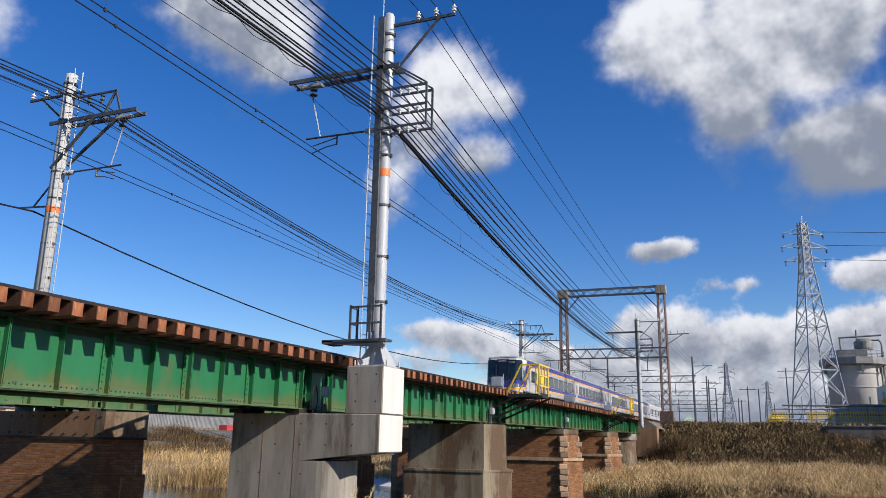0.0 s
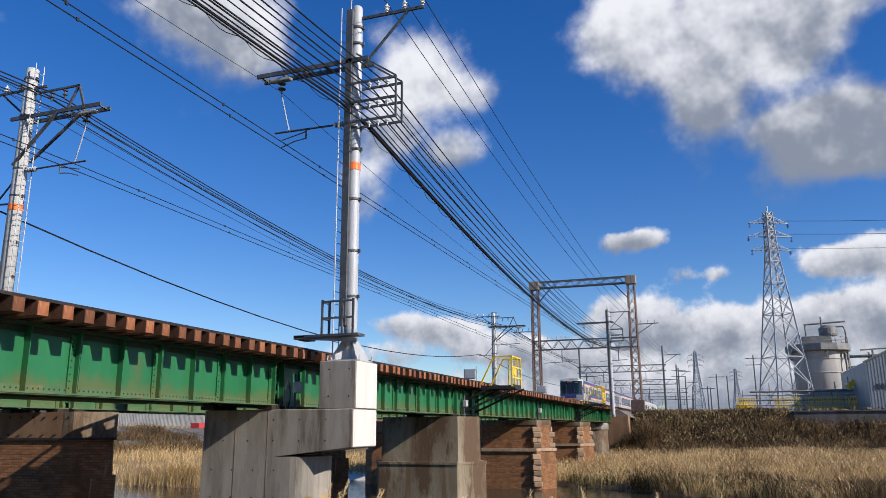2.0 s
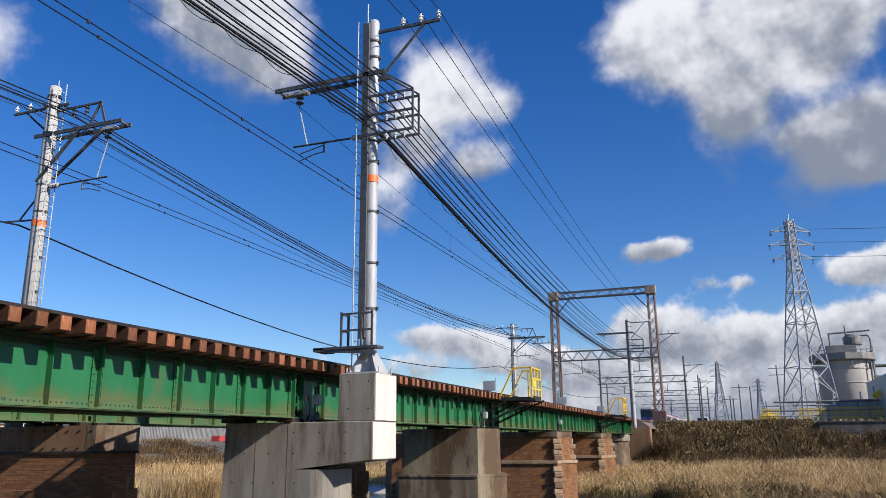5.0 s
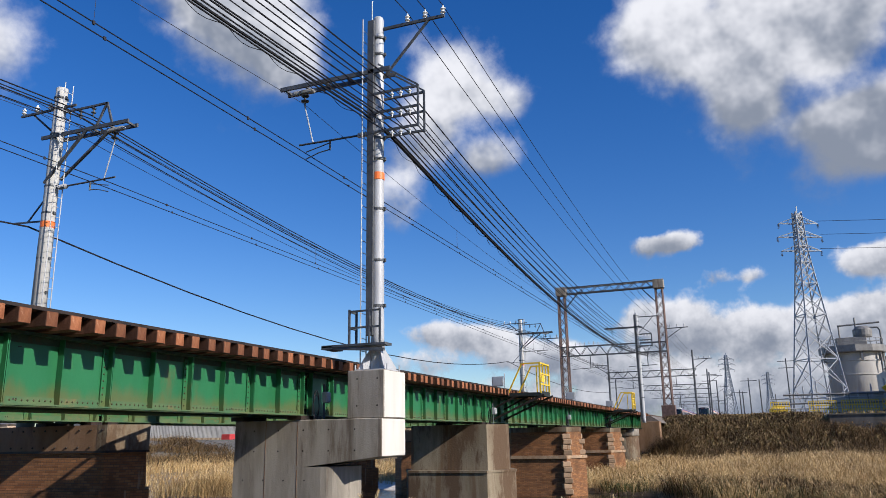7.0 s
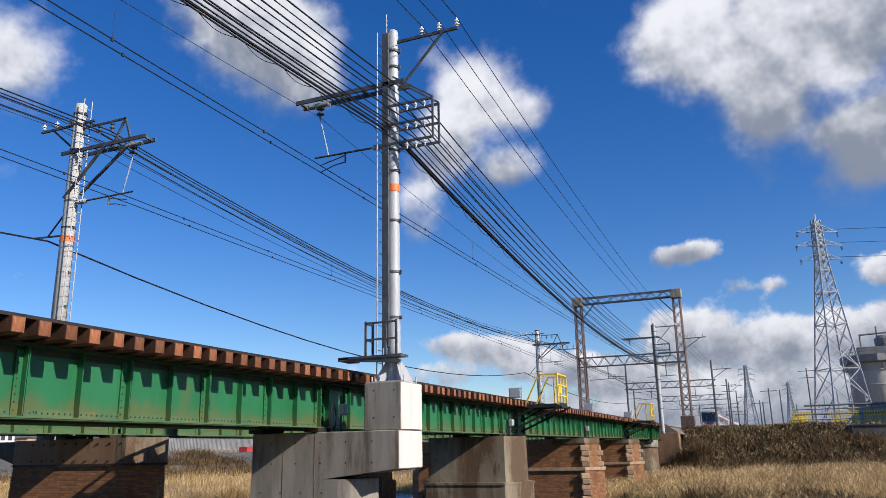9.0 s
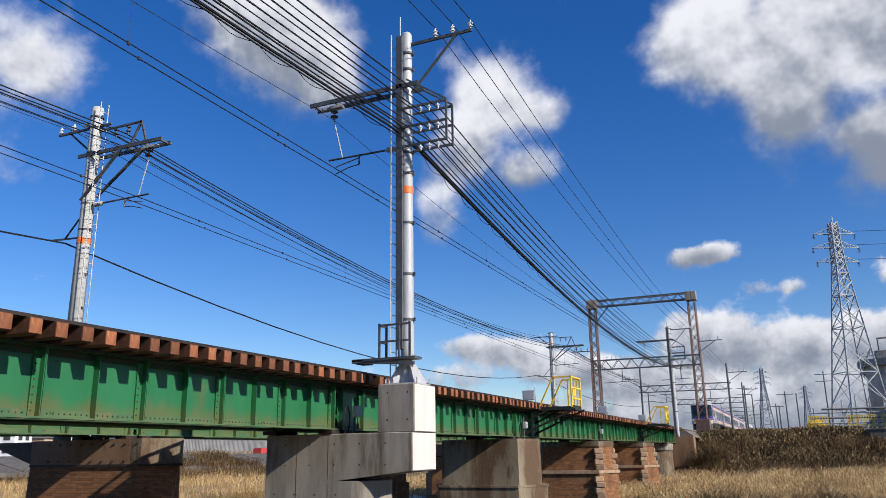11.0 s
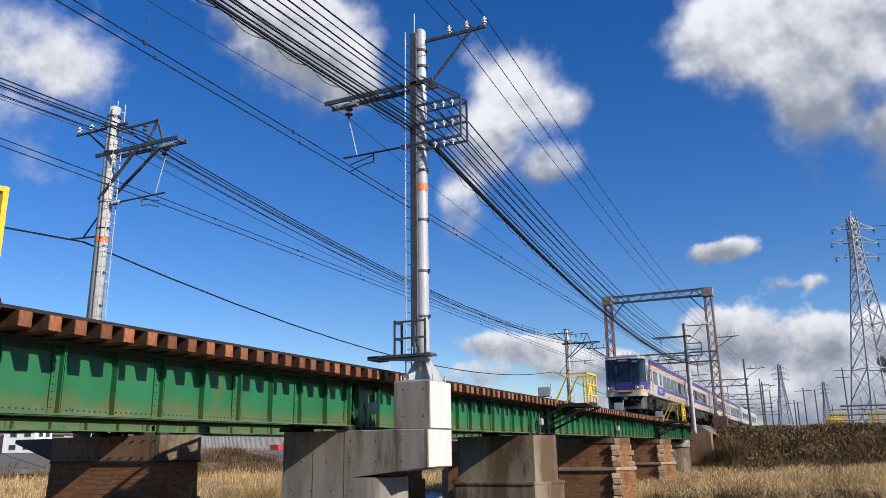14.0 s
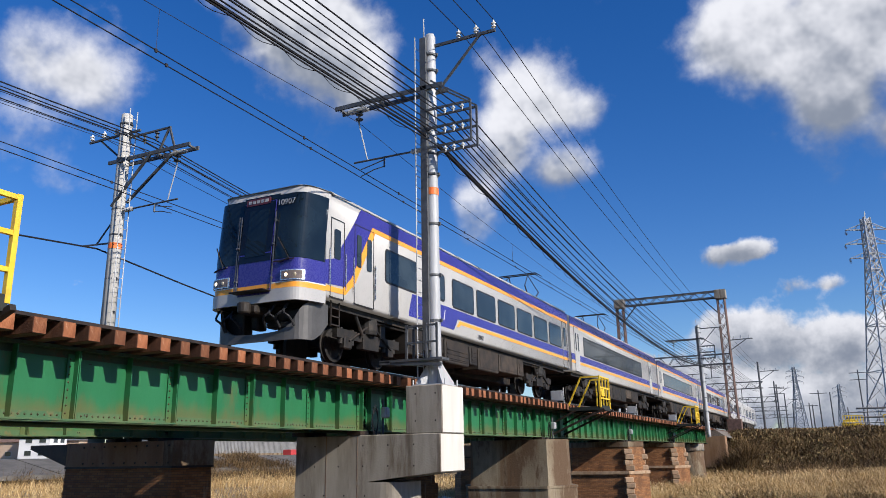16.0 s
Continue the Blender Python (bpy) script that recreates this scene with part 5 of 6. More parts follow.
    for j in range(6):
        u = j / 5
        rows.append([bm.verts.new(Vector((HALF * s * (1 - 0.02 * u - 0.25 * (u ** 2) * abs(s)), nose(s, EAVE, 0).y * (1 - u) + 1.7 * u, EAVE + 0.01 + 0.14 * math.sin(u * 1.5708) * (1 - abs(s) ** 3.2)))) for s in np.linspace(-1, 1, 22)])
    for r0, r1 in zip(rows, rows[1:]):
        for k in range(21):
            bm.faces.new((r0[k], r0[k + 1], r1[k + 1], r1[k]))
    smooth(part("cab_roof", bm, ROOF, car, "ribbed grey roof dome over the cab"))
    for k in range(5):
        part("roof_rib", box(bmn(), -0.9 + 0.4 * k, -0.84 + 0.4 * k, 1.1, 1.9, EAVE + 0.1, EAVE + 0.175), ROOF, car)
    # coupler, hoses, brake gear and the wrap-round snow plough below
    bm = box(bmn(), -0.22, 0.22, -0.02, 0.5, 0.9, 1.1, 0.04)
    lathe(bm, (0.02, -0.18, 0.88), ((0.13, 0), (0.15, 0.03), (0.15, 0.22), (0.12, 0.25)), 14)
    part("coupler", bm, EQUIP, car, "grey knuckle coupler")
    part("front_beam", box(bmn(), -1.15, 1.15, 0.85, 1.05, 0.86, 1.2, 0.02), UNDER, car)
    for x0, x1, y, z0, z1 in ((0.2, 1.12, 0.8, 0.5, 1.1), (0.42, 0.98, 0.55, 0.78, 1.02), (0.5, 0.9, 0.5, 0.6, 0.74), (-1.15, -0.62, 0.6, 0.52, 1.08), (-0.5, -0.28, 0.7, 0.66, 0.98), (-0.2, 0.2, 0.9, 0.7, 1.1)):
        part("brake_box", box(bmn(), x0, x1, y, y + 0.35, z0, z1, 0.03), UNDER, car)
    for k, x in enumerate((-1.0, -0.8, -0.55, 0.4, 0.55, 0.75, 0.95)):
        bm = bmn()
        last = None
        for j in range(9):
            a = math.pi * j / 8
            p = Vector((x + 0.12 * math.cos(a) * (1 if k % 2 else -1), 0.3 - 0.2 * math.sin(a), 1.1 - 0.065 * j - 0.05 * math.sin(a * 2)))
            if last:
                rod(bm, last, p, 0.028, n=6)
            last = p
        part("hose", bm, RUBBER, car)
    plan = [(1.3, 1.28), (1.31, 1.0), (1.31, 0.78)] + [(1.31 - 0.34 * (1 - math.cos(radians(a))), 0.78 - 0.46 * math.sin(radians(a))) for a in (15, 30, 45, 60, 75, 90)] + [(0.8, 0.29), (0.62, 0.28), (0.35, 0.27), (0, 0.27)]
    upper = [1.18, 1.18, 1.18, 1.17, 1.14, 1.08, 0.96, 0.8, 0.66, 0.55, 0.49, 0.47, 0.46]
    lower = [0.72, 0.45, 0.32] + [0.28] * 10
    plan = plan + [(-x, y) for x, y in plan[-2::-1]]
    upper, lower = upper + upper[-2::-1], lower + lower[-2::-1]
    bm = bmn()
    rows = []
    for inset in (0.0, 0.045):
        rows.append([bm.verts.new((x * (1 - inset), y + inset, z)) for (x, y), z in zip(plan, lower)])
        rows.append([bm.verts.new((x * (1 - inset), y + inset, z)) for (x, y), z in zip(plan, upper)])
    for a, b in ((0, 1), (1, 3), (3, 2), (2, 0)):
        for k in range(len(plan) - 1):
            bm.faces.new((rows[a][k + 1], rows[a][k], rows[b][k], rows[b][k + 1]))
    bmesh.ops.recalc_face_normals(bm, faces=bm.faces[:])
    part("plough", bm, SKIRT, car, "grey wrap-round snow plough with swept cheeks")
    bm = bmn()
    for z in (0.75, 0.95, 1.15):
        bar(bm, (1.28, 1.42, z), (1.28, 1.78, z), 0.03, 0.03)
    for y in (1.42, 1.78):
        bar(bm, (1.28, y, 0.7), (1.28, y, 1.34), 0.03, 0.03)
    part("step_ladder", bm, EQUIP, car)


def express_car(kind, lamps, seed, label):
    car = thing("train_car", label, "train car", (0, 0, 0), "cars of the express train")
    cab = kind == "cab"
    body = part("body", shell(bmn(), 0.96 if cab else 0.0, CAR), SILVER, car)
    for f in body.data.polygons:
        f.use_smooth = abs(f.normal.y) < 0.5
    if cab:
        cab_front(car, lamps)
    express_stripes(car, cab)
    if cab:
        framed_door(car, 1.15, 1.72, 1.36, 3.3, ((0.14, 0.4),))
        framed_door(car, 2.2, 3.12, 1.36, 3.4, ((0.1, 0.3), (0.58, 0.8)))
        window(car, 3.75, 5.5)
        window(car, 6.5, 7.35, 2.3, 3.06)
        for k in range(6):
            window(car, 7.95 + 1.93 * k, 7.95 + 1.93 * k + 1.62)
        framed_door(car, 19.45, 20.05, 1.36, 3.4, ((0.15, 0.45),))
        for k in range(6):
            y = 6.05 + 0.24 * k
            slant = 0.1 if k % 2 else -0.1
            part("emblem_bar", side_strip(bmn(), [(y, 1.68), (y + slant, 2.0), (y + slant + 0.045, 2.0), (y + 0.045, 1.68)], HALF, 0.012), CREAM, car)
        text_mesh("10907", 0.22, INK, "fleet_number", car, (HALF + 0.012, 10.1, 1.42), (90, 0, 90))
    elif kind == "wide":
        door(car, 0.6, 1.35)
        part("window", side_strip(bmn(), rounded(2.1, 15.4, 2.18, 3.12, 0.12), HALF, 0.008), RUBBER, car)
        for k in range(5):
            part("pane", side_strip(bmn(), rounded(2.15 + 2.65 * k, 2.15 + 2.65 * k + 2.62, 2.23, 3.07, 0.06), HALF, 0.014), GLASS_SIDE, car)
        door(car, 17.6, 18.4)
    else:
        door(car, 0.6, 1.35)
        for k in range(8):
            window(car, 2.2 + 1.85 * k, 2.2 + 1.85 * k + 1.5)
        door(car, 17.8, 18.6)
    for s in (0,):
        part("gutter", bar(bmn(), (HALF - 0.09, 1.2, EAVE + 0.03), (HALF - 0.09, CAR, EAVE + 0.03), 0.05, 0.05), SILVER, car)
    underfloor(car, 5.4, CAR - 5.4, seed)
    bogie(car, 3.6 if cab else 3.2)
    bogie(car, CAR - 3.2)
    roof_gear(car, CAR - 2.3 if seed in (1, 7) else (9.2 if seed in (2, 4) else 0), seed)
    coupler_gap(car)
    return car


def commuter_car(label, seed):
    car = thing("train_car", label, "train car", (0, 0, 0), "cars of the express train")
    part("body", shell(bmn(), 0, CAR), SILVER, car)
    part("waist_band", side_strip(bmn(), [(0, 1.95), (0, 2.1), (CAR, 2.1), (CAR, 1.95)]), BLUE, car)
    for k in range(4):
        door(car, 1.4 + 4.9 * k, 2.7 + 4.9 * k)
        if k < 3:
            window(car, 3.2 + 4.9 * k, 5.8 + 4.9 * k)
    underfloor(car, 5.4, CAR - 5.4, seed)
    bogie(car, 3.2)
    bogie(car, CAR - 3.2)
    roof_gear(car, CAR - 2.3 if seed % 2 else 0, seed)
    coupler_gap(car)
    return car


PITCH = CAR + 0.4
EX_LABEL = "silver express car with violet-blue sash and orange stripes"
arriving = [express_car("cab", True, 1, "silver express cab car with lit headlights, blue and orange front"),
            express_car("wide", False, 2, EX_LABEL + ", long dark windows"),
            express_car("wide", False, 3, EX_LABEL + ", long dark windows"),
            express_car("plain", False, 4, EX_LABEL),
            commuter_car("pale commuter car with a thin blue waist band", 5)]
arriving.append(copy_thing(arriving[4], pose(0, 0, 0)))
leaving = [express_car("cab", False, 7, "silver express cab car with dark lamps, blue and orange end")]
leaving += [copy_thing(c, pose(0, 0, 0)) for c in (arriving[3], arriving[1], arriving[2], arriving[4], arriving[4])]


# ---- refuge platforms and boards along the near track ----
def refuge_platform(y0, y1):
    """A steel refuge beside the track with a yellow cage at its outer end."""
    xi, xo, z = -10.35, -8.45, 3.5
    p = thing("refuge_platform", "dark steel refuge platform with yellow guard cage and sloping handrails", "platform", (0, 0, 0), "refuge platforms beside the track")
    bm = box(bmn(), xi, xo, y0, y1, z, z + 0.05)
    for yy in (y0, y1):
        box(bm, xi, xo, yy - 0.03, yy + 0.03, z - 0.1, z)
    box(bm, xo - 0.03, xo + 0.03, y0, y1, z - 0.1, z + 0.1)
    part("deck", bm, MESH_DARK, p, "dark green-black grating deck")
    for yy in (y0, y1):
        bm = bmn()
        bar(bm, (xo + 0.15, yy, z - 0.06), (-10.62, yy, 2.45), 0.08, 0.08)
        bar(bm, (-9.5, yy, z - 0.06), (-10.62, yy, 2.9), 0.07, 0.07)
        part("strut", bm, STEEL_DARK, p)
    for yy in (y0, y1):
        bm = bmn()
        bar(bm, (xo, yy, z), (xo, yy, 4.84), 0.07, 0.07)
        bar(bm, (xo - 0.55, yy, z), (xo - 0.55, yy, 4.84), 0.05, 0.05) if yy == y1 else None
        part("post", bm, YELLOW, p)
        bm = bmn()
        bar(bm, (xo, yy, 4.8), (-9.25, yy, 4.8), 0.06, 0.06)
        bar(bm, (-9.25, yy, 4.8), (-9.9, yy, z + 0.05), 0.06, 0.06)
        part("handrail", bm, YELLOW, p)
    for zz in (3.9, 4.35, 4.8):
        part("rail", bar(bmn(), (xo, y0, zz), (xo, y1, zz), 0.06, 0.06), YELLOW, p)
    for k in (1, 2):
        yy = y0 + (y1 - y0) * k / 3
        part("post", bar(bmn(), (xo, yy, z), (xo, yy, 4.8), 0.045, 0.045), YELLOW, p)
    part("kick_plate", box(bmn(), xo - 0.01, xo + 0.012, y0 + 0.25, y0 + 0.75, 4.0, 4.3), YELLOW, p)
    return p


refuge_platform(32.7, 34.25)
refuge_platform(59.8, 61.3)
refuge_platform(4.2, 5.72)


def trackside_board(y, h=0.42):
    b = thing("trackside_board", "small pale grey board on a thin post beside the track", "sign board", (-9.95, y, 3.69), "boards beside the track")
    part("post", rod(bmn(), (0.3, 0, -0.02), (0.3, 0, h + 0.2), 0.02, n=6), GALV, b)
    part("panel", box(bmn(), -0.26, 0.26, -0.02, 0.02, 0.08, 0.08 + h, 0.01), GALV, b)
    part("rim", box(bmn(), -0.22, 0.22, -0.03, -0.021, 0.12, 0.04 + h), GALV, b)


for yy in (31.4, 45.4, 58.6):
    trackside_board(yy)
bm = bmn()
for k in range(3):
    box(bm, 0.78 + 0.26 * k, 1.01 + 0.26 * k, -11, 80.4, TIE_Z1 + 0.002, TIE_Z1 + 0.04)
part("walkway_plank", bm, TIE_DARK, near_track, "dark timber walkway planks on the tie ends")["kind"] = "stuff"


# ---- far end: dike wall, works, pylons ----
WALL_MAT = surf("dark_dike_concrete", (0.075, 0.068, 0.06), (0.13, 0.12, 0.11), 0.6, 0.9, 0, 0.3, 12, (0.07, 0.06, 0.05), 0.5, 0.7, (1.5, 1.5, 0.3))
CLAD = surf("grey_cladding", (0.25, 0.26, 0.27), (0.31, 0.32, 0.33), 0.6, 0.5, 0.2, 0.05, 8, (0.22, 0.24, 0.27), 0.8, 0.4, (1, 1, 0.2))
TANK = surf("tank_concrete", (0.36, 0.34, 0.31), (0.46, 0.44, 0.41), 0.5, 0.7, 0, 0.1, 10, (0.22, 0.20, 0.18), 0.5, 0.5, (1.5, 1.5, 0.15))
PLANT = surf("plant_grey_steel", (0.16, 0.155, 0.145), (0.25, 0.24, 0.225), 1.0, 0.6, 0.2, 0.1)
SHEET = surf("corrugated_sheet", (0.17, 0.17, 0.17), (0.24, 0.24, 0.235), 0.5, 0.6, 0.0, 0.05)
WHITEWALL = surf("white_render", (0.68, 0.68, 0.67), (0.76, 0.76, 0.75), 0.5, 0.8, 0, 0.05)
TAN = surf("tan_render", (0.42, 0.30, 0.21), (0.5, 0.37, 0.27), 0.3, 0.8, 0, 0.05)
ROOFTILE = surf("grey_roof_tiles", (0.12, 0.12, 0.13), (0.2, 0.19, 0.19), 1.5, 0.7, 0, 0.3, 6)
ROOFBROWN = surf("brown_roof_tiles", (0.15, 0.09, 0.065), (0.22, 0.14, 0.10), 1.5, 0.7, 0, 0.3, 6)
REDPAINT = surf("red_paint", (0.4, 0.03, 0.03), (0.48, 0.05, 0.05), 1, 0.5, 0, 0)
BANK = surf("grey_revetment", (0.085, 0.078, 0.068), (0.14, 0.128, 0.11), 0.5, 0.9, 0, 0.3, 6, (0.09, 0.08, 0.06), 0.3, 0.6)

bm = bmn()
box(bm, 6.9, 70, 86.5, 89.5, -0.2, 3.25)
box(bm, 6.8, 70, 86.4, 89.6, 3.25, 3.36)
tagged(linked(bm, "dike_wall", WALL_MAT), "dark stained concrete dike wall", "wall", kind="structure")
bm = box(bmn(), -8.2, 6.9, 89.5, 91.2, 2.0, 3.12)
tagged(linked(bm, "crest_wall", WALL_MAT), "low dark concrete crest wall half hidden by dead vines", "wall", kind="structure")


def pylon(x, y, z0, top, base, material, label, arm=2.7, chord=0.17, n_arms=3, turn=0.0):
    p = thing("power_pylon", label, "pylon", (x, y, 0), "power pylons")
    p.rotation_euler[2] = radians(turn)
    h = top - z0
    neck = h * 0.77
    wide = lambda u: base + (1.45 * base / 6.5 - base) * u / neck if u < neck else 1.45 * base / 6.5 * (1 - 0.35 * (u - neck) / (h - neck))
    for sx, sy in ((-1, -1), (1, -1), (1, 1), (-1, 1)):
        bm = bmn()
        for a, b in ((0, neck), (neck, h * 0.97)):
            bar(bm, (sx * wide(a) / 2, sy * wide(a) / 2, z0 + a), (sx * wide(b) / 2, sy * wide(b) / 2, z0 + b), chord, chord)
        part("leg", bm, material, p)
    # panels shorten as the tower narrows; every second level has a square of horizontals
    levels, u = [0.0], 0.0
    while u < h * 0.95:
        u += max(0.82 * wide(u), h * 0.035)
        levels.append(min(u, h * 0.97))
    corners = ((-1, -1), (1, -1), (1, 1), (-1, 1))
    for f in range(4):
        (ax, ay), (bx, by) = corners[f], corners[(f + 1) % 4]
        bm = bmn()
        for k, (a, b) in enumerate(zip(levels, levels[1:])):
            wa, wb = wide(a) / 2, wide(b) / 2
            bar(bm, (ax * wa, ay * wa, z0 + a), (bx * wb, by * wb, z0 + b), chord * 0.62, chord * 0.62)
            bar(bm, (bx * wa, by * wa, z0 + a), (ax * wb, ay * wb, z0 + b), chord * 0.62, chord * 0.62)
            if k % 2 == 1:
                bar(bm, (ax * wb, ay * wb, z0 + b), (bx * wb, by * wb, z0 + b), chord * 0.7, chord * 0.7)
        part("bracing", bm, material, p)
    part("peak", bar(bmn(), (0, 0, top - h * 0.035), (0.1, 0, top), chord * 0.7, chord * 0.7), material, p)
    for k in range(n_arms):
        z = top - h * (0.085 + 0.066 * k)
        for s in (-1, 1):
            bm = bmn()
            ln = arm * (1.1 if k == 1 else 0.98)
            for dy in (-0.4, 0.4):
                bar(bm, (s * 0.5, dy, z), (s * ln, 0, z), chord * 0.55, chord * 0.55)
                bar(bm, (s * 0.5, dy, z + h * 0.03), (s * ln, 0, z), chord * 0.5, chord * 0.5)
            bar(bm, (s * ln * 0.55, 0.2, z), (s * ln * 0.45, 0, z + h * 0.016), chord * 0.45, chord * 0.45)
            part("cross_arm", bm, PYLON_FAR, p)
            bm = bmn()
            insulator(bm, (s * ln, 0, z - 0.05), 0.16 * arm / 2.7, 4, True, 0.2)
            part("insulator", bm, PORCELAIN_DARK, p)
    return p


pylon(9.6, 131, 2.8, 36.9, 6.3, PYLON, "pale galvanised lattice power pylon behind the dike", 3.3, 0.19, 3, 25.0)
pylon(-8.4, 330, 2.0, 33.0, 5.6, PYLON_FAR, "distant grey lattice power pylon", 3.0, 0.26, 3, 20.0)
pylon(9.2, 480, 2.0, 36.0, 6.0, PYLON_FAR, "distant grey lattice power pylon", 3.4, 0.34, 3, 20.0)
for k, (z, x0) in enumerate(((34.1, 12.3), (31.9, 12.6), (29.6, 12.3))):
    wire("power_line", "thin dark high-voltage line", [(x0, 131, z), (90, 150, z + 3)], [1.5], 0.035, steps=10)


def silo():
    x, y = 17.9, 160.0
    s = thing("works_silo", "round concrete works tower with a railed platform and machinery on top", "industrial tower", (x, y, 0))
    smooth(part("drum", lathe(bmn(), (0, 0, 2), ((4.45, 0), (4.4, 13.2), (4.4, 13.4)), 40), TANK, s))
    part("platform", lathe(bmn(), (0, 0, 15.4), ((4.3, 0), (5.5, 0.02), (5.6, 0.15), (5.6, 1.3)), 12), PLANT, s, "broad grey top platform")
    bm = bmn()
    for k in range(24):
        a = 2 * math.pi * k / 24
        c = (5.2 * math.cos(a), 5.2 * math.sin(a))
        d = (5.2 * math.cos(a + math.pi / 12), 5.2 * math.sin(a + math.pi / 12))
        bar(bm, (*c, 16.7), (*c, 17.9), 0.08, 0.08)
        for z in (17.3, 17.9):
            bar(bm, (*c, z), (*d, z), 0.07, 0.07)
    part("guard_rail", bm, PLANT, s)
    part("machine_house", box(bmn(), -2.6, 2.4, -2.4, 2.4, 16.7, 18.3, 0.1), PLANT, s)
    part("cyclone", lathe(bmn(), (2.0, -1, 18.3), ((1.5, 0), (1.6, 0.4), (1.6, 1.4), (0.9, 2.0)), 18), PLANT, s)
    bm = bmn()
    for pts in (((3.2, -1, 20.0), (4.6, -1, 20.0), (4.9, -1, 19.4), (4.9, -1, 8.0)), ((-2, -1, 20.6), (5, -1, 20.9)), ((1.0, -1, 18), (1.0, -1, 22.0)), ((-1.8, -1, 17), (-1.8, -1, 20.6)), ((4.2, -3, 2), (4.2, -3, 15))):
        for a, b in zip(pts, pts[1:]):
            rod(bm, a, b, 0.16, n=8)
    part("pipework", bm, PLANT, s)
    for z in (5.0, 8.2, 11.4, 13.9):
        part("hoop", lathe(bmn(), (0, 0, z), ((4.38, 0), (4.56, 0.02), (4.56, 0.16), (4.38, 0.18)), 40), TANK, s)
    part("top_neck", lathe(bmn(), (0, 0, 15.3), ((3.9, -0.1), (3.9, 0.12)), 24), PLANT, s)
    for k in range(8):
        a = 2 * math.pi * k / 8 + 0.2
        part("corbel", bar(bmn(), (4.9 * math.cos(a), 4.9 * math.sin(a), 13.9), (4.9 * math.cos(a), 4.9 * math.sin(a), 15.41), 0.4, 0.4), PLANT, s)
    return s


silo()


def side_plant():
    p = thing("process_frame", "dark open steel frame with vessels beside the works tower", "industrial frame", (26.0, 162, 0))
    for z in (6, 9.5, 12.5, 14.5):
        part("floor", box(bmn(), -3, 5, -2, 2, z, z + 0.25), PLANT, p)
    for x in (-3, 1, 5):
        for y in (-2, 2):
            part("column", box(bmn(), x - 0.15, x + 0.15, y - 0.15, y + 0.15, 2, 15.5), PLANT, p)
    for x in (-1.2, 2.8):
        part("vessel", lathe(bmn(), (x, -0.5, 9.7), ((0.6, 0), (1.2, 0.5), (1.2, 2.2), (0.5, 2.7)), 16), PLANT, p)
    part("jib", bar(bmn(), (-1, -2, 15.6), (6, -2, 15.9), 0.2, 0.25), PLANT, p)


side_plant()


def pipe_rack():
    r = thing("pipe_rack", "low rack of grey pipes with yellow railings behind the dike", "pipe rack", (0, 120, 0))
    for k, z in enumerate((6.7, 6.2, 5.5, 4.8)):
        part("pipe", rod(bmn(), (2.5 if k else 4, -0.3 * k, z), (34, -0.3 * k, z - 0.1), 0.09 if k % 2 else 0.13, n=8), PYLON if k % 2 else PLANT, r)
    for k in range(14):
        x = 3 + 2.3 * k
        part("post", box(bmn(), x - 0.06, x + 0.06, -0.7, -0.5, 2.5, 6.9), PLANT, r)
    for x0, x1 in ((2.2, 4.6), (7.0, 10.4), (11.0, 15.4), (15.9, 22.0)):
        bm = bmn()
        for z in (4.5, 5.1, 5.7):
            bar(bm, (x0, -2.5, z), (x1, -2.5, z), 0.1, 0.1)
        n = int((x1 - x0) / 0.3)
        for j in range(n + 1):
            bar(bm, (x0 + (x1 - x0) * j / n, -2.5, 3.0), (x0 + (x1 - x0) * j / n, -2.5, 5.7), 0.09, 0.09)
        part("railing", bm, YELLOW, r, "yellow railing")
    part("tank", lathe(bmn(), (3.2, 2, 3.0), ((1.2, 0), (1.2, 1.9), (0.4, 2.4)), 18), YELLOW, r, "small yellow tank")
    part("long_shed", box(bmn(), 11, 34, 6, 14, 3.0, 6.9, 0.05), TANK, r, "low grey shed")
    part("shed_roof", box(bmn(), 10.6, 34.4, 5.6, 14.4, 6.9, 7.1), PLANT, r)
    bm = bmn()
    for k in range(16):
        rod(bm, (5 + 1.7 * k, 1.0, 3), (5 + 1.7 * k, 1.0, 7.2 + (k * 7 % 5) * 0.35), 0.09, n=6)
    part("risers", bm, PYLON, r)["kind"] = "stuff"
    part("chute", bar(bmn(), (16.4, -1.5, 7.0), (18.6, -1.5, 8.6), 0.9, 0.7), YELLOW, r, "yellow covered chute")


pipe_rack()


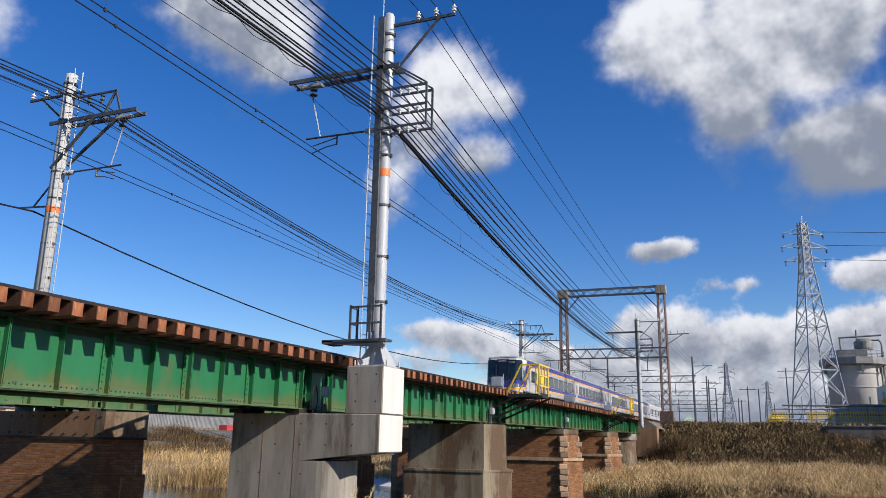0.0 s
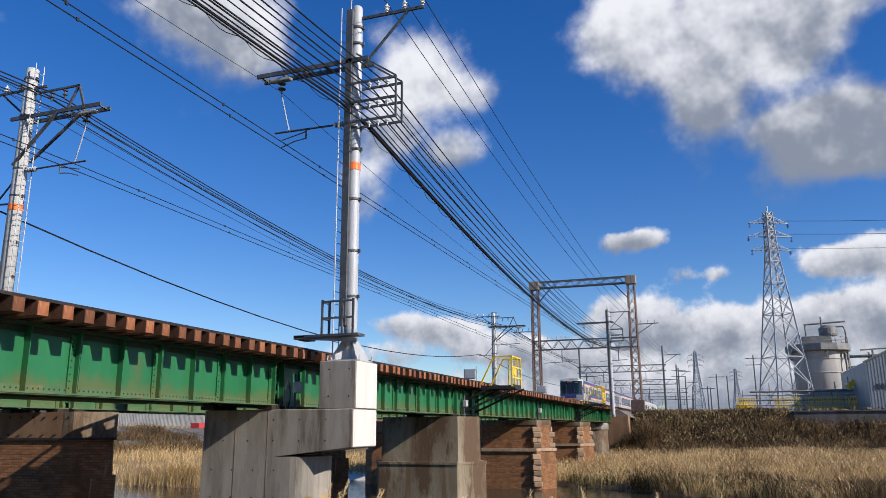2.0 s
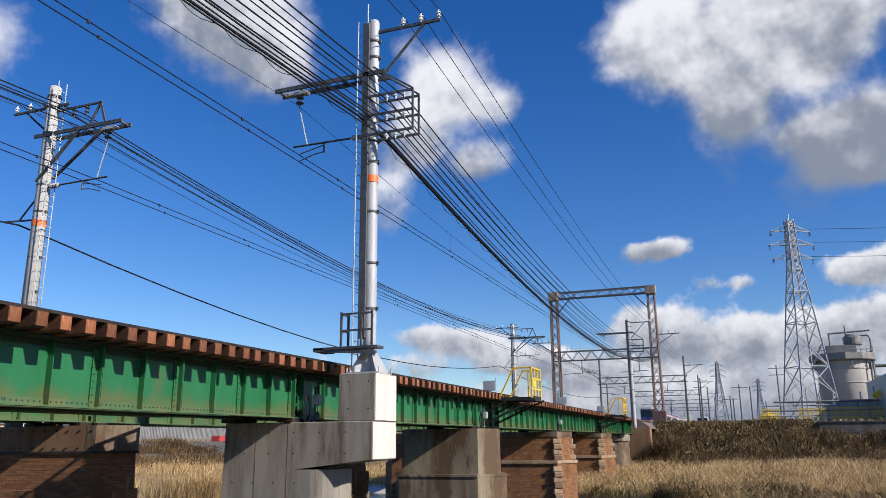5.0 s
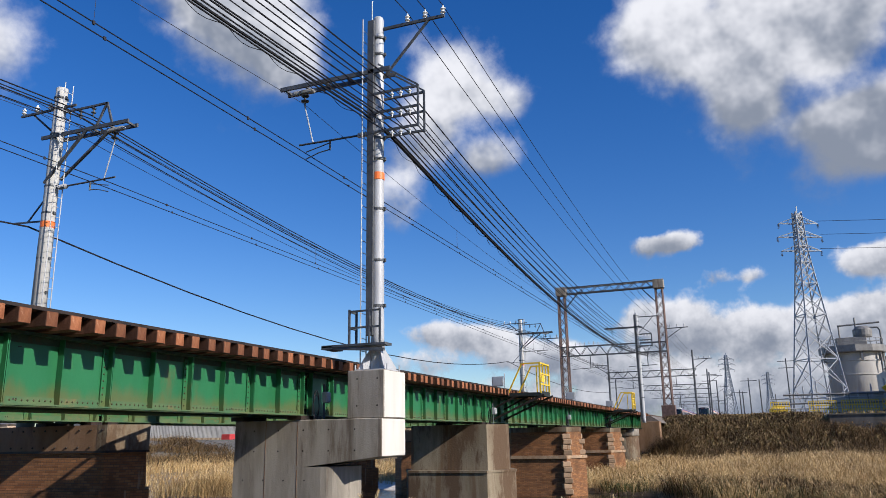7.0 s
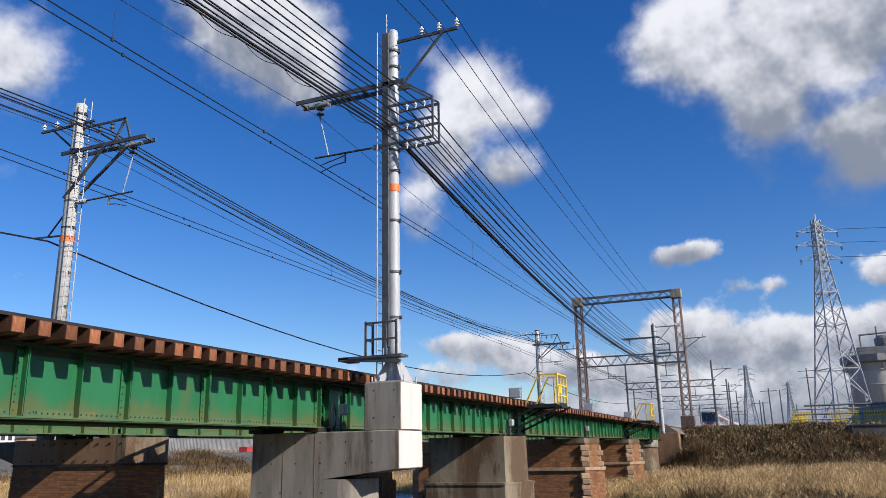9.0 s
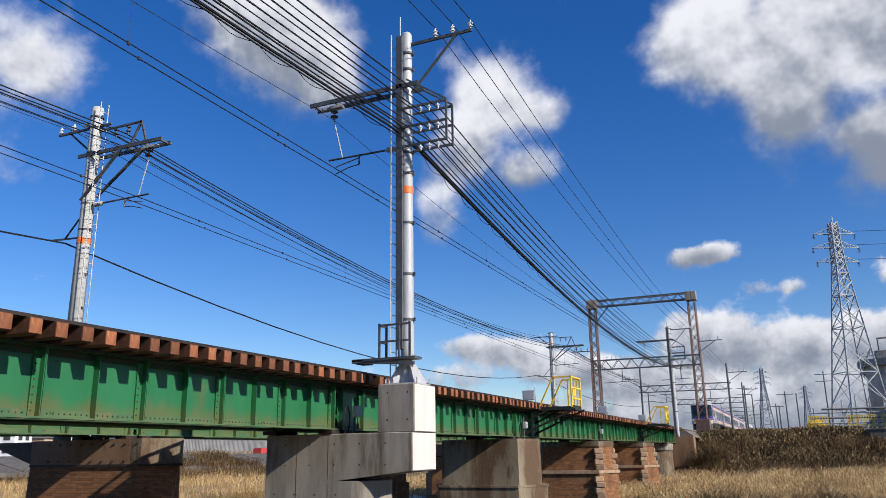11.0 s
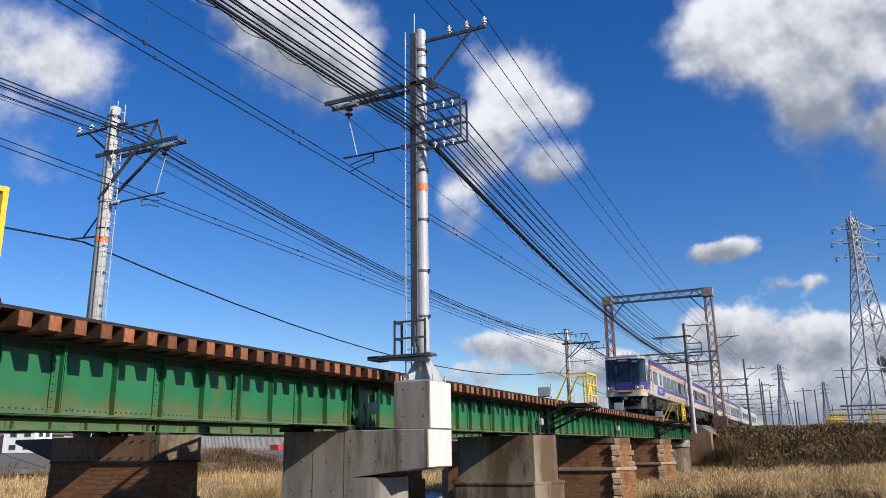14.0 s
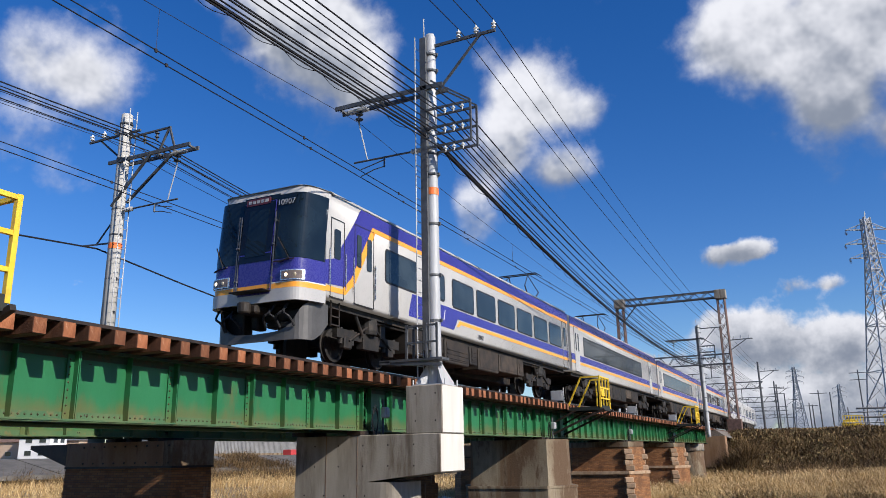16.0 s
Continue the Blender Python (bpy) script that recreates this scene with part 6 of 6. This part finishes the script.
def clad_building():
    b = thing("clad_building", "grey corrugated industrial building with a pitched roof", "building", (17.3, 108, 0))
    bm = bmn()
    prof = [(0, 2.5), (14, 2.5), (14, 9.6), (7, 13.0), (0, 9.6)]
    f = [bm.verts.new((x, 0, z)) for x, z in prof]
    g = [bm.verts.new((x, 22, z)) for x, z in prof]
    bm.faces.new(f)
    bm.faces.new(g[::-1])
    for k in range(5):
        bm.faces.new((f[(k + 1) % 5], f[k], g[k], g[(k + 1) % 5]))
    part("wall_shell", bm, CLAD, b)
    bm = bmn()
    for k in range(40):
        x = 0.2 + k * 0.35
        top = 9.6 + 3.4 * x / 7 if x < 7 else 13.0 - 3.4 * (x - 7) / 7
        box(bm, x, x + 0.06, -0.03, -0.002, 2.5, top - 0.1)
    part("ribs", bm, CLAD, b)["kind"] = "stuff"
    bm = bmn()
    bar(bm, (-0.3, -0.2, 9.55), (7, -0.2, 13.1), 0.12, 0.2)
    bar(bm, (7, -0.2, 13.1), (14.3, -0.2, 9.5), 0.12, 0.2)
    part("verge", bm, PLANT, b)
    for k in range(4):
        part("sign_bar", box(bmn(), 0.8 + 0.55 * k, 1.15 + 0.55 * k, -0.1, -0.06, 6.3, 6.9), INK, b)


clad_building()
for x, y, top, arms in ((5.7, 140, 13.6, 2), (-0.4, 141, 10.7, 1), (1.3, 142, 10.4, 0), (-1.5, 140, 8.4, 0), (-2.1, 150, 9.2, 1)):
    line_pole(x, y, top, 0.13, arms)


# ---- left bank: revetment, warehouse, houses ----
bm = bmn()
v = [bm.verts.new(p) for p in ((-80.5, 20, 0.25), (-89, 20, 2.1), (-89, 190, 2.1), (-80.5, 190, 0.25))]
bm.faces.new(v)
w = [bm.verts.new((q.co.x, q.co.y, q.co.z - 0.5)) for q in v]
bm.faces.new(w[::-1])
for k in range(4):
    bm.faces.new((v[(k + 1) % 4], v[k], w[k], w[(k + 1) % 4]))
for k in range(20):
    y = 24 + 8 * k
    bar(bm, (-80.5, y, 0.27), (-89, y, 2.12), 0.12, 0.12)
tagged(linked(bm, "revetment", BANK), "grey concrete slope of the far bank", "revetment", kind="structure")


def warehouse():
    b = thing("warehouse", "long grey corrugated warehouse on the far bank", "warehouse", (-104, 108, 2.0))
    part("wall_block", box(bmn(), -14, 0, 0, 46, 0.0, 7), SHEET, b)
    part("plinth", box(bmn(), -14, 0.06, -0.05, 46.05, 0, 0.6), CONCRETE_OLD, b)
    bm = bmn()
    for k in range(115):
        box(bm, 0.002, 0.09, 0.1 + 0.4 * k, 0.3 + 0.4 * k, 0.6, 6.9)
    part("ribs", bm, SHEET, b)["kind"] = "stuff"
    part("roof", box(bmn(), -14.4, 0.5, -0.4, 46.4, 7, 7.4), PLANT, b)


warehouse()
c = thing("red_container", "small faded red container by the warehouse", "container", (-100, 131, 1.99))
part("body", box(bmn(), 0, 2.0, 0, 3.6, 0.0, 1.2, 0.05), REDPAINT, c)
part("lid_rib", box(bmn(), 2.0, 2.05, 0.3, 3.3, 0.85, 0.95), REDPAINT, c)


def house(x, y, w, d, wall_h, roof_h, wall_m, roof_m, turn, label):
    h = thing("house", label, "house", (x, y, 2.0), "houses behind the far bank")
    h.rotation_euler[2] = turn
    part("wall_block", box(bmn(), -w / 2, w / 2, -d / 2, d / 2, 0.0, wall_h), wall_m, h)
    bm = bmn()
    f = [bm.verts.new((-w / 2 - 0.5, yy, z)) for yy, z in ((-d / 2 - 0.5, wall_h - 0.1), (d / 2 + 0.5, wall_h - 0.1), (0, wall_h + roof_h))]
    g = [bm.verts.new((w / 2 + 0.5, q.co.y, q.co.z)) for q in f]
    bm.faces.new(f)
    bm.faces.new(g[::-1])
    for k in range(3):
        bm.faces.new((f[(k + 1) % 3], f[k], g[k], g[(k + 1) % 3]))
    bmesh.ops.recalc_face_normals(bm, faces=bm.faces[:])
    part("roof", bm, roof_m, h)
    for k in range(2):
        for z in (1.0, 3.8):
            if z + 1.3 < wall_h:
                for face in (-1,):
                    wn = part("window", box(bmn(), -w * 0.3 + k * w * 0.45, -w * 0.3 + k * w * 0.45 + 1.7, -d / 2 - 0.06, -d / 2 + 0.02, z, z + 1.2), GALV, h)
                    part("pane", box(bmn(), -w * 0.3 + k * w * 0.45 + 0.1, -w * 0.3 + k * w * 0.45 + 1.6, -d / 2 - 0.08, -d / 2 - 0.055, z + 0.1, z + 1.1), GLASS_SIDE, wn)
                wn = part("window", box(bmn(), w / 2 - 0.02, w / 2 + 0.06, -d * 0.3 + k * d * 0.4, -d * 0.3 + k * d * 0.4 + 1.6, z, z + 1.2), GALV, h)
                part("pane", box(bmn(), w / 2 + 0.055, w / 2 + 0.08, -d * 0.3 + k * d * 0.4 + 0.1, -d * 0.3 + k * d * 0.4 + 1.5, z + 0.1, z + 1.1), GLASS_SIDE, wn)
    return h


house(-163, 124, 7.4, 6.6, 5.2, 2.2, WHITEWALL, ROOFTILE, 0.35, "white rendered house with grey tiled roof")
house(-166, 134, 10, 9, 4.6, 2.4, TAN, ROOFTILE, 0.3, "tan rendered house with grey tiled roof")
house(-205, 190, 9, 8, 3.4, 1.9, WHITEWALL, ROOFTILE, 0.9, "white rendered house with grey tiled roof")
house(-178, 127, 12, 9, 4.4, 2.4, TAN, ROOFBROWN, 0.3, "tan rendered house with brown tiled roof")
house(-215, 148, 10, 9, 3.8, 2.0, WHITEWALL, ROOFTILE, 0.2, "white rendered house with grey tiled roof")
house(-250, 150, 12, 9, 5.2, 2.2, TAN, ROOFBROWN, 0.6, "tan rendered house with brown tiled roof")


def apartments():
    a = thing("apartment_block", "tan apartment block with stacked balconies", "apartment building", (-445, 312, 2.0))
    part("wall_block", box(bmn(), -15, 15, -10, 10, 0, 27), TAN, a)
    for k in range(9):
        b = part("balcony", box(bmn(), 15, 16.4, -10, 10, 2.6 + 2.9 * k, 3.7 + 2.9 * k), WHITEWALL, a)
        part("balcony", box(bmn(), -15, 15, -11.4, -10, 2.6 + 2.9 * k, 3.7 + 2.9 * k), WHITEWALL, a)
        for j in range(5):
            part("window", box(bmn(), 15.0, 15.05, -9 + 4 * j, -7 + 4 * j, 3.8 + 2.9 * k, 5.3 + 2.9 * k), GLASS_SIDE, a)
    part("roof", box(bmn(), -15.5, 15.5, -10.5, 10.5, 27, 27.8), CONCRETE_OLD, a)


apartments()


# ---- vegetation ----
def leafy(name, colours, rough=0.8, through=0.25):
    """Dry grass and leaves: the shade varies from blade to blade."""
    m, nt, p = nodes_of(name)
    geo = nt.nodes.new("ShaderNodeNewGeometry")
    cr = nt.nodes.new("ShaderNodeValToRGB")
    cr.color_ramp.elements[0].color = (*colours[0], 1)
    cr.color_ramp.elements[1].color = (*colours[-1], 1)
    for k, c in enumerate(colours[1:-1]):
        e = cr.color_ramp.elements.new((k + 1) / (len(colours) - 1))
        e.color = (*c, 1)
    nt.links.new(geo.outputs["Random Per Island"], cr.inputs[0])
    col = mixed(nt, ramp(nt, grain(nt, 0.35, 5), 0.46, 0.62, 0.0, 0.6), cr.outputs[0], tuple(c * 0.5 for c in colours[0]))
    nt.links.new(col, p.inputs["Base Color"])
    p.inputs["Roughness"].default_value = rough
    p.inputs["Specular IOR Level"].default_value = 0.2
    return m


STRAW = leafy("dry_straw", ((0.30, 0.175, 0.062), (0.54, 0.35, 0.14), (0.76, 0.57, 0.30), (0.20, 0.132, 0.052)))
BRAMBLE = leafy("dead_bramble", ((0.035, 0.022, 0.012), (0.13, 0.080, 0.036), (0.27, 0.17, 0.075), (0.05, 0.046, 0.018)))
GREENISH = leafy("sparse_green", ((0.05, 0.06, 0.02), (0.10, 0.11, 0.04), (0.22, 0.17, 0.07)))
VINE = leafy("curled_vine_leaf", ((0.06, 0.04, 0.016), (0.20, 0.125, 0.05), (0.48, 0.34, 0.17), (0.11, 0.10, 0.035)))
PLUME = leafy("reed_plume", ((0.42, 0.29, 0.13), (0.62, 0.46, 0.25), (0.78, 0.62, 0.38)))


def blades(name, label, spots, height, width, lean, material, seed, category="grass"):
    """Many bent blades in one mesh; spots are (x, y, z) roots."""
    r = np.random.RandomState(seed)
    spots = np.asarray(spots, float)
    n = len(spots)
    h = height * r.uniform(0.45, 1.25, n) * np.array([0.55 + 0.9 * max(0.0, 0.5 + 0.9 * noise.noise(Vector((p[0] * 0.35, p[1] * 0.35, 31)))) for p in spots])
    a = r.uniform(0, 2 * np.pi, n)
    side = np.stack([np.cos(a), np.sin(a), 0 * a], 1) * (width * r.uniform(0.6, 1.4, n))[:, None]
    b = r.uniform(0, 2 * np.pi, n)
    tip = np.stack([np.cos(b), np.sin(b), 0 * b], 1) * (h * lean * r.uniform(0.2, 1.0, n))[:, None] + np.array([0.12, 0.05, 0]) * h[:, None]
    up = np.stack([0 * h, 0 * h, h], 1)
    mid = spots + up * 0.55 + tip * 0.3
    top = spots + up * np.sqrt(np.clip(1 - (np.linalg.norm(tip, axis=1) / np.maximum(h, 1e-3))[:, None] ** 2 * 0.5, 0.2, 1)) + tip
    root = spots - np.array([0, 0, 0.05])
    verts = np.stack([root - side, root + side, mid + side * 0.75, mid - side * 0.75, top], 1).reshape(-1, 3)
    base = np.arange(n)[:, None] * 5
    faces = np.concatenate([base + np.array([0, 1, 2, 3])], 1).tolist() + np.concatenate([base + np.array([3, 2, 4])], 1).tolist()
    me = bpy.data.meshes.new(name)
    me.from_pydata(verts.tolist(), [], faces)
    me.materials.append(material)
    return tagged(new(name, me), label, category, kind="stuff")


def scatter(n, x0, x1, y0, y1, keep, seed):
    r = np.random.RandomState(seed)
    out = []
    while len(out) < n:
        x, y = r.uniform(x0, x1), r.uniform(y0, y1)
        z = ground_z(x, y)
        if z > WATER + 0.02 and keep(x, y, r):
            out.append((x, y, z))
    return out


def clumped(x, y, r, scale=0.25, bias=0.0):
    return noise.noise(Vector((x * scale, y * scale, 11))) + bias > r.uniform(-0.5, 0.5)


PIER_FREE = lambda x, y: not (-13.9 < x < -9.4 and any(abs(y - j) < 1.7 for j in JOINTS))
blades("riverbank_grass", "tall straw-coloured dry grass on the river shore", scatter(70000, -13, 26, 36, 60, lambda x, y, r: y > shore(x) - 0.3 and PIER_FREE(x, y) and clumped(x, y, r, 0.22, 0.35), 1), 0.9, 0.0075, 1.7, STRAW, 1)
blades("meadow_grass", "straw-coloured dry grass below the dike", scatter(52000, -13, 36, 58, 82, lambda x, y, r: PIER_FREE(x, y) and clumped(x, y, r, 0.16, 0.45), 2), 0.95, 0.012, 1.7, STRAW, 2)
blades("green_weeds", "low greenish weeds along the shore", scatter(7000, -9, 26, 36, 56, lambda x, y, r: shore(x) - 0.4 < y < shore(x) + 7 and clumped(x, y, r, 0.3, -0.1), 3), 0.7, 0.02, 1.0, GREENISH, 3)
blades("dark_scrub", "dark low scrub near the shore", scatter(26000, -5, 28, 36, 52, lambda x, y, r: shore(x) - 0.4 < y < shore(x) + 6 and clumped(x, y, r, 0.25, -0.12), 8), 1.0, 0.012, 1.7, BRAMBLE, 8, "brush")
blades("far_shore_grass", "pale dry grass beyond the far bridge", scatter(46000, -82, -21, 26, 100, lambda x, y, r: y > shore(x) and clumped(x, y, r, 0.14, 0.2), 4), 0.75, 0.018, 1.0, STRAW, 4)
blades("far_shrubs", "brown shrubs on the far bank", scatter(7000, -82, -58, 56, 112, lambda x, y, r: clumped(x, y, r, 0.12, -0.1), 9), 1.5, 0.03, 0.9, BRAMBLE, 9, "brush")
blades("shade_grass", "dry grass under the bridges", scatter(9000, -34, -9, 46, 78, lambda x, y, r: y > shore(x) and PIER_FREE(x, y) and clumped(x, y, r, 0.3, 0.1), 5), 0.75, 0.016, 1.0, STRAW, 5)
blades("islet_grass", "tuft of tawny grass on a small islet", [(x, y, WATER - 0.05) for x, y in [(-31.5 + random.gauss(0, 2.2), 41.5 + random.gauss(0, 0.7)) for k in range(5200)]], 1.15, 0.012, 0.9, STRAW, 6)
bm = bmn()
lathe(bm, (-31.5, 41.5, WATER - 0.6), ((6.0, 0), (5.4, 0.5), (3.0, 0.68), (0.5, 0.72)), 20)
for v in bm.verts:
    v.co.y = 41.5 + (v.co.y - 41.5) * 0.4
tagged(smooth(linked(bm, "islet", MORTAR)), "low muddy islet in the river", "islet", kind="structure")
bm = bmn()
n = 18
lo = [bm.verts.new((-39 + 1.1 * k, shore(-39 + 1.1 * k) - 1.3, WATER - 0.02)) for k in range(n)]
hi = [bm.verts.new((-39 + 1.1 * k, shore(-39 + 1.1 * k) + 1.2 + 0.5 * math.sin(k * 1.7), WATER + 0.34)) for k in range(n)]
dn = [bm.verts.new((q.co.x, q.co.y + 0.3, -2.6)) for q in hi]
for k in range(n - 1):
    bm.faces.new((lo[k], lo[k + 1], hi[k + 1], hi[k]))
    bm.faces.new((hi[k], hi[k + 1], dn[k + 1], dn[k]))
tagged(linked(bm, "gravel_bar", surf("pale_gravel", (0.42, 0.38, 0.32), (0.6, 0.56, 0.5), 3, 0.9, 0, 0.5)), "pale gravel bar at the water's edge", "gravel", kind="structure")


def bramble_slope(seed):
    """Dead vines and brush over the dike: arching twigs and small curled leaves."""
    r = np.random.RandomState(seed)
    spots = []
    while len(spots) < 26000:
        x, y = r.uniform(-9.5, 40), r.uniform(79, 91.5)
        if x > 6.5 and y > 86 and r.rand() < 0.97:
            continue
        if x < -9.9 and y < 84:
            continue
        bulge = 0.55 * (noise.noise(Vector((x * 0.5, y * 0.5, 2))) + 0.6)
        spots.append((x, y - 0.2, ground_z(x, y) + r.uniform(-0.05, 0.25) + max(0, bulge) * 0.6))
    blades("dead_brush", "dark tangle of dead vines on the dike slope", spots, 0.7, 0.016, 2.2, BRAMBLE, seed, "brush")
    spots = []
    while len(spots) < 24000:
        x, y = r.uniform(-9, 30), r.uniform(82.0, 91.4)
        if x > 6.5 and r.rand() < 0.9:
            continue
        spots.append((x, y - 0.1, ground_z(x, y) + r.uniform(0.1, 0.7)))
    blades("vine_leaves", "curled brown leaves on the vines", spots, 0.2, 0.07, 1.6, VINE, seed + 1, "brush")
    spots = []
    while len(spots) < 20000:
        x = r.uniform(-9.5, 34)
        y = r.uniform(76, 86)
        if noise.noise(Vector((x * 0.25, y * 0.2, 5))) < -0.25:
            continue
        spots.append((x, y, ground_z(x, y)))
    blades("bramble_thicket", "tall dark bramble thicket at the foot of the dike", spots, 1.25, 0.02, 1.0, BRAMBLE, seed + 2, "brush")


bramble_slope(21)
rv = np.random.RandomState(33)
blades("abutment_brush", "tall dry brush leaning against the abutment", [(x, y, ground_z(x, y)) for x, y in zip(rv.uniform(-10.0, -6.5, 2600), rv.uniform(77.6, 80.4, 2600))], 2.3, 0.02, 0.9, BRAMBLE, 33, "brush")
blades("revetment_brush", "tawny shrubs grown over the concrete slope", [(x, y, 0.25 + max(0.0, (-80.5 - x) / 8.5 * 1.85)) for x, y in zip(rv.uniform(-88.5, -78, 9000), rv.uniform(82, 112, 9000)) if noise.noise(Vector((x * 0.15, y * 0.15, 9))) > 0.0], 1.25, 0.022, 1.6, BRAMBLE, 34, "brush")
heads = [(x, y, z + 0.35 + 0.45 * k) for (x, y, z), k in zip(scatter(26000, -13, 34, 36, 82, lambda x, y, r: y > shore(x) and PIER_FREE(x, y) and clumped(x, y, r, 0.3, 0.1), 12), rv.uniform(0, 1, 26000))]
blades("seed_heads", "pale feathery seed heads over the dry grass", heads, 0.22, 0.011, 2.2, PLUME, 12)


def reed(x, y, h, lean, seed):
    r = random.Random(seed)
    p = thing("reed", "dry reed stalk with a feathery tan plume", "reed", (x, y, ground_z(x, y)), "reeds on the near shore")
    bm = bmn()
    pts = [Vector((lean * u * u, 0.1 * u, h * u)) for u in (0, 0.35, 0.7, 1.0)]
    for a, b in zip(pts, pts[1:]):
        rod(bm, a - Vector((0, 0, 0.02)) if a == pts[0] else a, b, 0.006, 0.004, 5)
    part("stalk", bm, STRAW, p)
    bm = bmn()
    for k in range(70):
        u = r.uniform(0, 1)
        c = pts[2].lerp(pts[3], 0.25 + 0.75 * u)
        d = Vector((r.gauss(0.02, 0.035), r.gauss(0, 0.03), r.uniform(0.02, 0.11))) * (1.2 - 0.6 * u)
        s = Vector((0.003, 0.003, 0))
        bm.faces.new([bm.verts.new(q) for q in (c - s, c + s, c + d)])
    part("plume", bm, PLUME, p)
    bm = bmn()
    for k in range(5):
        c = pts[0].lerp(pts[2], 0.15 + 0.17 * k)
        a = r.uniform(0, 6.28)
        d = Vector((math.cos(a) * 0.35, math.sin(a) * 0.35, 0.25))
        s = Vector((-math.sin(a), math.cos(a), 0)) * 0.004
        bm.faces.new([bm.verts.new(q) for q in (c - s, c + s, c + d * 0.6 + s * 0.6 + Vector((0, 0, 0.08)), c + d)])
    part("leaves", bm, STRAW, p)


for k, (x, y, h, lean) in enumerate(((-5.92, 11.0, 0.98, 0.12), (-5.74, 11.1, 1.05, 0.2), (-5.5, 10.9, 0.86, -0.1), (-5.12, 11.0, 0.93, 0.16), (-3.72, 11.0, 0.8, 0.1), (-2.8, 11.1, 0.86, 0.15), (-1.8, 11.0, 0.9, -0.12), (-1.0, 11.0, 0.82, 0.1),
                                     (-6.05, 11.2, 0.8, 0.1), (-4.4, 11.3, 0.78, 0.12), (-2.3, 11.2, 0.76, -0.1), (-5.3, 11.4, 0.9, 0.22), (-0.2, 11.3, 0.75, 0.1))):
    reed(x, y, h, lean, k)


# ---- ties, piece by piece ----
def tie_mesh():
    me = bpy.data.meshes.new("tie")
    bm = box(bmn(), -1.35, 1.72, -0.11, 0.11, TIE_Z0 + 0.004, TIE_Z1, 0.008)
    bm.normal_update()
    for f in bm.faces:
        # end faces get the sunlit colour, all other faces the shaded one
        f.material_index = 1 if abs(f.normal.x) > 0.9 else 0
    bm.to_mesh(me)
    bm.free()
    me.materials.append(TIE)
    me.materials.append(TIE_END_SUNLIT)
    return me


TIE_MESH = tie_mesh()
rng = random.Random(4)
for k in range(int(82 / 0.478)):
    shared("tie", TIE_MESH, near_track, (rng.uniform(-0.025, 0.025), -1.39 + k * 0.478, 0), rng.uniform(-0.01, 0.01))
bm = bmn()
for k in range(160):
    y = 82.6 + k * 0.62
    box(bm, -1.1, 1.1, y - 0.1, y + 0.1, TIE_Z0 + 0.05, TIE_Z1)
part("far_ties", bm, TIE_DARK, near_track)["kind"] = "stuff"
bm = bmn()
for k in range(300):
    y = -10 + k * 0.6
    box(bm, -1.15, 1.15, y - 0.1, y + 0.1, TIE_Z0 + 0.004, TIE_Z1)
part("far_ties", bm, TIE_DARK, far_track)["kind"] = "stuff"


def motions():
    for ob, turn in ((clouds_high, 3.0), (clouds_low, 1.3), (clouds_side, 4.4)):
        walk(ob, [(0.0, pose(0, 0, 0, 0, 0, turn * 5 / 16)), (8.0, pose(0, 0, 0, 0, 0, -turn * 3 / 16)), (16.0, pose(0, 0, 0, 0, 0, -turn * 11 / 16))])
    # both trains run at a steady 72 to 75 km/h
    for cars, xc, y0, speed in ((arriving, XN + 0.08, 340.8, -20.45), (leaving, XF + 0.08, 58.75, 20.6)):
        for k, car in enumerate(cars):
            walk(car, [(t, pose(xc, y0 + speed * t + k * PITCH, TRAIN_Z)) for t in (0.0, 5.0, 11.0, 16.0)])


motions()
